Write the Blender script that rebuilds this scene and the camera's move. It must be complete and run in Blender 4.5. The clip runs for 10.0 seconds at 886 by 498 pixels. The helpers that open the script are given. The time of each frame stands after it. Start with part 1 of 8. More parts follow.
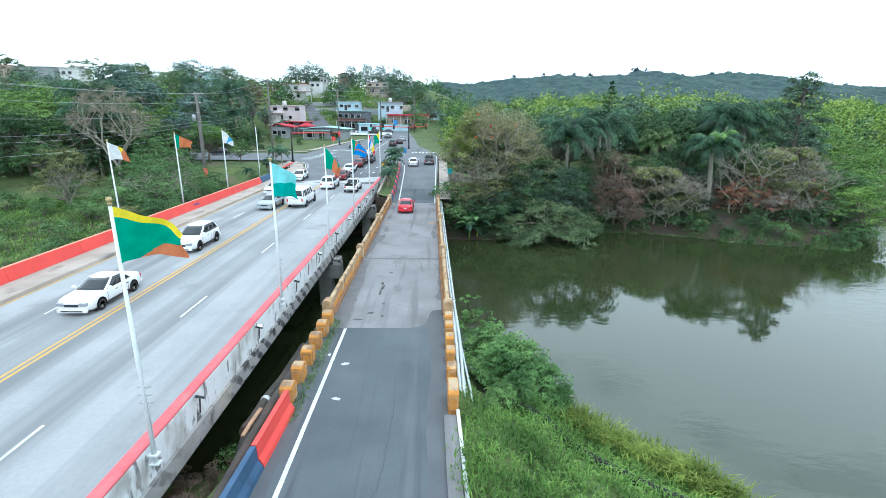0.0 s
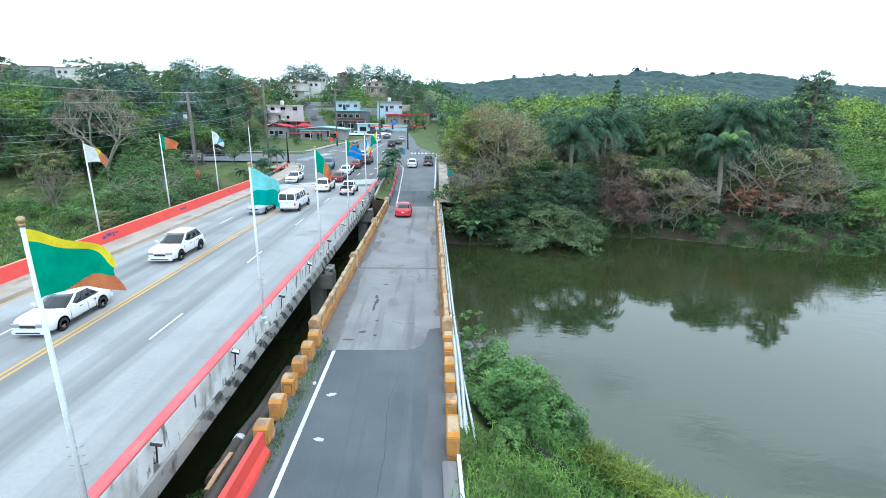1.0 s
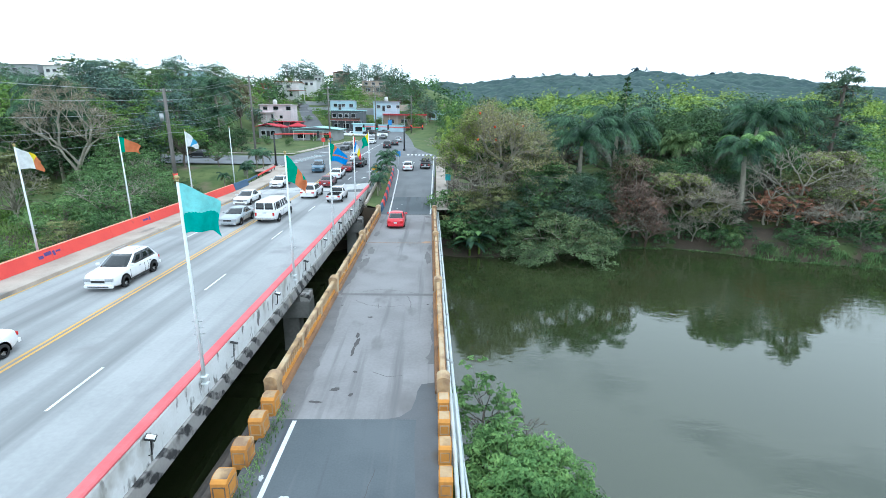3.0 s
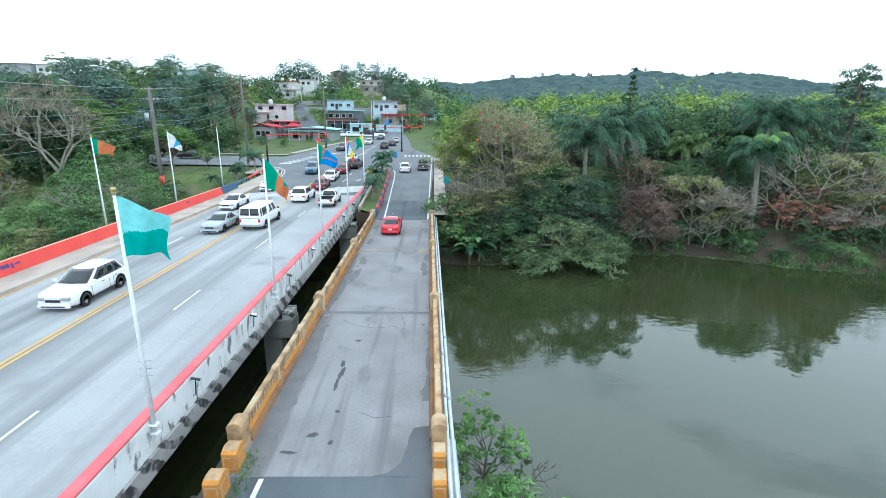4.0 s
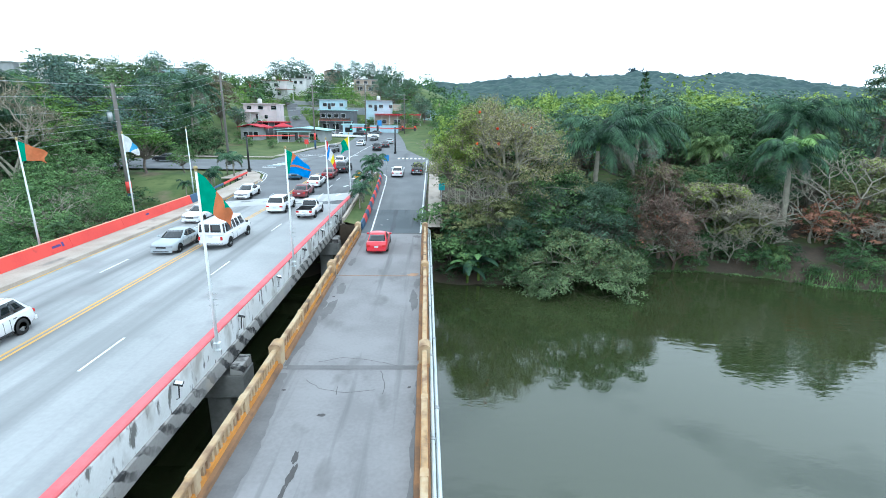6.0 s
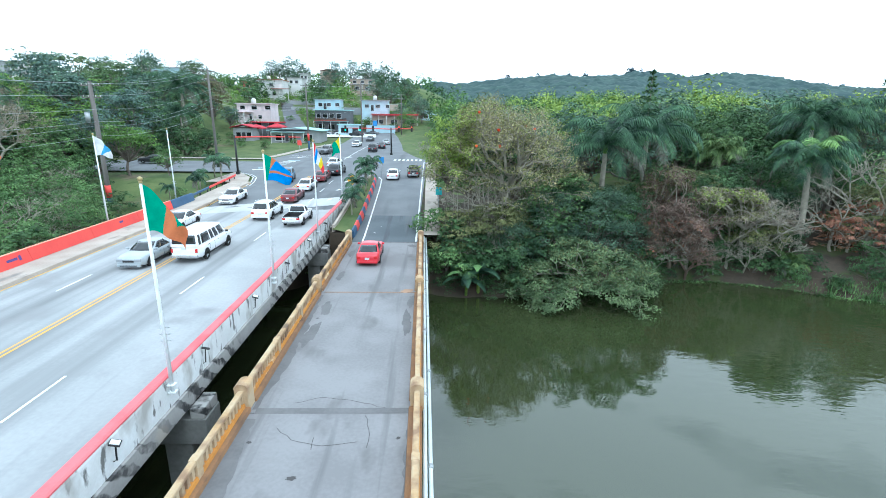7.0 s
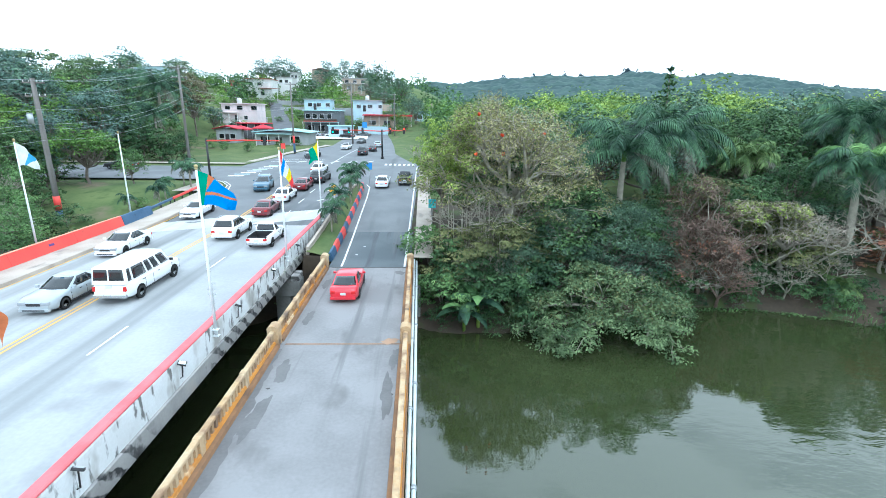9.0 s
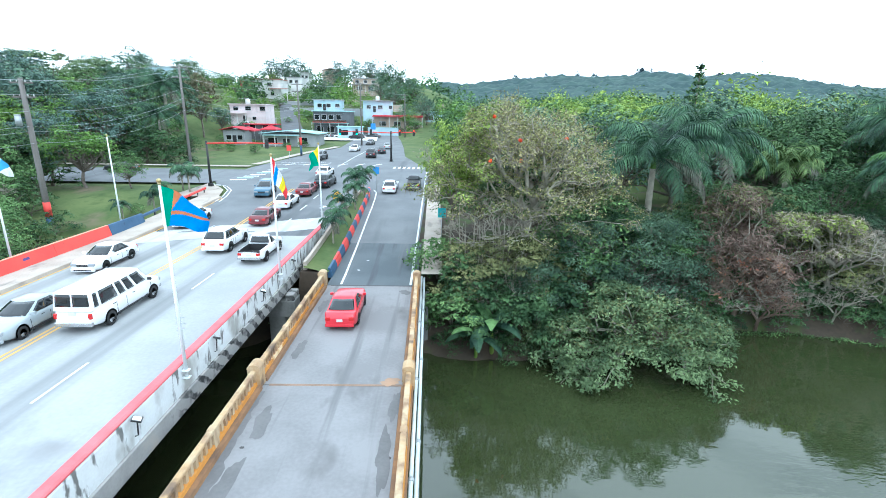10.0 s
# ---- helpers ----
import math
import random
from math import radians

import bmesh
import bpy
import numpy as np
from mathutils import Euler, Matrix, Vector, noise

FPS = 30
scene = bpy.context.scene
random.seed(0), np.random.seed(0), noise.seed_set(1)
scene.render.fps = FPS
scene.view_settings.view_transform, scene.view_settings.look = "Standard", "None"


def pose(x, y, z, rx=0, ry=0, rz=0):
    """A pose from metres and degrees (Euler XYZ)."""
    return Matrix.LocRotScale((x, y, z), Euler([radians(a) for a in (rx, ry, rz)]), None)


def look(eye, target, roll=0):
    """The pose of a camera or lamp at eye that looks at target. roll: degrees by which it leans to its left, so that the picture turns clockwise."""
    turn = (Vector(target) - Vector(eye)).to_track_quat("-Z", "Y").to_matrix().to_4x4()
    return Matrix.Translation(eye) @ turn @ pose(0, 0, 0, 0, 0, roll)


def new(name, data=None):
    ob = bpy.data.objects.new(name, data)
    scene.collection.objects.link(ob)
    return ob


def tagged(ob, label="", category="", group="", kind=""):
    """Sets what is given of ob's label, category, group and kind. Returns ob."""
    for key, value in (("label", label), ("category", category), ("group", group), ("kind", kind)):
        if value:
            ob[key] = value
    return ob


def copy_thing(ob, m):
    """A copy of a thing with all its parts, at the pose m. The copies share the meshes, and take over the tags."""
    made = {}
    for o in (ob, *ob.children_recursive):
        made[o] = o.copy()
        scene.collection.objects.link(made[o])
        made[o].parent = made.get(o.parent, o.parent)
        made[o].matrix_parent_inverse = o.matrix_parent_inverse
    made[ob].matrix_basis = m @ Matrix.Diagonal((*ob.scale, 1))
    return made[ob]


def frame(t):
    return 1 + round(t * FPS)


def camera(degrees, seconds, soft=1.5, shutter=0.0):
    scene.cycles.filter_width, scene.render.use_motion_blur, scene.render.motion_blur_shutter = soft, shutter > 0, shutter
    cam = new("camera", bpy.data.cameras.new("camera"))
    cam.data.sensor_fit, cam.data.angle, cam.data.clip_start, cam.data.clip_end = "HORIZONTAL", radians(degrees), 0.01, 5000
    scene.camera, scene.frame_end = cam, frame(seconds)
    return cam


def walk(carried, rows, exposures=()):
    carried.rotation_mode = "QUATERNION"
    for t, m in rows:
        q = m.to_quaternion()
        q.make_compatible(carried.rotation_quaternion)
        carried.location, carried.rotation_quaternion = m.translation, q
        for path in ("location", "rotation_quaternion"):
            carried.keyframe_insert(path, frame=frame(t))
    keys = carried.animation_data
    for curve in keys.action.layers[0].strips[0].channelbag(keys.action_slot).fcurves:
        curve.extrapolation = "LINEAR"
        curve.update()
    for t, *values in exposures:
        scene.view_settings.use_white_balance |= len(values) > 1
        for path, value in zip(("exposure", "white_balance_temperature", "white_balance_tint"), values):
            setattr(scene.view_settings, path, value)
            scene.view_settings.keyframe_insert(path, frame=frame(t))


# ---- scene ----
cam = camera(85.8, 10.0, soft=0.9)
ROWS = [
    (0, -0.197, 0.014, 11.096, -0.76, -15.74, -0.72),
    (0.5, -0.159, 1.259, 11.085, -0.75, -15.74, -0.73),
    (1, -0.112, 2.557, 11.069, -0.76, -15.74, -0.74),
    (1.5, -0.059, 3.901, 11.050, -0.78, -15.74, -0.75),
    (2, 0.000, 5.285, 11.029, -0.80, -15.74, -0.76),
    (2.5, 0.066, 6.702, 11.006, -0.84, -15.73, -0.77),
    (3, 0.136, 8.149, 10.983, -0.89, -15.73, -0.78),
    (3.5, 0.211, 9.620, 10.961, -0.94, -15.72, -0.79),
    (4, 0.290, 11.114, 10.941, -1.01, -15.72, -0.80),
    (4.5, 0.372, 12.627, 10.923, -1.08, -15.71, -0.81),
    (5, 0.456, 14.159, 10.909, -1.17, -15.71, -0.82),
    (5.5, 0.542, 15.709, 10.900, -1.26, -15.70, -0.83),
    (6, 0.630, 17.277, 10.897, -1.36, -15.69, -0.84),
    (6.5, 0.718, 18.866, 10.901, -1.46, -15.69, -0.85),
    (7, 0.807, 20.476, 10.912, -1.58, -15.68, -0.86),
    (7.5, 0.894, 22.111, 10.933, -1.70, -15.67, -0.87),
    (8, 0.981, 23.776, 10.963, -1.84, -15.66, -0.88),
    (8.5, 1.065, 25.474, 11.004, -1.97, -15.65, -0.89),
    (9, 1.147, 27.212, 11.058, -2.12, -15.64, -0.90),
    (9.5, 1.226, 28.996, 11.124, -2.27, -15.63, -0.91),
    (9.7, 1.256, 29.724, 11.154, -2.34, -15.62, -0.92),
    (9.8, 1.271, 30.091, 11.170, -2.18, -15.62, -0.92),
    (9.9, 1.286, 30.461, 11.187, -1.62, -15.62, -0.92),
    (10, 1.301, 30.833, 11.204, -0.79, -15.62, -0.92),
]
walk(cam, [(t, pose(x, y, z, 90 + pitch, roll, yaw)) for t, x, y, z, yaw, pitch, roll in ROWS],
     [(0.0, 0.13, 5450, 2), (2.5, 0.10, 5450, 2), (5.0, 0.15, 5450, 1), (7.0, 0.30, 5350, 1), (9.0, 0.48, 5350, 1), (10.0, 0.55, 5350, 1)])

# ---------------------------------------------------------------- world and sun
world = bpy.data.worlds.new("overcast_sky")
scene.world = world
world.use_nodes = True


def build_world():
    nt = world.node_tree
    nt.nodes.clear()
    out = nt.nodes.new("ShaderNodeOutputWorld")
    bg_sky = nt.nodes.new("ShaderNodeBackground")
    bg_cloud = nt.nodes.new("ShaderNodeBackground")
    mix = nt.nodes.new("ShaderNodeMixShader")
    sky = nt.nodes.new("ShaderNodeTexSky")
    sky.sky_type = 'NISHITA'
    sky.sun_disc = False
    sky.sun_elevation = radians(58)
    sky.sun_rotation = radians(150)
    nt.links.new(sky.outputs[0], bg_sky.inputs[0])
    bg_sky.inputs[1].default_value = 0.14
    coord = nt.nodes.new("ShaderNodeTexCoord")
    mapping = nt.nodes.new("ShaderNodeMapping")
    mapping.inputs["Scale"].default_value = (1.6, 1.6, 5.0)
    cloud = nt.nodes.new("ShaderNodeTexNoise")
    cloud.inputs["Scale"].default_value = 2.1
    cloud.inputs["Detail"].default_value = 6
    ramp = nt.nodes.new("ShaderNodeValToRGB")
    ramp.color_ramp.elements[0].position = 0.34
    ramp.color_ramp.elements[0].color = (0.62, 0.62, 0.62, 1)
    ramp.color_ramp.elements[1].position = 0.47
    bg_cloud.inputs[0].default_value = (0.93, 0.97, 1.0, 1)
    bg_cloud.inputs[1].default_value = 1.75
    nt.links.new(coord.outputs["Generated"], mapping.inputs[0])
    nt.links.new(mapping.outputs[0], cloud.inputs["Vector"])
    nt.links.new(cloud.outputs["Fac"], ramp.inputs[0])
    nt.links.new(ramp.outputs[0], mix.inputs[0])
    nt.links.new(bg_sky.outputs[0], mix.inputs[1])
    nt.links.new(bg_cloud.outputs[0], mix.inputs[2])
    nt.links.new(mix.outputs[0], out.inputs[0])


build_world()
sun_data = bpy.data.lights.new("sun", 'SUN')
sun_data.energy, sun_data.angle, sun_data.color = 0.7, radians(14), (1.0, 0.96, 0.9)
sun_lamp = new("sun", sun_data)
sun_lamp.matrix_basis = look((20, -30, 80), (0, 20, 0))

# ---------------------------------------------------------------- materials
MATS = {}


def mat(name, a, b=None, scale=1.0, rough=0.8, bump=0.15, fine=18.0, metal=0.0, stretch=(1, 1, 1), island=0.0, objrand=0.0,
        spots=None, coat=0.0, spec=0.5, space="world", edge=(0.35, 0.65), trans=0.0):
    """A procedural surface: two colours mixed by a broad and a fine noise, with bump; spots = (colour, scale, low, high) adds stains."""
    m = bpy.data.materials.new(name)
    m.use_nodes = True
    nt = m.node_tree
    bsdf = nt.nodes["Principled BSDF"]
    b = b or tuple(c * 0.75 for c in a)
    if space == "world":
        vec = nt.nodes.new("ShaderNodeNewGeometry").outputs["Position"]
    else:
        vec = nt.nodes.new("ShaderNodeTexCoord").outputs["Object"]
    mp = nt.nodes.new("ShaderNodeMapping")
    mp.inputs["Scale"].default_value = stretch
    nt.links.new(vec, mp.inputs[0])
    n1 = nt.nodes.new("ShaderNodeTexNoise")
    n1.inputs["Scale"].default_value, n1.inputs["Detail"].default_value = scale, 5
    nt.links.new(mp.outputs[0], n1.inputs["Vector"])
    n2 = nt.nodes.new("ShaderNodeTexNoise")
    n2.inputs["Scale"].default_value, n2.inputs["Detail"].default_value = fine, 3
    nt.links.new(vec, n2.inputs["Vector"])
    add = nt.nodes.new("ShaderNodeMath")
    add.operation = 'MULTIPLY_ADD'
    nt.links.new(n2.outputs["Fac"], add.inputs[0])
    add.inputs[1].default_value = 0.35
    nt.links.new(n1.outputs["Fac"], add.inputs[2])
    sub = nt.nodes.new("ShaderNodeMath")
    sub.operation = 'SUBTRACT'
    nt.links.new(add.outputs[0], sub.inputs[0])
    sub.inputs[1].default_value = 0.175
    ramp = nt.nodes.new("ShaderNodeValToRGB")
    ramp.color_ramp.elements[0].position, ramp.color_ramp.elements[1].position = edge
    ramp.color_ramp.elements[0].color = (*a, 1)
    ramp.color_ramp.elements[1].color = (*b, 1)
    nt.links.new(sub.outputs[0], ramp.inputs[0])
    colour = ramp.outputs[0]
    for rgb, sc, lo, hi, st in (spots or ()):
        mp2 = nt.nodes.new("ShaderNodeMapping")
        mp2.inputs["Scale"].default_value = st
        nt.links.new(vec, mp2.inputs[0])
        n3 = nt.nodes.new("ShaderNodeTexNoise")
        n3.inputs["Scale"].default_value, n3.inputs["Detail"].default_value = sc, 4
        nt.links.new(mp2.outputs[0], n3.inputs["Vector"])
        r3 = nt.nodes.new("ShaderNodeMapRange")
        r3.inputs[1].default_value, r3.inputs[2].default_value = lo, hi
        nt.links.new(n3.outputs["Fac"], r3.inputs[0])
        mx = nt.nodes.new("ShaderNodeMix")
        mx.data_type = 'RGBA'
        nt.links.new(r3.outputs[0], mx.inputs[0])
        nt.links.new(colour, mx.inputs[6])
        mx.inputs[7].default_value = (*rgb, 1)
        colour = mx.outputs[2]
    for amount, source in ((island, "Random Per Island"), (objrand, "Random")):
        if not amount:
            continue
        node = nt.nodes.new("ShaderNodeNewGeometry" if source != "Random" else "ShaderNodeObjectInfo")
        hsv = nt.nodes.new("ShaderNodeHueSaturation")
        r = nt.nodes.new("ShaderNodeMapRange")
        r.inputs[3].default_value, r.inputs[4].default_value = 1 - amount, 1 + amount
        nt.links.new(node.outputs[source], r.inputs[0])
        nt.links.new(r.outputs[0], hsv.inputs["Value"])
        r2 = nt.nodes.new("ShaderNodeMapRange")
        r2.inputs[3].default_value, r2.inputs[4].default_value = 0.5 + 0.05 * amount, 0.5 - 0.05 * amount
        nt.links.new(node.outputs[source], r2.inputs[0])
        nt.links.new(r2.outputs[0], hsv.inputs["Hue"])
        nt.links.new(colour, hsv.inputs["Color"])
        colour = hsv.outputs[0]
    nt.links.new(colour, bsdf.inputs["Base Color"])
    bsdf.inputs["Roughness"].default_value = rough
    bsdf.inputs["Metallic"].default_value = metal
    bsdf.inputs["Specular IOR Level"].default_value = spec
    bsdf.inputs["Coat Weight"].default_value = coat
    bsdf.inputs["Coat Roughness"].default_value = 0.05
    if bump:
        bp = nt.nodes.new("ShaderNodeBump")
        bp.inputs["Strength"].default_value = bump
        bp.inputs["Distance"].default_value = 0.02
        nt.links.new(sub.outputs[0], bp.inputs["Height"])
        nt.links.new(bp.outputs[0], bsdf.inputs["Normal"])
    if trans:
        tl = nt.nodes.new("ShaderNodeBsdfTranslucent")
        nt.links.new(colour, tl.inputs[0])
        ms = nt.nodes.new("ShaderNodeMixShader")
        ms.inputs[0].default_value = trans
        nt.links.new(bsdf.outputs[0], ms.inputs[1])
        nt.links.new(tl.outputs[0], ms.inputs[2])
        nt.links.new(ms.outputs[0], nt.nodes["Material Output"].inputs[0])
    MATS[name] = m
    return m


def plain(name, a, rough=0.5, metal=0.0, coat=0.0, bump=0.0, b=None):
    return mat(name, a, b or tuple(c * 0.9 for c in a), scale=2.0, rough=rough, metal=metal, coat=coat, bump=bump, fine=9.0)


def water_material():
    m = bpy.data.materials.new("river_water")
    m.use_nodes = True
    nt = m.node_tree
    bsdf = nt.nodes["Principled BSDF"]
    vec = nt.nodes.new("ShaderNodeNewGeometry").outputs["Position"]
    n1 = nt.nodes.new("ShaderNodeTexNoise")
    n1.inputs["Scale"].default_value, n1.inputs["Detail"].default_value = 0.05, 4
    nt.links.new(vec, n1.inputs["Vector"])
    ramp = nt.nodes.new("ShaderNodeValToRGB")
    ramp.color_ramp.elements[0].position, ramp.color_ramp.elements[1].position = 0.35, 0.7
    ramp.color_ramp.elements[0].color = (0.029, 0.039, 0.014, 1)
    ramp.color_ramp.elements[1].color = (0.038, 0.049, 0.019, 1)
    nt.links.new(n1.outputs["Fac"], ramp.inputs[0])
    nt.links.new(ramp.outputs[0], bsdf.inputs["Base Color"])
    bsdf.inputs["Roughness"].default_value = 0.02
    bsdf.inputs["IOR"].default_value = 1.78
    mp = nt.nodes.new("ShaderNodeMapping")
    mp.inputs["Scale"].default_value = (0.8, 1.7, 1)
    mp.inputs["Rotation"].default_value = (0, 0, radians(28))
    nt.links.new(vec, mp.inputs[0])
    w = nt.nodes.new("ShaderNodeTexNoise")
    w.inputs["Scale"].default_value, w.inputs["Detail"].default_value, w.inputs["Roughness"].default_value = 1.0, 3, 0.55
    nt.links.new(mp.outputs[0], w.inputs["Vector"])
    amp = nt.nodes.new("ShaderNodeTexNoise")
    amp.inputs["Scale"].default_value, amp.inputs["Detail"].default_value = 0.045, 2
    nt.links.new(vec, amp.inputs["Vector"])
    r = nt.nodes.new("ShaderNodeMapRange")
    r.inputs[1].default_value, r.inputs[2].default_value = 0.42, 0.62
    r.inputs[3].default_value, r.inputs[4].default_value = 0.16, 0.75
    nt.links.new(amp.outputs["Fac"], r.inputs[0])
    bp = nt.nodes.new("ShaderNodeBump")
    bp.inputs["Distance"].default_value = 0.035
    sep = nt.nodes.new("ShaderNodeSeparateXYZ")
    nt.links.new(vec, sep.inputs[0])
    calm = nt.nodes.new("ShaderNodeMapRange")
    calm.inputs[1].default_value, calm.inputs[2].default_value = 8.0, 34.0
    calm.inputs[3].default_value, calm.inputs[4].default_value = 0.45, 1.25
    nt.links.new(sep.outputs[0], calm.inputs[0])
    both = nt.nodes.new("ShaderNodeMath")
    both.operation = 'MULTIPLY'
    nt.links.new(r.outputs[0], both.inputs[0])
    nt.links.new(calm.outputs[0], both.inputs[1])
    nt.links.new(both.outputs[0], bp.inputs["Strength"])
    nt.links.new(w.outputs["Fac"], bp.inputs["Height"])
    nt.links.new(bp.outputs[0], bsdf.inputs["Normal"])
    return m


def glass_material():
    m = bpy.data.materials.new("tinted_glass")
    m.use_nodes = True
    b = m.node_tree.nodes["Principled BSDF"]
    b.inputs["Base Color"].default_value = (0.012, 0.016, 0.018, 1)
    b.inputs["Roughness"].default_value = 0.04
    b.inputs["Specular IOR Level"].default_value = 0.7
    return m


WATER = water_material()
GLASS = glass_material()
CONC_OLD = mat("old_deck_concrete", (0.202, 0.194, 0.194), (0.262, 0.253, 0.253), scale=0.35, fine=7, rough=0.9, bump=0.2,
               spots=(((0.135, 0.128, 0.126), 0.55, 0.60, 0.74, (1, 0.5, 1)), ((0.15, 0.145, 0.146), 1.1, 0.55, 0.70, (1.5, 0.06, 1))))
CONC_NEW = mat("bridge_deck_concrete", (0.315, 0.322, 0.322), (0.39, 0.394, 0.394), scale=0.25, fine=6, rough=0.9, bump=0.15,
               spots=(((0.205, 0.210, 0.210), 0.55, 0.47, 0.68, (1.0, 0.02, 1)), ((0.25, 0.25, 0.25), 0.3, 0.60, 0.75, (1, 1, 1))))
CONC_WHITE = mat("whitewashed_concrete", (0.74, 0.76, 0.76), (0.64, 0.65, 0.64), scale=0.8, fine=10, rough=0.9, bump=0.2,
                 spots=(((0.17, 0.17, 0.16), 2.6, 0.57, 0.64, (1, 1, 0.35)), ((0.40, 0.39, 0.36), 0.7, 0.53, 0.66, (1, 1, 0.6))))
CONC_STAIN = mat("stained_slab_edge", (0.42, 0.41, 0.39), (0.34, 0.33, 0.315), scale=0.7, fine=9, rough=0.95, bump=0.3,
                 spots=(((0.10, 0.095, 0.09), 1.0, 0.62, 0.72, (1, 1.1, 0.7)), ((0.46, 0.42, 0.36), 0.5, 0.62, 0.70, (1, 1, 1))))


def drip_stains(m, rgb, period, slant):
    """Slanted dark run-off marks repeated along y, broken up by noise."""
    nt = m.node_tree
    bsdf = nt.nodes["Principled BSDF"]
    base = bsdf.inputs["Base Color"].links[0].from_socket
    pos = nt.nodes.new("ShaderNodeNewGeometry").outputs["Position"]
    sep = nt.nodes.new("ShaderNodeSeparateXYZ")
    nt.links.new(pos, sep.inputs[0])

    def calc(op, a, b):
        n = nt.nodes.new("ShaderNodeMath")
        n.operation = op
        for k, q in enumerate((a, b)):
            if isinstance(q, float):
                n.inputs[k].default_value = q
            else:
                nt.links.new(q, n.inputs[k])
        return n.outputs[0]

    def cloud(scale, lo, hi):
        n = nt.nodes.new("ShaderNodeTexNoise")
        n.inputs["Scale"].default_value = scale
        nt.links.new(pos, n.inputs["Vector"])
        r = nt.nodes.new("ShaderNodeMapRange")
        r.inputs[1].default_value, r.inputs[2].default_value = lo, hi
        nt.links.new(n.outputs["Fac"], r.inputs[0])
        return r.outputs[0]
    phase = calc('ADD', calc('MULTIPLY', sep.outputs[1], 2 * math.pi / period), calc('MULTIPLY', sep.outputs[2], slant))
    wave = calc('SINE', calc('ADD', phase, calc('MULTIPLY', cloud(1.3, 0.0, 1.0), 4.5)), 0.0)
    r = nt.nodes.new("ShaderNodeMapRange")
    r.inputs[1].default_value, r.inputs[2].default_value = 0.05, 0.45
    nt.links.new(wave, r.inputs[0])
    fac = calc('MULTIPLY', calc('MULTIPLY', r.outputs[0], cloud(0.10, 0.40, 0.50)), cloud(3.0, 0.25, 0.55))
    mx = nt.nodes.new("ShaderNodeMix")
    mx.data_type = 'RGBA'
    nt.links.new(fac, mx.inputs[0])
    nt.links.new(base, mx.inputs[6])
    mx.inputs[7].default_value = (*rgb, 1)
    nt.links.new(mx.outputs[2], bsdf.inputs["Base Color"])


drip_stains(CONC_STAIN, (0.045, 0.045, 0.046), 1.15, 6.0)
CONC_DARK = mat("pier_concrete", (0.17, 0.17, 0.16), (0.26, 0.26, 0.25), scale=0.5, fine=6, rough=0.95, bump=0.3,
                spots=(((0.06, 0.06, 0.055), 0.9, 0.52, 0.66, (1, 1, 0.3)),))
ASPHALT = mat("asphalt_old_road", (0.083, 0.097, 0.107), (0.115, 0.129, 0.139), scale=0.3, fine=14, rough=0.9, bump=0.25,
              spots=(((0.16, 0.16, 0.165), 0.7, 0.60, 0.75, (1.2, 0.05, 1)), ((0.07, 0.075, 0.085), 0.9, 0.58, 0.7, (1.5, 0.06, 1))))
ASPHALT_PALE = mat("asphalt_shoulder", (0.128, 0.131, 0.138), (0.104, 0.109, 0.116), scale=0.6, fine=12, rough=0.95, bump=0.25,
                   spots=(((0.11, 0.10, 0.09), 0.9, 0.6, 0.72, (1, 0.4, 1)),))
PAINT_WHITE = mat("road_paint_white", (0.72, 0.73, 0.72), (0.55, 0.56, 0.56), scale=1.5, fine=20, rough=0.7, bump=0.05)
PAINT_YELLOW = mat("road_paint_yellow", (0.70, 0.40, 0.06), (0.58, 0.36, 0.12), scale=1.2, fine=16, rough=0.7, bump=0.05)
RED_PAINT = mat("red_barrier_paint", (0.76, 0.075, 0.055), (0.70, 0.06, 0.05), scale=0.6, fine=7, rough=0.6, bump=0.1,
                spots=(((0.50, 0.06, 0.05), 1.3, 0.66, 0.76, (1, 1, 1)),))
RED_EDGE = mat("faded_red_curb_paint", (0.72, 0.16, 0.17), (0.62, 0.12, 0.13), scale=0.9, fine=9, rough=0.8, bump=0.1,
               spots=(((0.45, 0.22, 0.20), 1.2, 0.62, 0.74, (1, 0.3, 1)),))
RED_TOP = mat("faded_red_cap_paint", (0.85, 0.33, 0.22), (0.80, 0.26, 0.17), scale=0.8, fine=8, rough=0.7, bump=0.1)
BLUE_PAINT = mat("navy_barrier_paint", (0.035, 0.085, 0.16), (0.05, 0.11, 0.20), scale=0.8, fine=8, rough=0.6, bump=0.1,
                 spots=(((0.02, 0.04, 0.08), 1.2, 0.64, 0.74, (1, 1, 1)),))
ORANGE_PAINT = mat("orange_parapet_paint", (0.58, 0.26, 0.045), (0.46, 0.20, 0.04), scale=0.9, fine=9, rough=0.85, bump=0.25,
                   spots=(((0.30, 0.14, 0.05), 1.3, 0.60, 0.72, (1, 1, 0.5)), ((0.70, 0.55, 0.34), 0.9, 0.60, 0.72, (1, 1, 1))))
ORANGE_PALE = mat("faded_orange_paint", (0.50, 0.385, 0.245), (0.45, 0.285, 0.135), scale=0.8, fine=9, rough=0.9, bump=0.25,
                  spots=(((0.27, 0.17, 0.10), 1.3, 0.50, 0.66, (1, 1, 0.6)), ((0.15, 0.105, 0.075), 0.8, 0.58, 0.70, (1, 1, 1))))
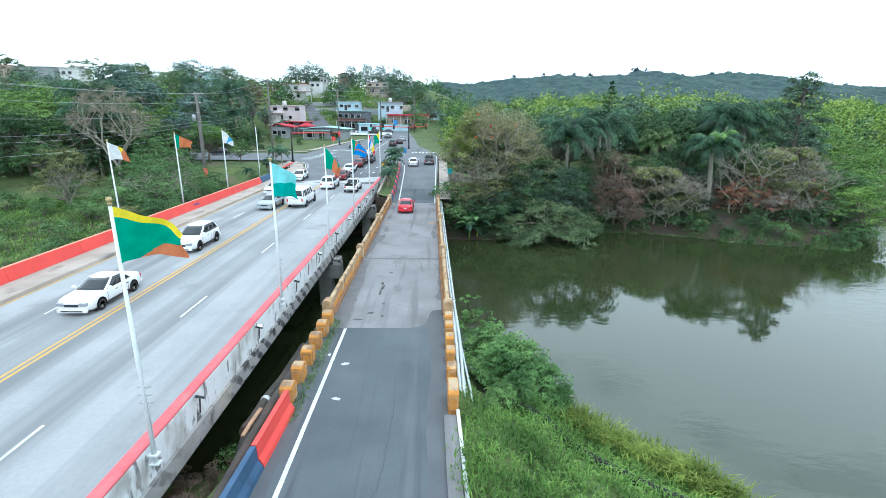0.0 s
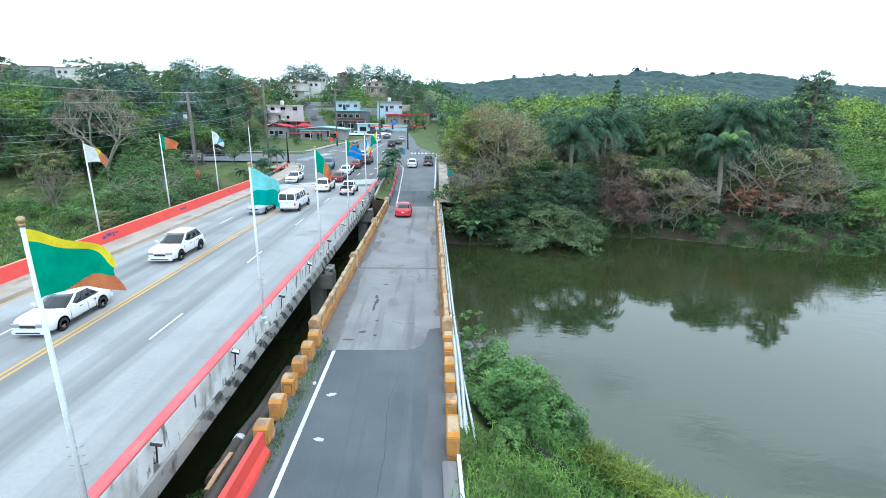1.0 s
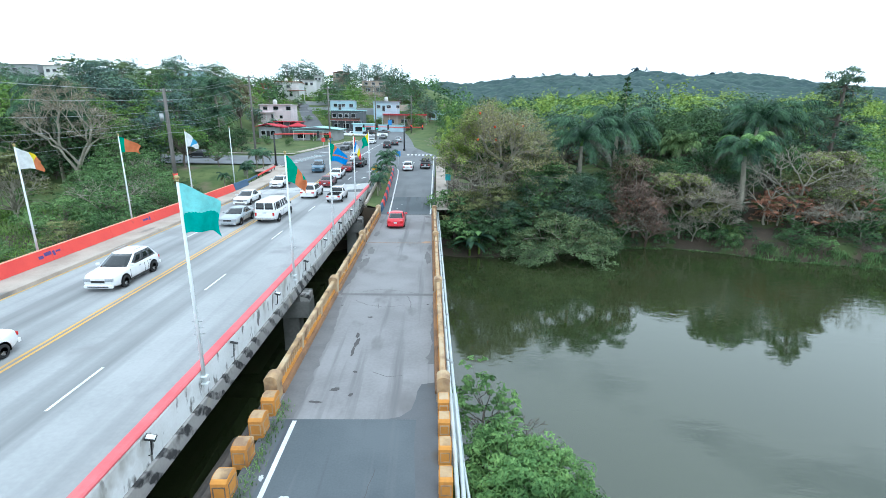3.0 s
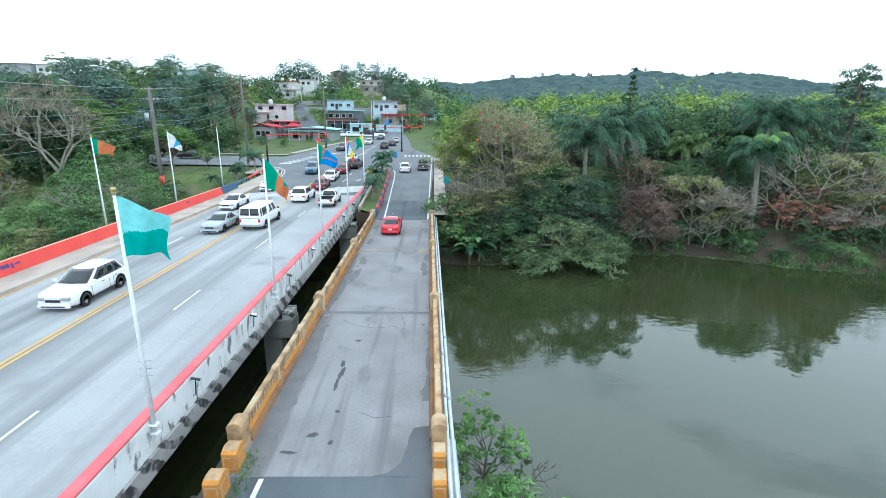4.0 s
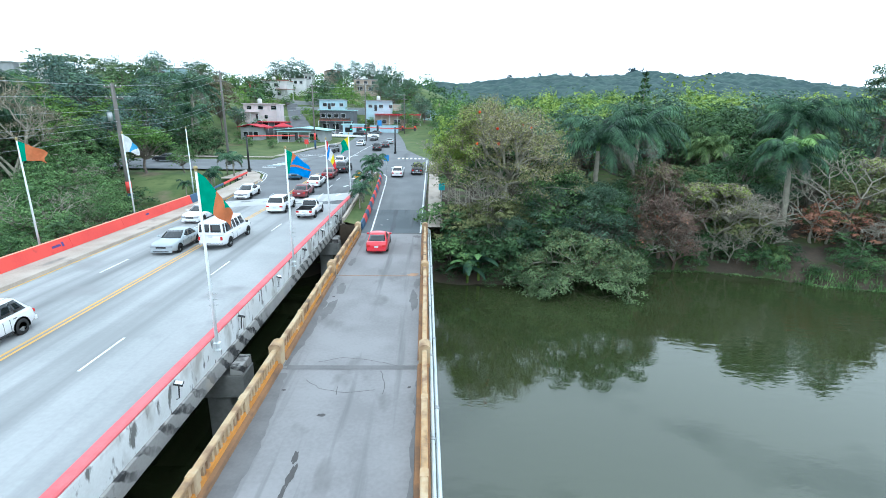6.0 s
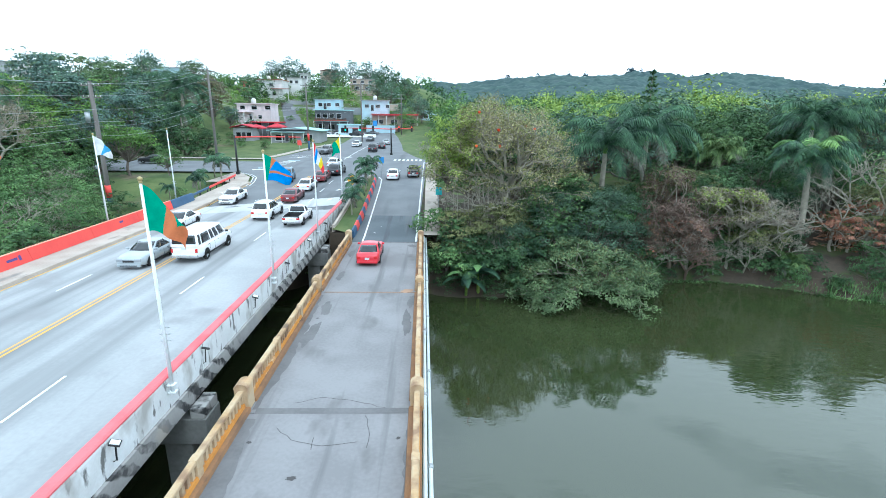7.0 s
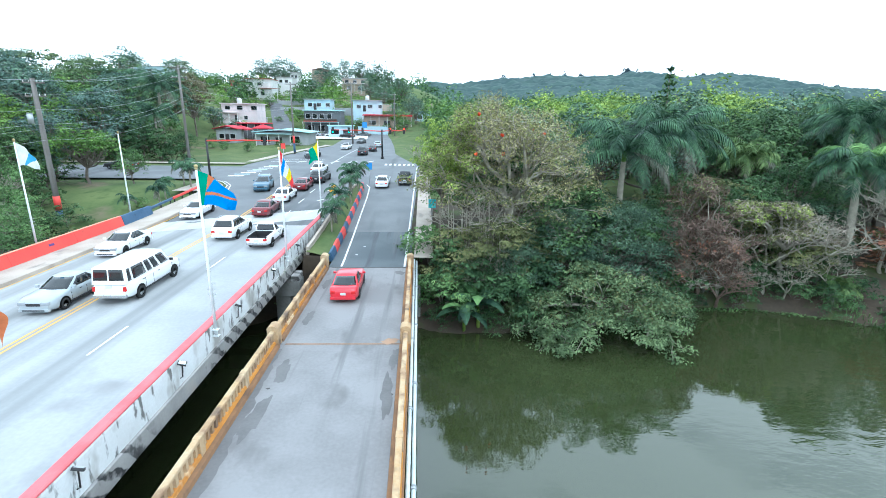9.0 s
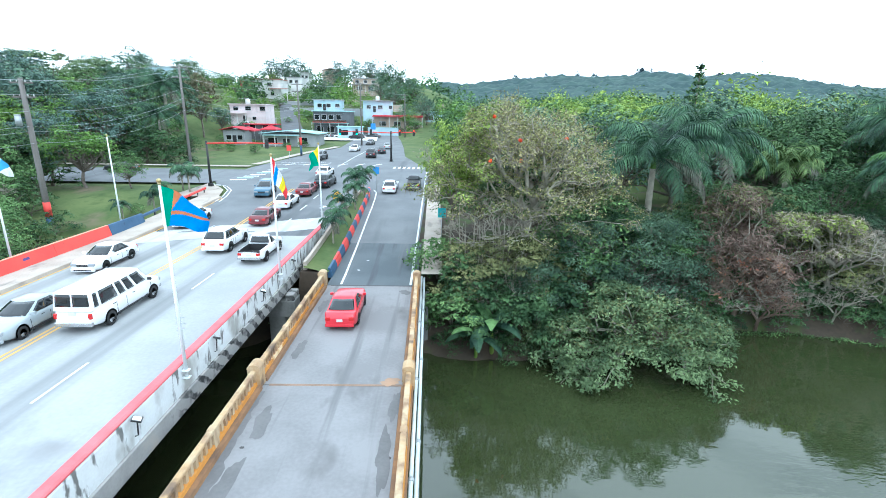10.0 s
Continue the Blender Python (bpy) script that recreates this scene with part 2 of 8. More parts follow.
RUST_BROWN = mat("stained_orange_kerb", (0.31, 0.165, 0.075), (0.20, 0.12, 0.07), scale=0.8, fine=9, rough=0.95, bump=0.3,
                 spots=(((0.14, 0.09, 0.06), 1.2, 0.56, 0.70, (1, 0.5, 1)),))
# Worn asphalt whose paler grey has sunlit brightness put into it.
ASPHALT_ROAD = mat("worn_sunlit_asphalt", (0.135, 0.142, 0.150), (0.175, 0.182, 0.188), scale=0.3, fine=6, rough=0.85, bump=0.15,
                   spots=(((0.10, 0.105, 0.11), 0.4, 0.58, 0.72, (1, 0.12, 1)),))
SIDEWALK = mat("pale_sidewalk_concrete", (0.46, 0.40, 0.34), (0.36, 0.305, 0.255), scale=0.5, fine=9, rough=0.95, bump=0.2,
               spots=(((0.22, 0.20, 0.18), 0.8, 0.60, 0.72, (1, 0.4, 1)),))
POLE_PAINT = plain("pale_pole_paint", (0.78, 0.82, 0.83), rough=0.4)
GOLD = plain("brass_finial", (0.45, 0.36, 0.17), rough=0.4, metal=0.6)
STEEL = plain("galvanised_steel", (0.45, 0.47, 0.48), rough=0.45, metal=0.5)
PIPE_PALE = mat("pale_pvc_pipe", (0.66, 0.70, 0.70), (0.52, 0.57, 0.58), scale=0.8, fine=8, rough=0.5, bump=0.05)
PIPE_DARK = mat("rusty_dark_pipe", (0.055, 0.048, 0.043), (0.10, 0.08, 0.065), scale=0.9, fine=9, rough=0.8, bump=0.2)
BLACK = plain("black_paint", (0.02, 0.021, 0.023), rough=0.5)
RUBBER = plain("black_rubber", (0.018, 0.018, 0.018), rough=0.85)
WOODPOLE = mat("weathered_wood_pole", (0.13, 0.115, 0.105), (0.20, 0.185, 0.17), scale=1.2, fine=12, rough=0.95, bump=0.3, stretch=(2, 2, 0.2))
GROUND = mat("grass_and_soil", (0.066, 0.104, 0.028), (0.112, 0.142, 0.044), scale=0.22, fine=3.0, rough=1.0, bump=0.6,
             spots=(((0.16, 0.125, 0.08), 0.16, 0.60, 0.72, (1, 1, 1)), ((0.05, 0.085, 0.02), 0.5, 0.56, 0.7, (1, 1, 1))))
BANK = mat("bare_earth_bank", (0.078, 0.058, 0.040), (0.048, 0.039, 0.028), scale=0.5, fine=4, rough=1.0, bump=0.7,
           spots=(((0.06, 0.085, 0.025), 0.35, 0.52, 0.62, (1, 1, 1)),))
# Base colour carries the bluish haze of the distance.
HAZED_HILL = mat("wooded_hill_hazed", (0.065, 0.115, 0.105), (0.085, 0.145, 0.125), scale=0.03, fine=0.3, rough=1.0, bump=0.0, edge=(0.3, 0.7))


def part(name, bm, material, parent=None, label="", smooth=False):
    """Links a bmesh as one mesh object under a thing or a part."""
    me = bpy.data.meshes.new(name)
    bm.normal_update()
    bm.to_mesh(me)
    bm.free()
    if smooth:
        me.polygons.foreach_set("use_smooth", [True] * len(me.polygons))
    for m in (material if isinstance(material, (list, tuple)) else [material]):
        me.materials.append(m)
    ob = new(name, me)
    if parent is not None:
        ob.parent = parent
    if label:
        tagged(ob, label)
    return ob


def thing(name, label, category, group="", kind="", m=None):
    ob = new(name)
    ob.empty_display_size = 0.3
    if m is not None:
        ob.matrix_basis = m
    return tagged(ob, label, category, group, kind)


def add_box(bm, x0, x1, y0, y1, z0, z1, bevel=0.0, mi=0):
    vs = [bm.verts.new(p) for p in ((x0, y0, z0), (x1, y0, z0), (x1, y1, z0), (x0, y1, z0), (x0, y0, z1), (x1, y0, z1), (x1, y1, z1), (x0, y1, z1))]
    fs = [bm.faces.new([vs[i] for i in f]) for f in ((3, 2, 1, 0), (4, 5, 6, 7), (0, 1, 5, 4), (1, 2, 6, 5), (2, 3, 7, 6), (3, 0, 4, 7))]
    for f in fs:
        f.material_index = mi
    if bevel:
        es = {e for f in fs for e in f.edges}
        bmesh.ops.bevel(bm, geom=list(es), offset=bevel, segments=2, affect='EDGES', profile=0.6)
    return fs


def box(x0, x1, y0, y1, z0, z1, bevel=0.0):
    bm = bmesh.new()
    add_box(bm, x0, x1, y0, y1, z0, z1, bevel)
    return bm


def add_tube(bm, pts, radii, sides=8, cap=True, mi=0):
    rings = []
    pts = [Vector(p) for p in pts]
    for i, p in enumerate(pts):
        d = (pts[min(i + 1, len(pts) - 1)] - pts[max(i - 1, 0)]).normalized()
        u = d.cross(Vector((0, 0, 1)) if abs(d.z) < 0.95 else Vector((1, 0, 0))).normalized()
        v = d.cross(u)
        r = radii[i] if isinstance(radii, (list, tuple)) else radii
        rings.append([bm.verts.new(p + (u * math.cos(2 * math.pi * k / sides) + v * math.sin(2 * math.pi * k / sides)) * r) for k in range(sides)])
    for a, b in zip(rings, rings[1:]):
        for k in range(sides):
            f = bm.faces.new((a[k], b[k], b[(k + 1) % sides], a[(k + 1) % sides]))
            f.material_index = mi
            f.smooth = True
    if cap:
        for ring, flip in ((rings[0], False), (rings[-1], True)):
            f = bm.faces.new(ring[::-1] if flip else ring)
            f.material_index = mi
    return rings


def tube(pts, radii, sides=8):
    bm = bmesh.new()
    add_tube(bm, pts, radii, sides)
    return bm


def prism(section, stations, close=True):
    """A bar with the cross-section (x, z) points swept along stations (x, y, z) of its origin."""
    bm = bmesh.new()
    rings = [[bm.verts.new((ox + x, oy, oz + z)) for x, z in section] for ox, oy, oz in stations]
    n = len(section)
    for a, b in zip(rings, rings[1:]):
        for k in range(n if close else n - 1):
            bm.faces.new((a[k], a[(k + 1) % n], b[(k + 1) % n], b[k]))
    if close:
        bm.faces.new(rings[0][::-1])
        bm.faces.new(rings[-1])
    bmesh.ops.recalc_face_normals(bm, faces=bm.faces)
    return bm


def fast_mesh(name, verts, faces, k):
    """A mesh from an array of corners and an array of k-sided faces."""
    me = bpy.data.meshes.new(name)
    verts, faces = np.asarray(verts, dtype=np.float32), np.asarray(faces, dtype=np.int32)
    me.vertices.add(len(verts))
    me.vertices.foreach_set("co", verts.ravel())
    me.loops.add(faces.size)
    me.loops.foreach_set("vertex_index", faces.ravel())
    me.polygons.add(len(faces))
    me.polygons.foreach_set("loop_start", np.arange(0, faces.size, k, dtype=np.int32))
    me.update(calc_edges=True)
    return me


def interp(x, table):
    xs, ys = zip(*table)
    return float(np.interp(x, xs, ys))

# ---------------------------------------------------------------- the lie of the land
WATER_Z = -4.3
NEAR_BANK = [(-300, 10), (-60, 14), (-30, 17), (-9, 18), (0, 25), (4.0, 27), (5.2, 22.6), (7.8, 19.6), (10.2, 17.6), (11.3, 14.8), (18, 6.5), (45, -8), (200, -70), (900, -200)]
FAR_RISE = [(-300, 70), (-80, 62), (-52, 57.5), (-40, 53), (-26, 55), (-10, 62), (1, 59)]
FAR_BANK = [(-300, 60), (-80, 46), (-52, 37), (-40, 34), (-30, 36), (-24, 50), (-10, 62), (1, 59.5), (7, 58.6), (16, 61.5), (23, 63.6), (29, 63.4), (34, 61.8), (38, 59.2), (50, 55.5), (55, 59), (60, 66), (70, 76),
            (80, 84.5), (120, 112), (300, 190), (900, 300)]
NEW_Z = [(-60, 1.0), (72, 1.0), (80, 1.35), (95, 2.0), (112, 2.6), (128, 3.0), (150, 3.3), (180, 4.0), (205, 5.0), (260, 8.0)]
OLD_Z = [(-60, 0.0), (63, 0.0), (70, 0.35), (80, 1.05), (95, 1.9), (112, 2.6), (128, 3.0), (150, 3.3), (180, 4.0), (205, 5.0), (260, 8.0)]
HILL_Z = [(135, 0), (160, 1.2), (178, 4.2), (200, 7.6), (230, 13.2), (260, 18), (285, 22.5), (310, 23), (420, 12), (520, 0)]
CREST = [(-300, 14), (-60, 40), (7, 60), (70, 59), (145, 70), (255, 77), (350, 75), (393, 86), (436, 79), (480, 74), (561, 86), (625, 75), (707, 66), (800, 62), (890, 58), (1300, 50)]
ROAD_L = [(70, -23.0), (86, -23.6), (92, -25.0), (96, -29), (110, -29), (118, -27.5), (135, -25.0), (150, -22.0), (175, -23), (205, -27)]
ROAD_R = [(70, -0.1), (100, 0.3), (112, 0.3), (118, -2.0), (130, -5.0), (150, -6.5), (175, -9.0), (205, -13)]


def smooth01(a, b, x):
    t = min(max((x - a) / (b - a), 0.0), 1.0)
    return t * t * (3 - 2 * t)


def road_z(x, y):
    k = smooth01(-9.0, -6.0, x)
    return interp(y, NEW_Z) * (1 - k) + interp(y, OLD_Z) * k


def land_z(x, y):
    """Height of the natural ground."""
    near, far = interp(x, NEAR_BANK), interp(x, FAR_BANK)
    wob = noise.noise((x * 0.08, y * 0.08, 3.1)) * 0.5
    if y < near:
        d = near - y
        side = smooth01(-30, -20, x)
        return WATER_Z - 0.3 + 2.2 * smooth01(0, 3.0, d) + (3.2 - 0.9 * smooth01(1.0, 4.0, x)) * smooth01(1.5, 14, d) + wob * 0.4 * side
    if y < far:
        return WATER_Z - 1.5 * min(1.0, min(y - near, far - y) / 4)
    d = y - far
    base = WATER_Z - 0.25 + 1.9 * smooth01(0, 2.2, d) + wob * smooth01(0, 6, d)
    left = smooth01(-8, -14, x)
    dl = max(0.0, y - interp(x, FAR_RISE))
    base += (1.5 * smooth01(3, 22, dl) + 3.2 * smooth01(18, 38, dl)) * left + (2.6 * smooth01(2, 14, d) + 2.4 * smooth01(15, 60, d)) * (1 - left)
    hill = 0.0
    if x < 60 and y > 130:
        away = 1 - smooth01(-8, 45, x)
        rise = interp(y, HILL_Z) * (1.0 - 0.35 * smooth01(-25, -5, x) * (1 - smooth01(240, 300, y)))
        hill = away * rise
    if x < -48 and y > 92:
        hill += 6.5 * smooth01(98, 150, y) * (1 - smooth01(-78, -50, x)) * (1 - smooth01(190, 260, y))
    ridge = 11.0 * smooth01(150, 330, y) * smooth01(15, 75, x)
    if y > 420:
        crest = interp(x, CREST) + 3 * noise.noise((x * 0.02, 1.3, 2.0))
        ridge = max(ridge, crest * smooth01(420, 1000, y)) + 3.0 * noise.noise((x * 0.05, y * 0.03, 4.0)) * smooth01(600, 900, y)
    return base + hill + ridge


def ground_z(x, y):
    z = land_z(x, y)
    if y > 63:
        lot = 24 * smooth01(140, 150, y) * (1 - smooth01(186, 192, y)) + 2.4 * (1 - smooth01(84, 90, y))
        k = min(smooth01(interp(y, ROAD_L) - 5 - lot, interp(y, ROAD_L) - 0.5 - lot, x), smooth01(interp(y, ROAD_R) + 6, interp(y, ROAD_R) + 0.8, x)) * smooth01(63, 70, y) * (1 - smooth01(215, 240, y))
        if x < -20 and y < 125:
            k = max(k, min(smooth01(88, 93, y), 1 - smooth01(110, 116, y)))
            return z * (1 - k) + (min(road_z(max(x, -30), min(max(y, 66), 112)), 2.6) - 0.14) * k
        z = z * (1 - k) + (road_z(x, y) - 0.12) * k
    if y < 24 and -8.2 < x < 3.2:
        k = smooth01(-8.0, -6.6, x) * (1 - smooth01(0.6, 1.9, x)) * (1 - smooth01(20, 24, y))
        z = z * (1 - k) - 0.12 * k
    return z


def grid_lines(*spans):
    out = []
    for a, b, step in spans:
        out += list(np.arange(a, b, step))
    return out + [spans[-1][1]]


def build_ground():
    xs = grid_lines((-1500, -300, 100), (-300, -120, 20), (-120, -30, 3.0), (-30, 30, 1.0), (30, 110, 2.5), (110, 300, 14), (300, 1800, 60))
    ys = grid_lines((-300, -40, 40), (-40, 0, 5), (0, 80, 1.0), (80, 130, 2.0), (130, 330, 8), (330, 1100, 35), (1100, 2600, 300))
    verts = [(x, y, ground_z(x, y)) for y in ys for x in xs]
    w = len(xs)
    faces = [(j * w + i, j * w + i + 1, (j + 1) * w + i + 1, (j + 1) * w + i) for j in range(len(ys) - 1) for i in range(w - 1)]
    me = fast_mesh("ground", verts, faces, 4)
    me.materials.append(GROUND)
    me.materials.append(BANK)
    me.materials.append(HAZED_HILL)
    idx = []
    for f in faces:
        x, y, z = (sum(verts[i][k] for i in f) / 4 for k in range(3))
        far_d = y - interp(x, FAR_BANK)
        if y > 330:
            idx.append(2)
        elif (z < -2.6 and (y > 45 or x < 3)) or (-12 < x < 60 and 0 < far_d < 26):
            idx.append(1)
        else:
            idx.append(0)
    me.polygons.foreach_set("material_index", idx)
    me.polygons.foreach_set("use_smooth", [True] * len(faces))
    tagged(new("ground", me), "rolling grassy ground with bare earth river banks", "ground", kind="structure")


build_ground()
bm = bmesh.new()
bm.faces.new([bm.verts.new((x, y, WATER_Z)) for x, y in ((-400, -250), (900, -250), (900, 330), (-400, 130))])
tagged(part("river_water", bm, WATER), "still olive green river water with faint ripples", "water", kind="structure")


def sheet(name, xl, xr, y0, y1, zf, material, label, nx=10, step=3.0, parent=None):
    """A sheet of paving between two side lines, laid on the height function zf."""
    n = max(2, int((y1 - y0) / step) + 1)
    ys = np.linspace(y0, y1, n)
    verts, faces = [], []
    for y in ys:
        a, b = xl(y), xr(y)
        for i in range(nx + 1):
            x = a + (b - a) * i / nx
            verts.append((x, y, zf(x, y)))
    for j in range(n - 1):
        for i in range(nx):
            a = j * (nx + 1) + i
            faces.append((a, a + 1, a + nx + 2, a + nx + 1))
    me = fast_mesh(name, verts, faces, 4)
    me.materials.append(material)
    me.polygons.foreach_set("use_smooth", [True] * len(faces))
    ob = new(name, me)
    if parent is not None:
        ob.parent = parent
    else:
        tagged(ob, label, "road", kind="structure")
    return ob


road = sheet("road", lambda y: interp(y, ROAD_L), lambda y: interp(y, ROAD_R), 71.0, 205, lambda x, y: road_z(x, y), ASPHALT_ROAD,
             "grey asphalt road climbing to a traffic light junction", nx=16, step=2.0)
sheet("side_road", lambda y: -150, lambda y: -28.9, 94.5, 110.5, lambda x, y: 2.1 + 0.25 * smooth01(95, 110, y), ASPHALT_ROAD,
      "grey asphalt side road leaving the junction", nx=24, step=2.0)
sheet("old_road_approach", lambda y: -6.0, lambda y: 0.15, 61.4, 71.0, lambda x, y: interp(y, OLD_Z) + 0.0, ASPHALT, "dark asphalt road leaving the old bridge", nx=4, step=1.0)
sheet("old_road_near", lambda y: -5.9, lambda y: 0.4, -40, 23.6, lambda x, y: 0.0, ASPHALT, "dark grey asphalt lane leading onto the old bridge", nx=4, step=3.0)
sheet("shoulder", lambda y: -0.42 - 0.08 * math.sin(y * 0.9), lambda y: 0.42, -40, 23.6, lambda x, y: 0.004, ASPHALT_PALE, "pale worn shoulder of the asphalt lane", nx=2, step=0.8)
sheet("shoulder", lambda y: -5.95, lambda y: -5.25 + 0.08 * math.sin(y * 1.3), -40, 23.6, lambda x, y: 0.004, ASPHALT_PALE, "pale worn shoulder of the asphalt lane", nx=2, step=0.8)
sheet("concrete_forecourt", lambda y: -40, lambda y: -15.5 - (y - 170) * 0.1, 171, 188, lambda x, y: interp(y, NEW_Z) + 0.2, CONC_WHITE,
      "bright bare concrete forecourt beside the junction", nx=4, step=4.0)


def stripe(name, pts, width, material, label, z=0.008, zf=None, parent=None):
    """A painted line along (x, y) points."""
    zf = zf or (lambda x, y: 0.0)
    verts, faces = [], []
    for i, (x, y) in enumerate(pts):
        a, b = Vector(pts[max(i - 1, 0)]), Vector(pts[min(i + 1, len(pts) - 1)])
        d = (b - a).normalized()
        n = Vector((d.y, -d.x)) * width / 2
        for s in (-1, 1):
            px, py = x + n.x * s, y + n.y * s
            verts.append((px, py, zf(px, py) + z))
    for i in range(len(pts) - 1):
        faces.append((2 * i, 2 * i + 1, 2 * i + 3, 2 * i + 2))
    me = fast_mesh(name, verts, faces, 4)
    me.materials.append(material)
    ob = new(name, me)
    if parent is not None:
        ob.parent = parent
    else:
        tagged(ob, label, "road marking", kind="structure")
    return ob


def line(x0, y0, x1, y1, n):
    return [(x0 + (x1 - x0) * i / n, y0 + (y1 - y0) * i / n) for i in range(n + 1)]


stripe("edge_line", line(-4.80, -30, -4.97, 23.5, 20), 0.16, PAINT_WHITE, "worn white edge line on the asphalt lane")
stripe("edge_line", line(-5.05, 61.6, -5.75, 84, 14) + [(-5.95, 88), (-6.15, 91), (-6.7, 92.6)], 0.16, PAINT_WHITE, "white edge line beside the island kerb", zf=road_z, z=0.02)
stripe("edge_line", line(-0.32, 61.6, -0.1, 110, 24), 0.16, PAINT_WHITE, "white edge line beside the pavement", zf=road_z, z=0.02)

# ---------------------------------------------------------------- old narrow bridge
old_bridge = thing("old_bridge", "narrow old concrete bridge with orange balustrades over the river", "bridge", kind="structure")
B0, B1 = 23.6, 61.4
RX = lambda y: 0.55 - 0.0118 * (y - 25)
LX = lambda y: -6.2


def deck_mesh(y0, y1):
    bm = bmesh.new()
    r = [[bm.verts.new((x, y, z)) for x, z in ((LX(y) - 0.1, -0.45), (LX(y) - 0.1, 0), (RX(y) + 0.1, 0), (RX(y) + 0.1, -0.45))] for y in (y0, y1)]
    for k in range(4):
        bm.faces.new((r[0][k], r[0][(k + 1) % 4], r[1][(k + 1) % 4], r[1][k]))
    bm.faces.new(r[0][::-1])
    bm.faces.new(r[1])
    bmesh.ops.recalc_face_normals(bm, faces=bm.faces)
    return bm


for a, b in ((B0, 36.25), (36.31, 48.98), (49.04, B1)):
    part("deck_slab", deck_mesh(a, b), CONC_OLD, old_bridge)
for x in (-5.3, -3.6, -1.9, -0.3):
    part("girder", box(x - 0.2, x + 0.2, B0, B1, -1.3, -0.46, 0.02), CONC_DARK, old_bridge)
for y in (36.28, 49.0):
    part("pier", box(-5.9, 0.2, y - 0.5, y + 0.5, -7, -1.3, 0.05), CONC_DARK, old_bridge)
for y0, y1 in ((21.5, 25.0), (60.6, 64)):
    part("abutment", box(-6.6, 0.9, y0, y1, -7, -1.32, 0.05), CONC_DARK, old_bridge)


def big_post():
    """Big end post: square shaft with a rounded head and a recessed panel."""
    bm = bmesh.new()
    add_box(bm, -0.26, 0.26, -0.3, 0.3, -0.05, 0.92, 0.03)
    pts = [(math.cos(a) * 0.27, 0.9 + math.sin(a) * 0.2) for a in np.linspace(0, math.pi, 9)]
    r = [[bm.verts.new((x, y, z)) for x, z in pts] for y in (-0.31, 0.31)]
    for k in range(8):
        bm.faces.new((r[0][k], r[0][k + 1], r[1][k + 1], r[1][k]))
    bm.faces.new(r[0])
    bm.faces.new(r[1][::-1])
    bmesh.ops.recalc_face_normals(bm, faces=bm.faces)
    return bm


BIG_Y = (25.0, 36.75, 49.0, 61.3)
ends = [big_post()]
post_me = part("parapet_post", ends[0], [ORANGE_PALE], None)
post_data = post_me.data
bpy.data.objects.remove(post_me)
bm = box(-0.13, 0.13, -0.17, 0.17, 0.1, 0.86, 0.02)
small = part("small_post", bm, ORANGE_PALE, None)
small_data = small.data
bpy.data.objects.remove(small)
bm = box(-0.06, 0.06, -0.075, 0.075, 0.28, 0.74)
bal = part("baluster", bm, ORANGE_PALE, None)
bal_data = bal.data
bpy.data.objects.remove(bal)


def set_piece(name, data, parent, x, y, z=0.0, rz=0.0):
    ob = new(name, data)
    ob.parent = parent
    ob.matrix_basis = pose(x, y, z, 0, 0, rz)
    return ob


def bar_along(xf, y0, y1, section, z=0.0, n=2):
    return prism(section, [(xf(y), y, z) for y in np.linspace(y0, y1, n)])


balustrades = []
for side, xf in (("left", LX), ("right", RX)):
    bt = thing("balustrade", "faded orange concrete balustrade along the old bridge", "balustrade", kind="structure")
    balustrades.append((bt, xf))
    inner = 1 if side == "left" else -1
    for y in BIG_Y:
        set_piece("parapet_post", post_data, bt, xf(y), y)
    for a, b in zip(BIG_Y, BIG_Y[1:]):
        part("top_rail", bar_along(xf, a + 0.3, b - 0.3, [(-0.11, 0.72), (0.11, 0.72), (0.11, 0.82), (0.07, 0.85), (-0.07, 0.85), (-0.11, 0.82)]), ORANGE_PALE, bt)
        part("bottom_rail", bar_along(xf, a + 0.3, b - 0.3, [(-0.13, 0.16), (0.13, 0.16), (0.11, 0.3), (-0.11, 0.3)]), ORANGE_PAINT, bt)
        part("kerb", bar_along(xf, a + 0.3, b - 0.3, [(-0.2, -0.05), (0.2 + 0.14 * (inner > 0), -0.05), (0.2 + 0.1 * (inner > 0), 0.16), (-0.2 - 0.1 * (inner < 0), 0.16), (-0.2 - 0.14 * (inner < 0), -0.05)]),
             RUST_BROWN, bt)
        for k in (1, 2):
            y = a + (b - a) * k / 3
            set_piece("small_post", small_data, bt, xf(y), y)

# ---------------------------------------------------------------- new wide bridge
NZ = 1.0
new_bridge = thing("new_bridge", "wide concrete road bridge with white fascia and red edges", "bridge", kind="structure")
EX = -8.62
N1 = 72.0
part("deck_slab", prism([(-26.6, 0.45), (-26.6, NZ), (EX - 0.3, NZ), (EX - 0.3, 0.45)], [(0, -40, 0), (0, N1, 0)]), CONC_NEW, new_bridge)
part("fascia_wall", prism([(EX - 0.3, 0.42), (EX - 0.3, 1.66), (EX, 1.66), (EX + 0.03, 1.5), (EX, 0.42)], [(0, y, 0) for y in np.linspace(-40, 73.5, 30)]), CONC_WHITE, new_bridge,
     "whitewashed stained fascia wall")
part("red_cap", prism([(EX - 0.33, 1.50), (EX - 0.33, 1.70), (EX - 0.02, 1.70), (EX + 0.035, 1.66), (EX + 0.035, 1.60), (EX - 0.02, 1.60)],
                      [(0, y, 0) for y in np.linspace(-40, 73.5, 30)]), RED_EDGE, new_bridge, "faded red painted cap")
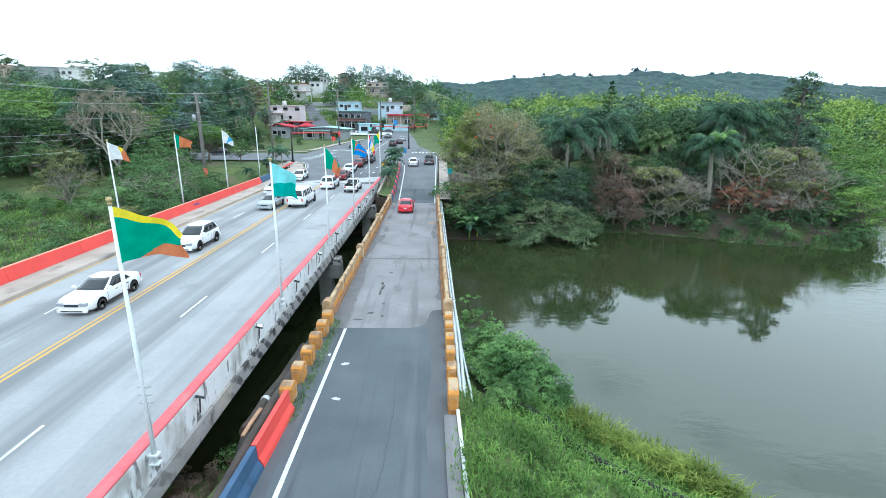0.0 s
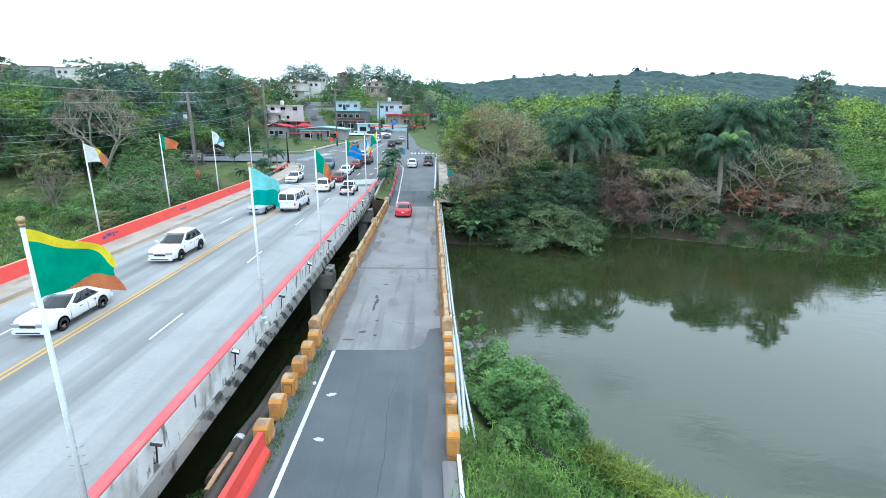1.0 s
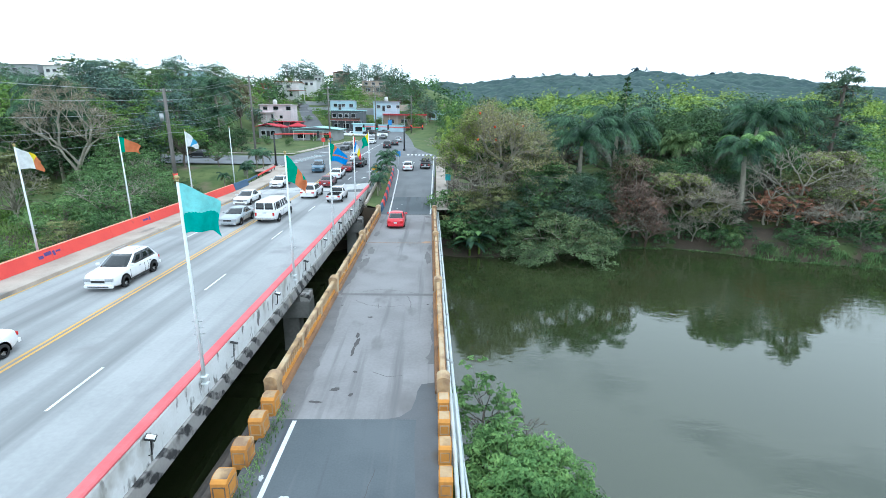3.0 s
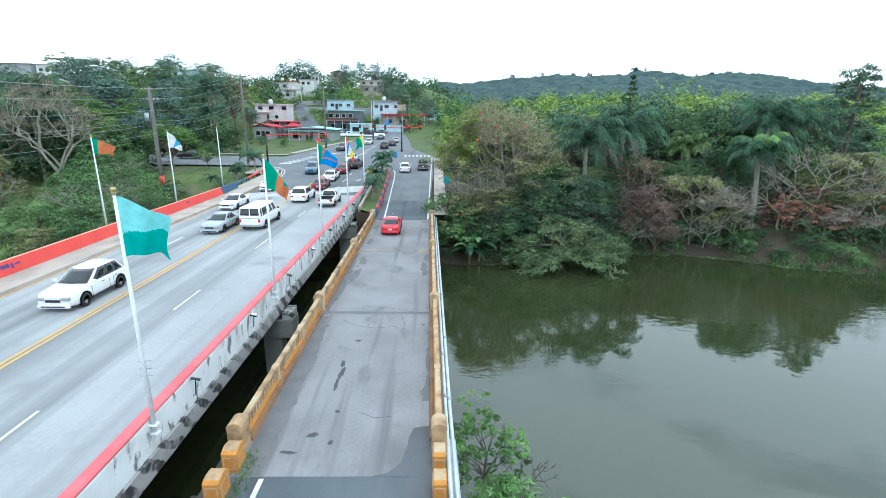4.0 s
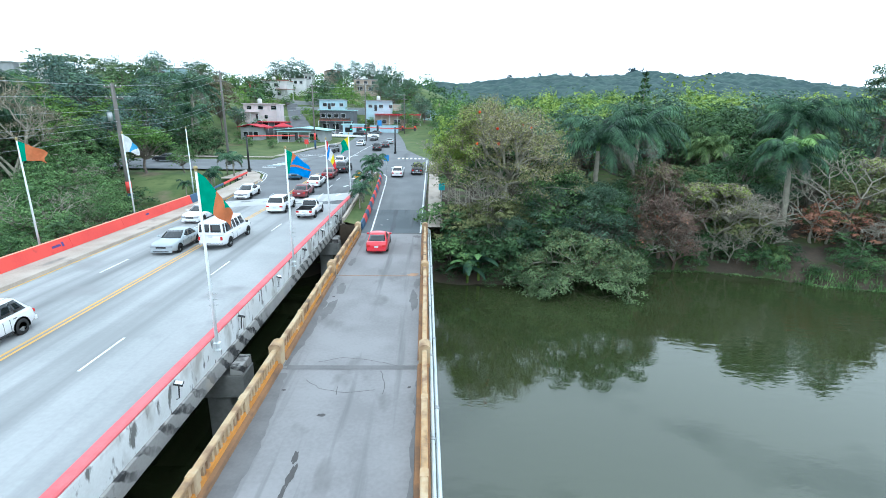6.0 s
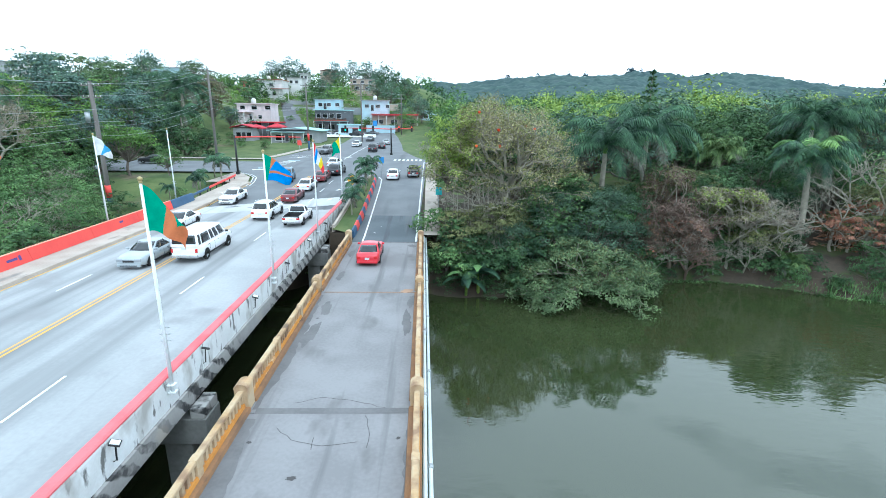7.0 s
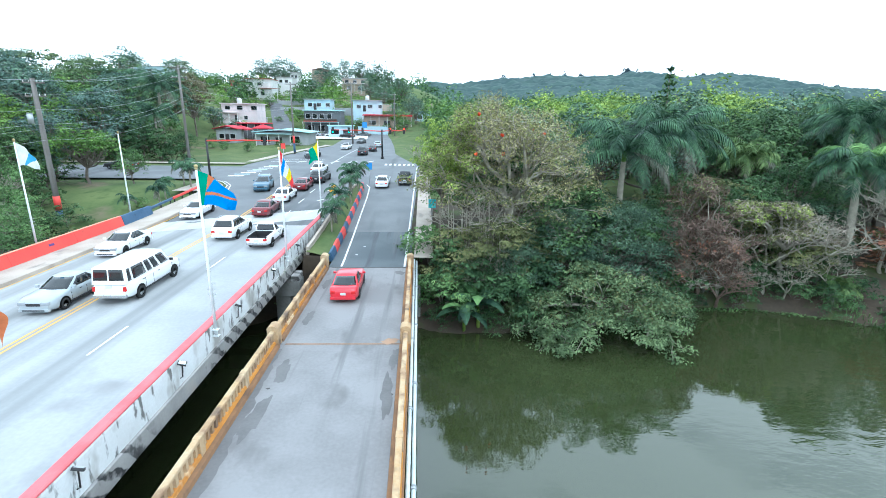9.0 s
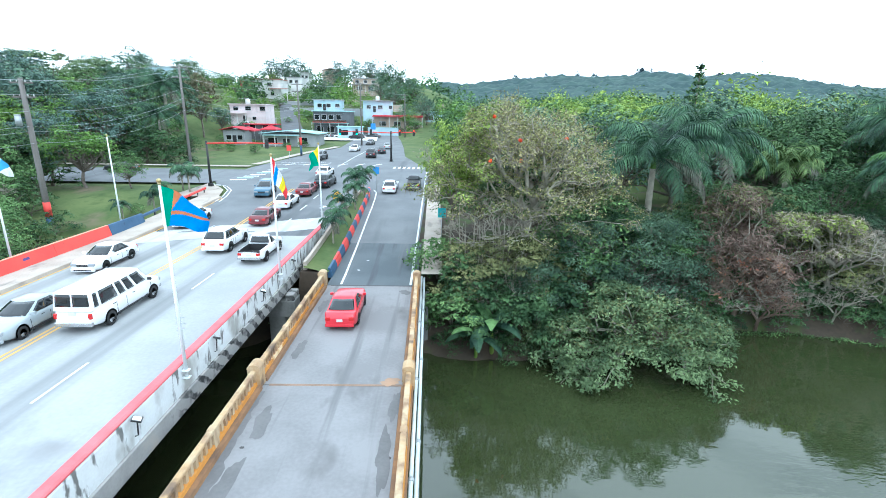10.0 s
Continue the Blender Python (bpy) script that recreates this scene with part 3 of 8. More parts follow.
part("slab_edge", prism([(EX - 0.5, -0.32), (EX - 0.5, 0.40), (EX + 0.10, 0.40), (EX + 0.08, -0.32)], [(0, y, 0) for y in np.linspace(-40, 72, 30)]), CONC_STAIN, new_bridge,
     "slab edge with dark water stains")
for x in (-9.6, -12.6, -15.6, -18.6, -21.6, -24.6):
    part("girder", box(x - 0.25, x + 0.25, -40, 71, -0.75, 0.44, 0.02), CONC_DARK, new_bridge)
for y in (37.6, 61.0):
    part("pier_cap", box(-26, -7.9, y - 0.65, y + 0.65, -1.9, -0.76, 0.05), CONC_DARK, new_bridge)
    for x in (-9.2, -14.5, -19.8, -25.0):
        part("pier_column", box(x - 0.55, x + 0.55, y - 0.5, y + 0.5, -8, -1.9, 0.08), CONC_DARK, new_bridge)
    part("bearing_block", box(-8.5, -7.95, y - 0.62, y + 0.62, -0.76, -0.3, 0.05), CONC_STAIN, new_bridge, "weathered grey bearing block")
part("abutment", box(-27, -8.3, 70.5, 73.0, -6, 0.43, 0.05), CONC_DARK, new_bridge)
sheet("left_sidewalk", lambda y: -26.0, lambda y: -23.4 - 0.006 * max(0, y - 72), -40, 86, lambda x, y: interp(y, NEW_Z) + 0.2, SIDEWALK, "", nx=2, step=4, parent=new_bridge)
part("sidewalk_kerb", prism([(-0.25, 0.0), (-0.25, 0.22), (0.0, 0.21), (0.03, 0.0)], [(-23.4 - 0.006 * max(0, y - 72), y, interp(y, NEW_Z)) for y in np.linspace(-40, 86, 40)]), SIDEWALK, new_bridge,
     "worn concrete kerb")
stripe("kerb_line", [(-23.25 - 0.006 * max(0, y - 72), y) for y in np.linspace(-40, 86, 30)], 0.12, PAINT_YELLOW, "", z=0.01, zf=lambda x, y: interp(y, NEW_Z), parent=new_bridge)
for dx in (-0.14, 0.14):
    stripe("centre_line", [(-17.0 + dx, y) for y in np.linspace(-40, 72, 20)], 0.13, PAINT_YELLOW, "", z=0.006, zf=lambda x, y: NZ, parent=new_bridge)
for x, ph in ((-13.15, 0.0), (-20.2, 0.3)):
    y = -36.0 + ph
    while y < 71:
        stripe("lane_dash", line(x, y, x, y + 2.95, 2), 0.12, PAINT_WHITE, "", z=0.006, zf=lambda x, y: NZ, parent=new_bridge)
        y += 11.72

# bright skewed approach slab at the far end of the deck
verts, faces = [], []
for i in range(25):
    x = -23.3 + 14.4 * i / 24
    for j in range(5):
        y = 67.5 + (x + 23.4) * 0.43 + 4.3 * j / 4
        verts.append((x, y, interp(y, NEW_Z) + 0.014))
for i in range(24):
    for j in range(4):
        a = i * 5 + j
        faces.append((a, a + 5, a + 6, a + 1))
slab = new("approach_slab", fast_mesh("approach_slab", verts, faces, 4))
slab.data.materials.append(mat("bright_slab_concrete", (0.50, 0.505, 0.50), (0.42, 0.425, 0.42), scale=0.4, fine=7, rough=0.9, bump=0.1, spots=(((0.33, 0.33, 0.33), 0.7, 0.58, 0.72, (1.0, 0.1, 1)),)))
slab.parent = new_bridge

# left barrier, painted red then navy
SEC = [(-0.30, 0.0), (-0.10, 0.84), (0.10, 0.84), (0.30, 0.06), (0.31, 0.0)]
barrier_row = thing("barrier_wall", "long red painted concrete barrier with orange faded top", "barrier", kind="structure")
y = -40.0
while y < 69.5:
    part("barrier_panel", prism(SEC, [(-25.75, y, NZ + 0.2), (-25.75, min(y + 6.08, 69.6), NZ + 0.2)]), RED_PAINT, barrier_row)
    part("barrier_cap", prism([(-0.105, 0.0), (-0.105, 0.02), (0.105, 0.02), (0.105, 0.0)], [(-25.75, y, NZ + 1.04), (-25.75, min(y + 6.08, 69.6), NZ + 1.04)]), RED_TOP, barrier_row)
    y += 6.1
MARK = plain("navy_spray_paint", (0.10, 0.06, 0.22), rough=0.7)
for ya, yb, fa, fb in ((38.2, 38.6, 0.35, 0.6), (38.7, 39.3, 0.45, 0.75), (39.4, 39.6, 0.3, 0.7), (39.7, 40.1, 0.5, 0.65), (49.7, 50.5, 0.4, 0.6), (50.6, 50.8, 0.3, 0.7), (61.0, 61.5, 0.45, 0.65)):
    f = [(0.30 - 0.20 * q, 0.06 + 0.78 * q) for q in (fa, fb)]
    part("paint_mark", prism([f[0], (f[0][0] + 0.006, f[0][1]), (f[1][0] + 0.006, f[1][1]), f[1]], [(-25.75, ya, NZ + 0.2), (-25.75, yb, NZ + 0.2)]), MARK, barrier_row, "dark sprayed mark")
part("end_panel", prism(SEC, [(-25.75, 69.65, NZ + 0.2), (-25.8, 74.4, NZ + 0.25)]), BLUE_PAINT, barrier_row, "navy blue painted end panel")

# ---------------------------------------------------------------- plants
def leaf_mat(name, a, b, rough=0.6, island=0.26, trans=0.16, objrand=0.16, spec=0.14):
    # Tones spread apart; the lowered dark one paints shade into the foliage.
    a, b = tuple(c * k * 0.62 for c, k in zip(a, (1.01, 0.97, 1.32))), tuple(c * k * 1.2 for c, k in zip(b, (1.03, 0.98, 1.34)))
    return mat(name, a, b, scale=0.55, fine=2.6, rough=rough, bump=0.0, island=island, objrand=objrand, trans=trans, spec=spec, edge=(0.37, 0.63))


LEAF_DARK = leaf_mat("leaf_dark_green", (0.040, 0.092, 0.030), (0.080, 0.152, 0.044))
LEAF_MID = leaf_mat("leaf_mid_green", (0.078, 0.168, 0.042), (0.135, 0.245, 0.064))
LEAF_GREY = leaf_mat("leaf_grey_green", (0.100, 0.170, 0.060), (0.172, 0.250, 0.086))
LEAF_LIME = leaf_mat("leaf_lime_green", (0.188, 0.300, 0.037), (0.275, 0.388, 0.062))
LEAF_BRIGHT = leaf_mat("leaf_bright_green", (0.112, 0.228, 0.034), (0.170, 0.298, 0.050))
LEAF_BROWN = mat("leaf_dry_olive", (0.210, 0.240, 0.080), (0.380, 0.350, 0.165), scale=0.5, fine=1.7, rough=0.6, bump=0.0, island=0.4, objrand=0.1, trans=0.12, spec=0.14, edge=(0.35, 0.6))
LEAF_TEAL = leaf_mat("leaf_blue_green", (0.050, 0.100, 0.048), (0.096, 0.162, 0.072))
LEAF_OLIVE = leaf_mat("leaf_olive_green", (0.112, 0.145, 0.040), (0.190, 0.212, 0.066))
LEAF_TAN = leaf_mat("leaf_dry_tan", (0.23, 0.20, 0.10), (0.17, 0.17, 0.07))
LEAF_FRESH = leaf_mat("leaf_fresh_green", (0.104, 0.223, 0.048), (0.166, 0.304, 0.071))
# Blue-green leaf, lightened so that its colour holds the slope's haze.
LEAF_SLOPE_HAZE = leaf_mat("leaf_slope_hazed_blue_green", (0.086, 0.159, 0.098), (0.138, 0.224, 0.132))
# Green leaf lightened likewise, with haze put into the colour.
LEAF_HILL_HAZE = leaf_mat("leaf_hillside_hazed_green", (0.081, 0.153, 0.078), (0.137, 0.227, 0.111))
LEAF_PURPLE = leaf_mat("twig_purple_brown", (0.150, 0.105, 0.058), (0.205, 0.155, 0.090), trans=0.1)
LEAF_RED = leaf_mat("leaf_dead_red", (0.30, 0.125, 0.05), (0.24, 0.145, 0.065), trans=0.1)
LEAF_PALM = leaf_mat("palm_frond_green", (0.036, 0.092, 0.042), (0.080, 0.165, 0.062), rough=0.5, spec=0.22, trans=0.25)
LEAF_PALM_DRY = leaf_mat("palm_frond_dry", (0.20, 0.19, 0.12), (0.13, 0.15, 0.08))
GRASS_LIME = leaf_mat("grass_lime", (0.22, 0.31, 0.040), (0.30, 0.38, 0.060), trans=0.3)
FLOWER = leaf_mat("flower_orange_red", (0.75, 0.10, 0.02), (0.65, 0.14, 0.03), trans=0.2)
BARK = mat("bark_grey_brown", (0.13, 0.105, 0.085), (0.20, 0.17, 0.145), scale=2.0, fine=14, rough=0.95, bump=0.4)
BARK_PALE = mat("bark_pale_grey", (0.33, 0.305, 0.24), (0.235, 0.215, 0.17), scale=2.0, fine=14, rough=0.95, bump=0.3)


def leaf_mesh(name, pts, nrm, length, width, material, rng, vary=0.4, corners=4):
    """Pointed leaves, each folded a little along its midrib; those of far trees have three corners."""
    n = len(pts)
    nrm = nrm / (np.linalg.norm(nrm, axis=1, keepdims=True) + 1e-9)
    u = np.cross(nrm, rng.normal(size=(n, 3)))
    u /= np.linalg.norm(u, axis=1, keepdims=True) + 1e-9
    v = np.cross(nrm, u)
    s = 1 + vary * rng.uniform(-1, 1, size=(n, 1))
    L, W = length * s * 0.5, width * s * 0.5
    tip = pts + u * L - nrm * L * 0.22
    if corners == 3:
        foot = pts - u * L * 0.55
        me = fast_mesh(name, np.stack([foot + v * W * 0.95, foot - v * W * 0.95, tip], axis=1).reshape(-1, 3), np.arange(3 * n).reshape(n, 3), 3)
        me.materials.append(material)
        return me
    four = np.stack([pts - u * L, pts - u * L * 0.1 + v * W, tip, pts - u * L * 0.1 - v * W], axis=1)
    me = fast_mesh(name, four.reshape(-1, 3), np.arange(4 * n).reshape(n, 4), 4)
    me.materials.append(material)
    return me


def lobe_points(lobes, n, rng, sub=14, spread=0.32, low=-0.55):
    """Leaf places on small domes, which stand in clumps over the shells of lobes (centre, radii)."""
    w = np.array([r[0] * r[1] + r[0] * r[2] for _, r in lobes])
    counts = rng.multinomial(n, w / w.sum())
    P, N = [], []
    for (c, r), k in zip(lobes, counts):
        c, r = np.array(c), np.array(r)
        d = rng.normal(size=(sub, 3))
        d[:, 2] = np.where(d[:, 2] < low, -d[:, 2], d[:, 2])
        d /= np.linalg.norm(d, axis=1, keepdims=True)
        centres = d * rng.uniform(0.62, 0.95, size=(sub, 1))
        size = spread * rng.uniform(0.8, 1.5, size=sub)
        pick = rng.integers(0, sub, size=k)
        e = rng.normal(size=(k, 3))
        e /= np.linalg.norm(e, axis=1, keepdims=True)
        e[:, 2] = np.where(e[:, 2] < -0.1, -e[:, 2], e[:, 2])
        p = centres[pick] + e * (size[pick] * rng.uniform(0.5, 1.0, size=k) ** 0.5)[:, None] * np.array((1, 1, 0.72))
        P.append(c + p * r)
        N.append(e * 0.75 + d[pick] * 0.35 + rng.normal(size=(k, 3)) * 0.33 + np.array((0, 0, 0.5)))
    return np.concatenate(P), np.concatenate(N)


def skeleton_mesh(name, start, tips, rng, step=0.8, tip_r=0.018, power=0.5, r_max=0.4, wander=0.12):
    """Limbs that grow from the points of a stem to every tip, each from the nearest limb, thick where many tips hang on them."""
    pos = [np.array(p, dtype=float) for p in start]
    up = [-1] + list(range(len(start) - 1))
    ends = []
    fork = pos[-1]
    way = [float(np.linalg.norm(p - fork)) * 0.6 for p in pos]
    for t in sorted(tips, key=lambda q: float(np.linalg.norm(np.array(q) - fork))):
        t = np.array(t)
        P = np.array(pos[1:])
        dist = np.linalg.norm(P - t, axis=1) + 0.5 * np.maximum(P[:, 2] - t[2] + 0.3, 0) + 0.55 * np.array(way[1:])
        j = int(np.argmin(dist)) + 1
        a = pos[j]
        length = float(np.linalg.norm(t - a))
        n = max(1, int(length / step + 0.5))
        for i in range(1, n + 1):
            f = i / n
            q = a + (t - a) * f + rng.normal(size=3) * wander * step * (i < n) + np.array((0, 0, 0.1 * length * math.sin(math.pi * f)))
            way.append(way[j] + float(np.linalg.norm(q - pos[j])))
            pos.append(q)
            up.append(j)
            j = len(pos) - 1
        ends.append(j)
    load = np.zeros(len(pos))
    for e in ends:
        while e >= 0:
            load[e] += 1
            e = up[e]
    rad = np.minimum(tip_r * np.maximum(load, 1) ** power, r_max)
    pos, up = np.array(pos), np.array(up)
    i = np.nonzero(up >= 0)[0]
    j = up[i]
    a, b = pos[j], pos[i]
    d = b - a
    d /= np.linalg.norm(d, axis=1, keepdims=True) + 1e-9
    ref = np.where(np.abs(d[:, 2:3]) < 0.9, np.array([[0, 0, 1.0]]), np.array([[1.0, 0, 0]]))
    u = np.cross(d, ref)
    u /= np.linalg.norm(u, axis=1, keepdims=True) + 1e-9
    v = np.cross(d, u)
    k = 5
    ang = 2 * np.pi * np.arange(k) / k
    ring = u[:, None] * np.cos(ang)[None, :, None] + v[:, None] * np.sin(ang)[None, :, None]
    low = a[:, None] + ring * np.minimum(rad[j], rad[i] * 1.5)[:, None, None]
    top = b[:, None] + ring * rad[i][:, None, None]
    verts = np.concatenate([low, top], axis=1).reshape(-1, 3)
    base = np.arange(len(i))[:, None] * 2 * k
    m = np.arange(k)[None]
    faces = np.stack([base + m, base + (m + 1) % k, base + k + (m + 1) % k, base + k + m], axis=2).reshape(-1, 4)
    me = fast_mesh(name, verts, faces, 4)
    me.polygons.foreach_set("use_smooth", [True] * len(faces))
    return me


def branch_tree(name, label, category, lobes, n_tips, seed, bark, stem, crowns, tip_r=0.018, power=0.5, r_max=0.4, step=0.8, group="", low=-0.4, wander=0.12):
    """A tree whose limbs show. crowns: (material, leaves, leaf, aspect, clump radius, test of a tip)."""
    rng = np.random.default_rng(seed)
    t = thing(name, label, category, group)
    w = np.array([r[0] * r[1] for _, r in lobes])
    tips = []
    for (c, r), k in zip(lobes, rng.multinomial(n_tips, w / w.sum())):
        d = rng.normal(size=(k, 3))
        d /= np.linalg.norm(d, axis=1, keepdims=True) + 1e-9
        d[:, 2] = np.where(d[:, 2] < low, -d[:, 2], d[:, 2])
        tips.append(np.array(c) + d * rng.uniform(0.55, 1.0, size=(k, 1)) * np.array(r))
    tips = np.concatenate(tips)
    me = skeleton_mesh("trunk", stem, tips, rng, step, tip_r, power, r_max, wander)
    me.materials.append(bark)
    ob = new("trunk", me)
    ob.parent = t
    for material, n, leaf, aspect, clump, test in crowns:
        q = np.array([p for p in tips if test(p)])
        pick = rng.integers(0, len(q), size=n)
        e = rng.normal(size=(n, 3))
        e /= np.linalg.norm(e, axis=1, keepdims=True)
        e[:, 2] = np.where(e[:, 2] < -0.25, -e[:, 2], e[:, 2])
        P = q[pick] + e * (clump * rng.uniform(0.2, 1.0, size=n) ** 0.6)[:, None] * np.array((1, 1, 0.72))
        ob = new("crown", leaf_mesh("crown", P, e * 0.6 + rng.normal(size=(n, 3)) * 0.5 + np.array((0, 0, 0.5)), leaf, leaf * aspect, material, rng))
        ob.parent = t
    return t


def everywhere(p):
    return True


def limb(bm, a, b, r0, r1, rng, sides=6, n=4, sag=0.12):
    a, b = Vector(a), Vector(b)
    d = (b - a).length
    pts = [a.lerp(b, i / n) + Vector(rng.normal(size=3)) * d * sag * (0 < i < n) * 0.5 for i in range(n + 1)]
    add_tube(bm, pts, [r0 + (r1 - r0) * i / n for i in range(n + 1)], sides, cap=False)
    return pts


def crown_lobes(h, r, n, rng, flat=0.8, base=0.35):
    """Centres and radii of the lobes of a crown of radius r on a tree h high."""
    out = []
    for i in range(n):
        a = 2 * math.pi * (i * 0.382 + rng.uniform(0, 0.1))
        q = math.sqrt(rng.uniform(0.05, 1.0))
        rr = r * rng.uniform(0.34, 0.52)
        top = h - rr * flat
        z = top - (q ** 1.6) * (h * (1 - base) * 0.62) - rng.uniform(0, 0.12) * h
        out.append(((math.cos(a) * q * (r - rr * 0.7), math.sin(a) * q * (r - rr * 0.7), max(z, h * base)), (rr, rr, rr * flat)))
    return out


def broadleaf(name, h, r, n_lobes, n_leaves, leaf, material, seed, flat=0.8, base=0.35, trunk_r=0.2, bark=None, sub=14, spread=0.3, aspect=0.5, lobes=None, corners=3):
    rng = np.random.default_rng(seed)
    t = thing(name, "leafy tree", "tree")
    lobes = lobes or crown_lobes(h, r, n_lobes, rng, flat, base)
    bm = bmesh.new()
    fork = (rng.uniform(-0.2, 0.2), rng.uniform(-0.2, 0.2), h * base * 0.8)
    limb(bm, (0, 0, -0.6), fork, trunk_r, trunk_r * 0.75, rng, 8, 4, 0.06)
    for c, rad in lobes:
        pts = limb(bm, fork, c, trunk_r * 0.5, trunk_r * 0.14, rng, 4, 3, 0.14)
        for _ in range(2):
            e = Vector(c) + Vector(rng.normal(size=3)) * rad[0] * 0.55
            limb(bm, pts[rng.integers(1, 4)], e, trunk_r * 0.14, trunk_r * 0.04, rng, 3, 1, 0.1)
    part("trunk", bm, bark or BARK, t)
    P, N = lobe_points(lobes, n_leaves, rng, sub, spread)
    ob = new("crown", leaf_mesh("crown", P, N, leaf, leaf * aspect, material, rng, corners=corners))
    ob.parent = t
    return t


def bare_tree(name, h, r, seed, material=None, twig=0.02, depth=5, trunk_r=0.22, fork=0.35):
    rng = np.random.default_rng(seed)
    t = thing(name, "bare tree", "tree")
    bm = bmesh.new()

    def grow(p, d, length, rad, lev):
        q = p + d * length
        mid = p.lerp(q, 0.5) + Vector(rng.normal(size=3)) * length * 0.07
        add_tube(bm, [p, mid, q], [rad, rad * 0.85, rad * 0.68], 6 if lev < 2 else (4 if lev < 4 else 3), cap=False)
        if lev >= depth:
            return
        k = 3 if rng.uniform() < 0.6 else 2
        a0 = rng.uniform(0, 6.28)
        for i in range(k):
            a = a0 + i * 6.28 / k + rng.uniform(-0.4, 0.4)
            side = Vector((math.cos(a), math.sin(a), rng.uniform(-0.15, 0.3)))
            nd = (d * rng.uniform(0.7, 1.1) + side * rng.uniform(0.55, 0.95)).normalized()
            grow(q, nd, length * rng.uniform(0.62, 0.82), max(rad * 0.62, twig), lev + 1)

    first = h * fork
    grow(Vector((0, 0, -0.5)), Vector((rng.uniform(-0.1, 0.1), rng.uniform(-0.1, 0.1), 1)).normalized(), first, trunk_r, 0)
    part("trunk", bm, material or BARK_PALE, t)
    return t


def palm(name, h, spread, seed, fronds=17, leaflet=0.75, crownshaft=True, trunk_r=0.2, droop=1.0, lean=0.0, step=22, width=0.075, leaf=None, young=0):
    rng = np.random.default_rng(seed)
    t = thing(name, "palm tree", "palm")
    top = Vector((lean, 0, h))
    bm = bmesh.new()
    add_tube(bm, [(0, 0, -0.5), (lean * 0.15, 0, h * 0.3), (lean * 0.5, 0, h * 0.65), top], [trunk_r * 1.15, trunk_r, trunk_r * 1.05, trunk_r * 0.8], 10)
    part("trunk", bm, BARK_PALE, t)
    if crownshaft:
        bm = bmesh.new()
        add_tube(bm, [top, top + Vector((0, 0, 0.6)), top + Vector((0, 0, 1.0))], [trunk_r * 0.8, trunk_r * 0.7, trunk_r * 0.35], 8)
        part("crownshaft", bm, LEAF_BRIGHT, t)
        top = top + Vector((0, 0, 0.85))
    for i in range(fronds):
        a = 2 * math.pi * (i * 0.382) + rng.uniform(-0.2, 0.2)
        up = 1.25 - 1.35 * (i / fronds) + rng.uniform(-0.15, 0.15)
        L = spread * rng.uniform(0.85, 1.1)
        d = Vector((math.cos(a), math.sin(a), 0))
        pts, p, el = [top.copy()], top.copy(), up
        for k in range(9):
            dirv = d * math.cos(el) + Vector((0, 0, 1)) * math.sin(el)
            p = p + dirv * (L / 9)
            pts.append(p.copy())
            el -= droop * (0.12 + 0.05 * k) * (0.9 if up > 0.2 else 0.75)
        verts, faces = [], []
        side = Vector((-d.y, d.x, 0))
        for s in range(step):
            f = (s + 1.5) / (step + 1.5) * 8.99
            k = int(f)
            q = pts[k].lerp(pts[k + 1], f - k)
            tang = (pts[k + 1] - pts[k]).normalized()
            ll = leaflet * (0.45 + 0.75 * math.sin(math.pi * min(1, (s + 3) / (step + 4)))) * rng.uniform(0.85, 1.1)
            for sg in (-1, 1):
                o = (side * sg * 0.75 + tang * 0.45 + Vector((0, 0, -0.28 - 0.4 * rng.uniform()))).normalized()
                e = q + o * ll + Vector((0, 0, -ll * 0.28))
                m = q + o * ll * 0.5 + Vector((0, 0, 0.03))
                wv = tang * width
                b0 = len(verts)
                verts += [q - wv * 0.6, q + wv * 0.6, m + wv, m - wv, e]
                faces.append((b0, b0 + 1, b0 + 2, b0 + 3))
                faces.append((b0 + 3, b0 + 2, b0 + 4, b0 + 4))
        bmf = bmesh.new()
        vv = [bmf.verts.new(v) for v in verts]
        for f in faces:
            u = list(dict.fromkeys(f))
            bmf.faces.new([vv[j] for j in u])
        add_tube(bmf, pts, [0.05 * (1 - j / 10) + 0.012 for j in range(10)], 4, cap=False)
        part("frond", bmf, LEAF_FRESH if i < young else (leaf or LEAF_PALM) if i < fronds - 2 else LEAF_PALM_DRY, t)
    return t


def place(t, x, y, s=1.0, rz=None, dz=0.0, sz=None):
    rz = (x * 37 + y * 17) % 360 if rz is None else rz
    t.matrix_basis = pose(x, y, ground_z(x, y) + dz, 0, 0, rz) @ Matrix.Diagonal((s, s, sz or s, 1))
    return t


def again(t, x, y, s=1.0, rz=None, dz=0.0, sz=None):
    c = copy_thing(t, Matrix())
    return place(c, x, y, s, rz, dz, sz)


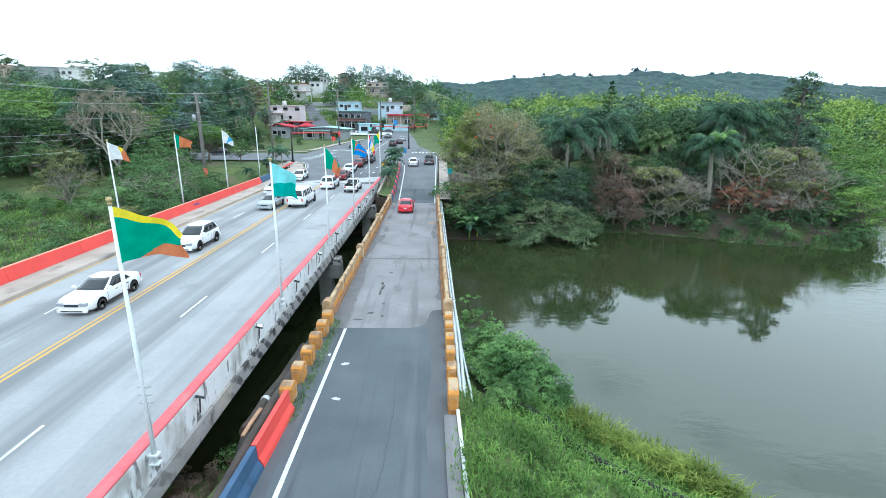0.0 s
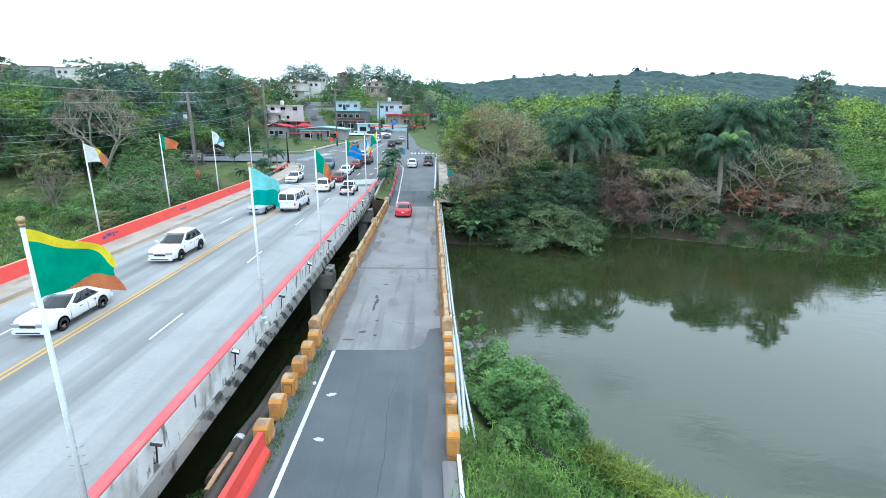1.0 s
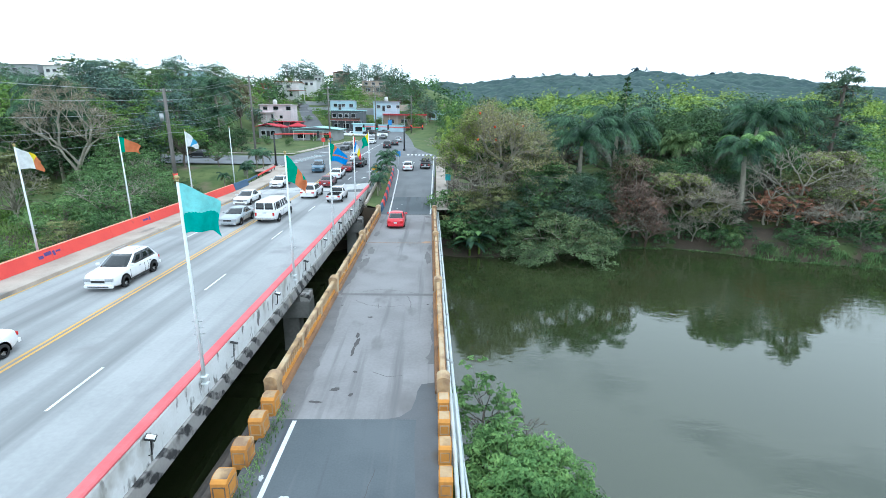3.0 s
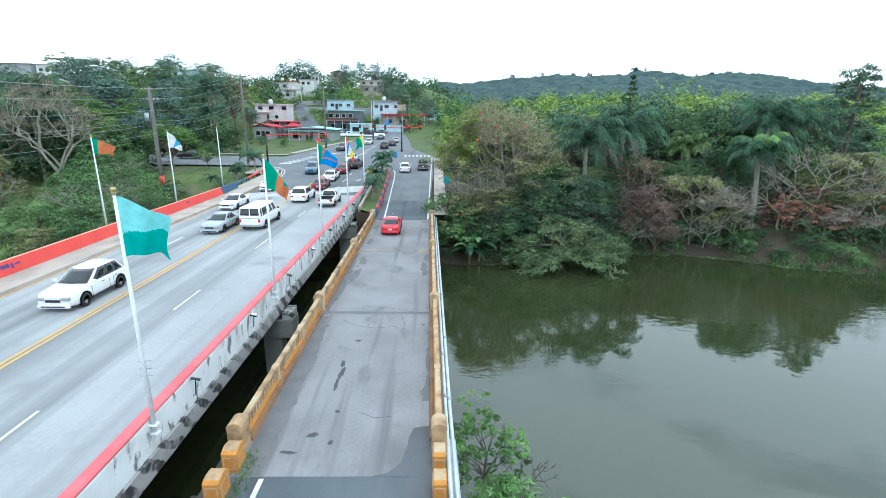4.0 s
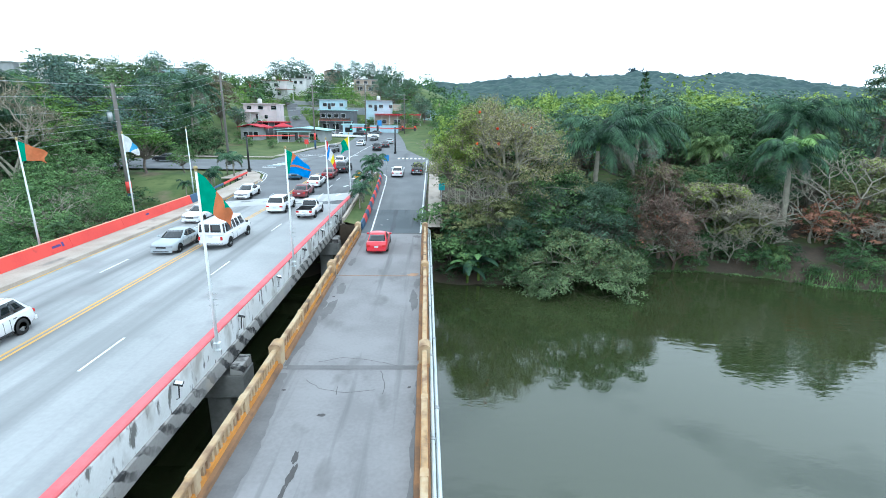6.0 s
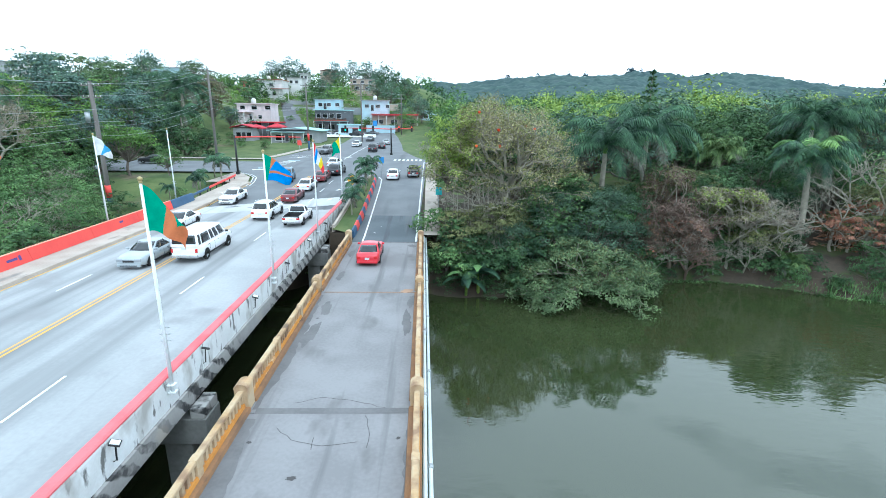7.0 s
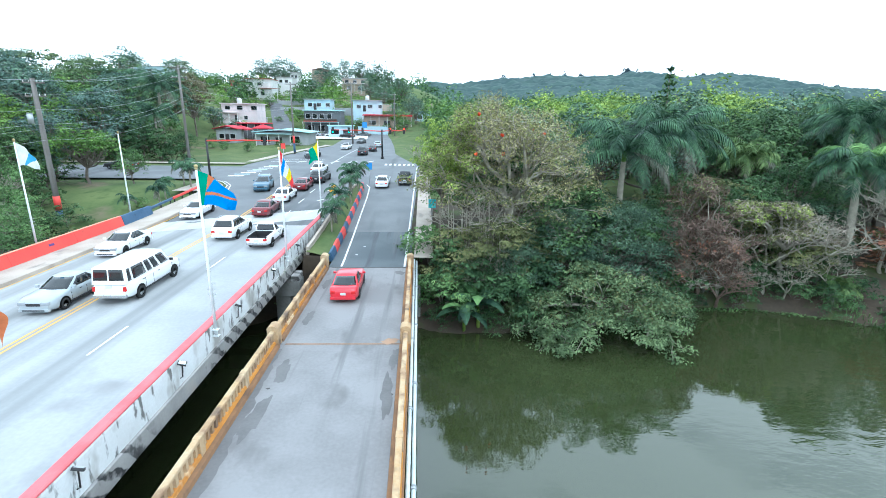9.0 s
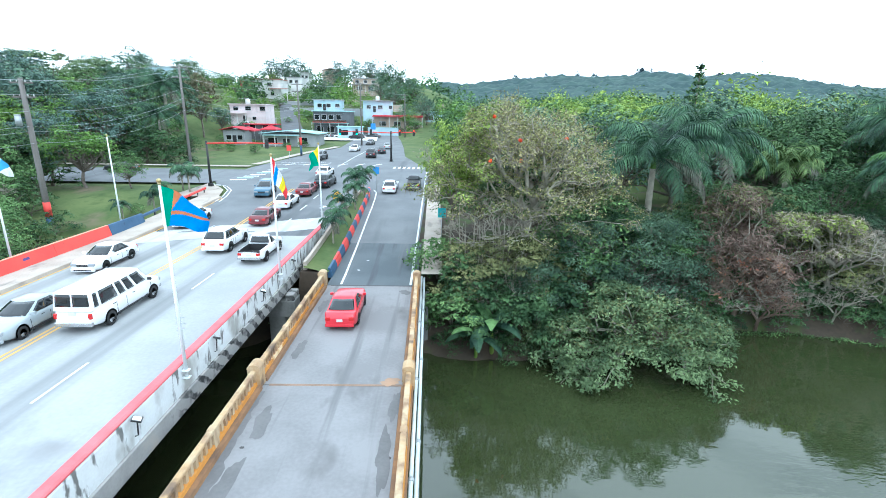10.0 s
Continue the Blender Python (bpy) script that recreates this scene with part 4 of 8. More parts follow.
# shared kinds
oak = broadleaf("tree", 12.5, 6.2, 22, 7000, 0.36, LEAF_DARK, 11, trunk_r=0.32, base=0.3)
tagged(place(oak, 38, 80, 1.05), "tall dark green broadleaf tree behind the river bank", group="dark broadleaf trees")
mid = broadleaf("tree", 10, 5.2, 18, 6000, 0.32, LEAF_MID, 12, trunk_r=0.26, base=0.28)
tagged(place(mid, 19.5, 68.5, 0.75), "dense green broadleaf tree on the river bank", group="green broadleaf trees")
grey_rng = np.random.default_rng(13)
grey = branch_tree("bank_tree", "spreading grey-green tree leaning out over the water", "tree",
                   [((x, -1.6 + 0.9 * math.cos(x * 0.9) - 1.1 * (i % 3) + 0.6, 4.6 - 0.085 * x * x - 1.45 * (i % 3) + grey_rng.uniform(-0.4, 0.4)),
                     (1.7, 1.5, 1.05)) for i, x in enumerate(np.linspace(-6.0, 6.0, 22))], 330, 13, BARK_PALE,
                   [(0, 1.4, -0.6), (0.1, 1.0, 0.6), (0.3, 0.6, 1.3)],
                   [(LEAF_GREY, 20000, 0.24, 0.46, 0.75, everywhere), (LEAF_OLIVE, 2400, 0.24, 0.46, 0.7, lambda p: p[2] > 2.4)], tip_r=0.02, r_max=0.24)
place(grey, 14.2, 59.9, 0.94, rz=0)
lime = broadleaf("tree", 9, 4.4, 12, 5200, 0.3, LEAF_LIME, 14, trunk_r=0.2, base=0.35)
tagged(place(lime, 2.7, 71.5, 0.68, sz=1.4), "yellow-green tree in fresh leaf beside the road", group="lime green trees")
bright = broadleaf("tree", 11, 6.4, 18, 6000, 0.36, LEAF_BRIGHT, 15, trunk_r=0.28, base=0.3, flat=0.6)
tagged(place(bright, 66, 74, 0.8), "bright green spreading tree on the bank", group="bright green trees")
shrub = broadleaf("shrub", 3.4, 2.5, 9, 1500, 0.26, LEAF_MID, 16, trunk_r=0.07, base=0.1, flat=0.8)
tagged(place(shrub, 2.6, 60.8, 1.1), "dense green shrub on the bank", "shrub", group="green shrubs")
darkshrub = broadleaf("shrub", 3.8, 2.6, 9, 1500, 0.27, LEAF_DARK, 17, trunk_r=0.07, base=0.08, flat=0.85)
tagged(place(darkshrub, 5.6, 60.6, 1.15), "dark green shrub crowding the bank", "shrub", group="dark shrubs")

# the big dry tree beside the old bridge
LEAF_TWIG = leaf_mat("twig_pale_grey", (0.27, 0.245, 0.14), (0.34, 0.305, 0.18), trans=0.05)
dry = branch_tree("dry_tree", "large half-dry olive brown tree with orange flowers", "tree",
                  crown_lobes(15.2, 8.2, 40, np.random.default_rng(21), 0.7, 0.32), 620, 21, BARK_PALE,
                  [(0, 0, -0.6), (0.2, -0.3, 2.0), (0.5, -0.7, 4.0), (0.3, -0.5, 5.4)],
                  [(LEAF_BROWN, 24000, 0.19, 0.42, 0.95, everywhere), (LEAF_TWIG, 6000, 0.8, 0.05, 0.9, everywhere),
                   (LEAF_OLIVE, 7000, 0.2, 0.45, 0.9, lambda p: p[2] < 7.5 or p[0] < -3),
                   (LEAF_LIME, 4600, 0.22, 0.45, 0.85, lambda p: p[0] < -2.8 and p[2] > 7.0)],
                  tip_r=0.024, power=0.5, r_max=0.42)
place(dry, 8.0, 67.5, 1.0, rz=0)
rng = np.random.default_rng(5)
for k in range(6):
    bm = bmesh.new()
    bmesh.ops.create_icosphere(bm, subdivisions=2, radius=0.13)
    for v in bm.verts:
        v.co *= rng.uniform(0.55, 1.25)
    ob = part("flower_cluster", bm, FLOWER, dry, "orange-red blossom cluster")
    ob.matrix_basis = pose(rng.uniform(-5, 4), rng.uniform(-6, 0), rng.uniform(9.5, 13.3))

# right bank, near the old bridge
for x, y, s in ((1.7, 66, 1.3), (21.8, 64.6, 0.9), (53.5, 58.2, 1.15), (57, 63, 1.3), (48.5, 66, 1.3)):
    again(shrub, x, y, s)
for x, y, s in ((4.6, 63.6, 1.35), (8.8, 61.4, 1.0), (11.6, 62.6, 1.5), (3.3, 62.3, 1.2), (8.0, 60.2, 1.1), (10.5, 64.0, 1.6), (20.3, 63.6, 1.1), (23.4, 66.0, 1.4), (28.5, 64.8, 1.0), (34.5, 62.2, 0.8), (51.5, 61, 1.3), (46.5, 61.5, 0.8)):
    again(darkshrub, x, y, s)
for x, y, s in ((15.2, 68.0, 0.7), (24.5, 69.5, 0.75), (31.5, 70.0, 0.7), (36.5, 71.5, 0.72), (9.5, 71, 0.9), (21.0, 66.8, 0.62), (45.5, 72.5, 0.7)):
    again(oak, x, y, s)
for x, y, s in ((28.5, 68.5, 0.62), (33.8, 67.8, 0.6), (39.5, 73.5, 0.75), (19.0, 67.5, 0.75), (58.5, 68.0, 0.8), (63.5, 71.5, 0.75), (53, 66.0, 0.6)):
    again(mid, x, y, s)
again(bright, 60.5, 69.5, 0.72)
again(bright, 55.6, 60.6, 0.74, rz=40)
again(bright, 59.5, 64.5, 0.8, rz=140)
for x, y, s in ((12.8, 66.5, 0.95), (21.5, 69, 0.8), (27, 72, 0.9), (5.5, 75, 0.85), (48, 74, 0.95), (55, 69, 0.75)):
    again(mid, x, y, s)
for x, y, s in ((25, 97, 1.0),):
    again(lime, x, y, s)
for x, y, s in ((74, 82, 0.95), (82, 92, 1.0), (69, 92, 1.1), (34, 104, 1.05)):
    again(bright, x, y, s)

rngb = np.random.default_rng(77)
for i in range(40):
    x = 1.0 + i * 1.42
    if 38.2 < x < 40.2 or 44.5 < x < 46.5:
        continue
    again(shrub if i % 6 == 0 else darkshrub, x, interp(x, FAR_BANK) + rngb.uniform(0.5, 2.4), rngb.uniform(0.42, 0.8), dz=-0.3)
    if i % 2:
        again(darkshrub, x + 0.7, interp(x, FAR_BANK) + rngb.uniform(3.4, 6.0), rngb.uniform(0.7, 1.1), dz=-0.2)
royal = palm("royal_palm", 9.6, 6.3, 31, fronds=25, leaflet=1.1, trunk_r=0.26, step=32, width=0.06, droop=0.84)
tagged(place(royal, 18.3, 68.2, 1.0), "royal palm with long drooping fronds", group="royal palms")
again(royal, 23.8, 71.5, 1.04, rz=200)
again(royal, 45.0, 76.0, 1.02, rz=75)
again(royal, 49.0, 77.5, 1.02, rz=300)
slim = palm("royal_palm", 8.8, 4.9, 32, fronds=24, young=4, leaflet=1.0, trunk_r=0.3, lean=-0.7, droop=0.9, step=34, width=0.06)
tagged(place(slim, 38.3, 66.2, 0.94, rz=0), "tall leaning palm with grey trunk on the bank", group="royal palms")
LEAF_FAN = leaf_mat("fan_palm_green", (0.095, 0.175, 0.040), (0.155, 0.235, 0.065))
fan = palm("fan_palm", 6.6, 3.0, 33, leaf=LEAF_FAN, fronds=30, leaflet=0.9, crownshaft=False, trunk_r=0.2, droop=0.75, step=14)
tagged(place(fan, 34.4, 75.5, 1.15), "bushy fan palm among the trees")
agave = palm("bank_palm", 0.5, 2.0, 34, leaf=LEAF_FAN, fronds=14, leaflet=0.5, crownshaft=False, trunk_r=0.12, droop=0.7, step=14)
tagged(place(agave, 35.6, 63.2, 1.0), "low spiky palm plant on the bank")
again(agave, 25.5, 67, 1.3)

willow = broadleaf("bank_tree", 8.2, 4.4, 20, 9500, 0.23, LEAF_TEAL, 45, trunk_r=0.18, base=0.12, flat=0.85, spread=0.27, aspect=0.34, bark=BARK)
tagged(place(willow, 12.0, 64.6, 1.0), "dense blue-green tree crowding the river bank", "tree", group="blue-green bank trees")
again(willow, 16.4, 64.6, 1.06, rz=120)
again(willow, 18.6, 66.4, 1.0, rz=60)
again(willow, 19.6, 65.6, 0.92, rz=260)
again(willow, 36.5, 68.2, 0.8, rz=30)
again(willow, 40.5, 72.5, 0.9, rz=200)
again(willow, 8.6, 62.0, 0.62, rz=80)
olive = broadleaf("bank_tree", 6.6, 4.0, 15, 5600, 0.25, LEAF_OLIVE, 46, trunk_r=0.15, base=0.1, flat=0.6, spread=0.25, aspect=0.4, bark=BARK_PALE, sub=10)
tagged(place(olive, 3.8, 63.6, 0.9), "half-dry olive green tree on the bank", "tree", group="olive bank trees")
again(olive, 6.9, 63.2, 1.0, rz=100)
again(olive, 9.4, 64.2, 0.9, rz=200)
again(olive, 31.6, 66.6, 1.15, rz=20)
again(olive, 34.6, 66.4, 0.85, rz=150)
again(olive, 45.2, 66.2, 1.1, rz=290)
again(olive, 48.8, 67.4, 1.15, rz=60)
again(olive, 28.6, 72.0, 1.3, rz=10)
again(olive, 23.6, 69.2, 1.25, rz=200)
twiggy = branch_tree("dry_shrub", "tall leafless purple-brown thicket on the bank", "shrub", crown_lobes(9.4, 4.0, 22, np.random.default_rng(47), 0.9, 0.12), 420, 47, BARK_PALE,
                     [(0, 0, -0.5), (0.1, 0.1, 0.8), (0.0, 0.3, 1.6)],
                     [(LEAF_PURPLE, 9000, 0.55, 0.09, 0.7, everywhere), (LEAF_RED, 700, 0.24, 0.45, 0.5, lambda p: p[2] < 4), (LEAF_OLIVE, 900, 0.24, 0.45, 0.6, lambda p: p[2] > 6)],
                     tip_r=0.016, r_max=0.16, group="leafless thickets")
place(twiggy, 24.2, 66.0, 1.1)
again(twiggy, 21.6, 64.6, 0.55, rz=100)
again(twiggy, 26.4, 64.8, 0.62, rz=200)
umbrella = branch_tree("bank_tree", "flat-topped pale-limbed tree with thin yellow-green leaves", "tree",
                       [((x, 0.8 * math.sin(x * 1.7), 6.6 - 0.10 * (x + 1.5) ** 2), (1.5, 1.6, 0.55)) for x in np.linspace(-4.2, 4.4, 13)]
                       + [((x, -0.9, 4.6 - 0.06 * x * x), (1.4, 1.2, 0.4)) for x in np.linspace(-3.0, 4.6, 7)], 260, 55, BARK_PALE,
                       [(0.6, 0.4, -0.6), (0.3, 0.2, 1.0), (-0.2, 0.1, 2.4)],
                       [(LEAF_OLIVE, 2600, 0.26, 0.45, 0.6, lambda p: p[0] < 1.8), (LEAF_LIME, 1500, 0.26, 0.45, 0.5, lambda p: p[0] < 1.5 and p[2] > 5.6), (LEAF_TWIG, 3200, 0.8, 0.045, 0.6, everywhere)],
                       tip_r=0.026, r_max=0.22)
place(umbrella, 31.6, 65.0, 1.0, rz=0)
again(umbrella, 47.5, 62.6, 0.72, rz=200)
again(umbrella, 50.5, 66.5, 1.1, rz=20)
vines = thing("hanging_vines", "dry vines hanging under the big dry tree", "vines")
vrng = np.random.default_rng(56)
for i in range(26):
    bm = bmesh.new()
    x, y, z = vrng.uniform(-6.4, -1.2), vrng.uniform(-4.2, -2.2), vrng.uniform(3.6, 6.5)
    add_tube(bm, [(x, y, z), (x + 0.08, y, z * 0.6), (x - 0.05, y - 0.05, z * 0.25), (x + vrng.uniform(-0.2, 0.2), y, -0.3)], 0.022, 4, cap=False)
    part("vine", bm, BARK_PALE, vines)
place(vines, 8.0, 67.5, 1.0, rz=0)
purple = bare_tree("dry_shrub", 6.5, 4, 41, LEAF_PURPLE, twig=0.022, depth=6, trunk_r=0.16, fork=0.2)
tagged(place(purple, 24.6, 65.0, 1.6), "leafless purple-brown thicket on the bank", "shrub", group="leafless thickets")
again(purple, 27.2, 65.4, 1.5, rz=90)
again(purple, 22.4, 65.6, 1.35, rz=200)
again(purple, 25.8, 64.0, 1.1, rz=310)
redtree = broadleaf("dry_shrub", 5, 3.6, 10, 2600, 0.24, LEAF_RED, 42, trunk_r=0.12, base=0.2, bark=BARK_PALE, sub=9, spread=0.24)
tagged(place(redtree, 42.6, 65.2, 1.25), "dying tree with rust red leaves", "tree", group="rusty trees")
again(redtree, 51.5, 65.5, 1.1, rz=120)
again(redtree, 46.4, 64.2, 0.85, rz=220)
again(redtree, 41.6, 65.4, 0.6, rz=20)
snag = bare_tree("bare_tree", 9, 4, 43, BARK_PALE, twig=0.03, depth=5, trunk_r=0.2, fork=0.3)
tagged(place(snag, 44.6, 64.8, 1.3), "leafless pale grey tree on the bank", group="bare trees")
again(snag, 48.2, 64.8, 0.85, rz=70)
again(snag, 30.2, 64.6, 0.95, rz=160)
again(snag, 33.4, 64.6, 0.9, rz=20)
again(snag, 41.2, 65.4, 0.9, rz=240)
again(snag, 50.8, 63.5, 0.95, rz=300)
again(snag, 1.8, 97.5, 0.75, rz=200)
wiry = bare_tree("bare_tree", 6.5, 3, 54, BARK_PALE, twig=0.016, depth=6, trunk_r=0.11, fork=0.22)
tagged(place(wiry, 31.5, 63.6, 1.0, rz=40), "wiry leafless pale shrub tree on the bank", group="bare trees")
again(wiry, 6.0, 66.4, 1.85, rz=70)
again(wiry, 10.0, 65.8, 1.75, rz=190)
for x, y, s in ((34.5, 63.4, 0.9), (28.8, 64.2, 0.85), (47.2, 61.6, 1.0), (49.4, 60.8, 0.9), (44.2, 62.6, 0.8), (7.6, 62.4, 0.9), (4.4, 62.2, 0.8), (26.0, 64.4, 1.15), (23.0, 64.2, 1.1), (18.2, 63.4, 0.8)):
    again(wiry, x, y, s)
again(olive, 5.2, 98.0, 0.9, rz=30, dz=0.6)


def conifer(name, h, r, seed, tiers, material, label, sparse=1.0):
    rng = np.random.default_rng(seed)
    t = thing(name, label, "tree")
    bm = bmesh.new()
    add_tube(bm, [(0, 0, -0.5), (0, 0, h * 0.5), (0, 0, h)], [0.22, 0.14, 0.03], 7)
    part("trunk", bm, BARK, t)
    P = []
    for i in range(tiers):
        f = i / (tiers - 1)
        z, rr = h * (0.3 + 0.69 * f), r * (1 - f) ** 0.8 + 0.25
        k = 6 if sparse > 0.9 else 5
        for j in range(k):
            a = 6.28 * j / k + i * 0.6 + rng.uniform(-0.2, 0.2)
            m = int((26 if sparse > 0.9 else 16) * (0.5 + rr / r))
            s = rng.uniform(0.15, 1.0, size=m) * rr
            P.append(np.stack([np.cos(a) * s, np.sin(a) * s, z + s * 0.22 + rng.normal(size=m) * 0.1], axis=1) + rng.normal(size=(m, 3)) * (0.34 if sparse > 0.9 else 0.12))
    P = np.concatenate(P)
    ob = new("crown", leaf_mesh("crown", P, rng.normal(size=P.shape) + np.array((0, 0, 0.6)), 0.5, 0.22, material, rng))
    ob.parent = t
    return t


pine_lobes = [((3.6 * math.cos(i * 2.4) * (1 - i / 30), 3.6 * math.sin(i * 2.4) * (1 - i / 30), 6.5 + i * 0.48), (1.7, 1.7, 0.75)) for i in range(22)] + [((0, 0, 17.2), (1.6, 1.6, 0.8))]
pine = branch_tree("pine_tree", "tall bushy dark green pine above the bank", "tree", pine_lobes, 240, 51, BARK, [(0, 0, -0.5), (0.1, 0, 6), (0, 0.1, 11), (0, 0, 15.5)],
                   [(LEAF_HILL_HAZE, 7000, 0.42, 0.3, 0.75, everywhere), (LEAF_GREY, 3000, 0.4, 0.3, 0.7, everywhere)], tip_r=0.02, r_max=0.24)
place(pine, 56.5, 76.5, 1.0)
place(conifer("araucaria_tree", 17.8, 2.4, 52, 15, LEAF_DARK, "slim tiered conifer rising over the palms", 0.5), 29.4, 84.5, 0.94)

# banana plant: broad blades
def banana(x, y, seed, s=1.0):
    rng = np.random.default_rng(seed)
    t = thing("banana_plant", "banana plant with broad drooping leaves by the water", "plant", group="banana plants")
    part("stem", tube([(0, 0, -0.4), (0.05, 0, 0.8), (0.1, 0.05, 1.6)], [0.13, 0.11, 0.07], 8), LEAF_LIME, t)
    for i in range(8):
        a, el = i * 2.4, 1.25 - i * 0.12
        p, verts = Vector((0.1, 0.05, 1.55)), []
        d = Vector((math.cos(a), math.sin(a), 0))
        side = Vector((-d.y, d.x, 0))
        for k in range(8):
            w = 0.34 * math.sin(math.pi * min(1, (k + 0.6) / 7.8)) + 0.02
            verts.append((p - side * w + Vector((0, 0, -w * 0.35)), p.copy(), p + side * w + Vector((0, 0, -w * 0.35))))
            p = p + (d * math.cos(el) + Vector((0, 0, math.sin(el)))) * 0.33
            el -= 0.27
        bm = bmesh.new()
        rows = [[bm.verts.new(v) for v in r] for r in verts]
        for a_, b_ in zip(rows, rows[1:]):
            for k in (0, 1):
                bm.faces.new((a_[k], a_[k + 1], b_[k + 1], b_[k]))
        part("leaf", bm, LEAF_MID if i < 2 else LEAF_PALM, t)
    return place(t, x, y, s, dz=0.1)


banana(4.1, 59.3, 61, 1.1)
banana(5.2, 59.6, 62, 1.2)

# ---------------------------------------------------------------- left side
again(darkshrub, -30, 58, 1.5)
for x, y, s in ((-29.5, 50.5, 1.0), (-31, 54, 1.3), (-33.5, 56.5, 1.5), (-29.4, 62.5, 0.75), (-36.5, 60, 1.5), (-33, 66, 0.6), (-30, 67, 0.4), (-29.6, 46, 0.7), (-31.5, 42.5, 0.6), (-33.5, 48, 0.9), (-30, 49, 0.8), (-36, 44, 0.8), (-40, 50, 1.0), (-44, 46, 0.7), (-49, 52, 0.9), (-41, 66, 1.4), (-39, 62, 1.2), (-46, 62, 1.0), (-52, 63, 0.9), (-60, 66, 1.1), (-57, 75, 0.8)):
    again(shrub, x, y, s)
leafless = branch_tree("bare_tree", "large leafless pale tree with reddish twigs", "tree",
                       [((6.4 * math.cos(a) * q, 6.4 * math.sin(a) * q, 14.8 - 6.0 * q * q + 0.8 * math.sin(i)), (1.9, 1.9, 1.7)) for i, a, q in ((i, i * 2.4, math.sqrt((i + 0.5) / 24)) for i in range(24))],
                       260, 44, BARK_PALE, [(0, 0, -0.6), (0.2, 0, 1.6), (0.1, 0.1, 3.6)],
                       [(LEAF_TWIG, 2600, 0.9, 0.045, 0.9, everywhere), (LEAF_TAN, 2600, 0.30, 0.35, 0.9, everywhere)], tip_r=0.022, r_max=0.3, step=1.1, group="bare trees")
place(leafless, -51, 78, 0.95)
again(olive, -52.5, 68, 1.25, rz=150, sz=1.5)
again(wiry, -51.6, 67.5, 1.5, rz=150)
again(snag, -64, 84, 1.2)
for x, y, s in ((-47, 90.5, 0.5), (-36.5, 90.5, 0.42)):
    again(mid, x, y, s, sz=s * 1.3)
far_dark = broadleaf("tree", 13, 6.4, 24, 4000, 0.48, LEAF_HILL_HAZE, 18, trunk_r=0.32, base=0.22, spread=0.34)
tagged(place(far_dark, -70, 120, 1.25), "tall dark green tree on the slope", group="slope trees")
far_mid = broadleaf("tree", 12.5, 6.2, 22, 4000, 0.46, LEAF_MID, 19, trunk_r=0.3, base=0.2, spread=0.34)
tagged(place(far_mid, -58, 122, 1.2), "green broadleaf tree on the slope", group="slope trees")
far_bright = broadleaf("tree", 12, 7.0, 24, 5000, 0.42, LEAF_BRIGHT, 20, trunk_r=0.3, base=0.3, flat=0.55, spread=0.32)
tagged(place(far_bright, -86, 108, 1.3), "spreading bright green tree on the slope", group="slope trees")
for x, y, s in ((-62, 88, 1.05), (-72, 86, 1.0), (-56, 89, 0.9), (-83, 90, 1.1)):
    again(oak, x, y, s)
for x, y, s in ((-94, 96, 1.35), (-104, 116, 1.45), (-118, 112, 1.5), (-128, 116, 1.4), (-84, 122, 1.4)):
    again(far_bright, x, y, s * 0.84)
for x, y, s in ((-56, 122, 1.1), (-96, 128, 1.5), (-64, 136, 1.4), (-134, 126, 1.6), (-112, 140, 1.5), (-150, 140, 1.6), (-128, 116, 1.4)):
    again(far_dark, x, y, s * 0.80)
for x, y, s in ((-48, 84, 0.9), (-66, 82, 0.9), (-88, 84, 1.0)):
    again(mid, x, y, s)
for x, y, s in ((-76, 112, 1.35), (-92, 114, 1.3), (-74, 140, 1.4), (-105, 122, 1.4), (-125, 134, 1.5), (-140, 112, 1.5)):
    again(far_mid, x, y, s * 0.82)
for x, y, s in ((-76, 94, 1.15), (-66, 90, 1.05), (-100, 110, 1.4), (-110, 96, 1.4), (-90, 115, 1.3), (-80, 113, 1.25), (-70, 112.5, 1.2), (-61, 114, 1.15), (-42.5, 91, 0.85), (-54, 91, 1.0), (-120, 122, 1.5), (-70, 130, 1.3), (-140, 128, 1.6), (-160, 120, 1.6), (-98, 90, 1.2)):
    again(far_bright, x, y, s * 0.84)
for x, y, s in ((29, 86, 1.1), (46, 88, 1.15), (20, 86, 1.05), (34, 90, 1.15), (38, 96, 1.2), (12, 82, 1.0), (60, 84, 1.1), (53, 92, 1.2)):
    again(far_dark, x, y, s)
for x, y, s in ((25, 92, 1.1), (64, 90, 1.15), (15, 94, 1.05), (72, 96, 1.2), (44, 98, 1.2)):
    again(far_mid, x, y, s)
for x, y, s in ((-33, 58, 0.72), (-36.5, 63, 0.8), (-31.0, 53.5, 0.55), (-38.5, 57.5, 0.7), (-41, 70, 0.75), (-44, 75, 0.8)):
    again(mid, x, y, s)
again(olive, -30.2, 52.0, 0.55, rz=20)
again(olive, -34.0, 51.5, 0.7, rz=120)
again(olive, -31.0, 46.5, 0.42, rz=220)
again(snag, -35, 60, 0.9, rz=50)
for x, y, s in ((-44, 120, 0.5), (-50, 117.5, 0.6), (-57, 118, 0.62), (-64, 119, 0.7), (-72, 117, 0.7), (-81, 118, 0.75)):
    again(oak, x, y, s)
for i in range(12):
    again(darkshrub, -43.5 - 3.1 * i, 115.2 + 1.1 * (i * 5 % 3), 1.2 + 0.25 * (i * 7 % 4))
far_teal = broadleaf("tree", 13.5, 6.0, 22, 4000, 0.46, LEAF_SLOPE_HAZE, 49, trunk_r=0.3, base=0.2, spread=0.32)
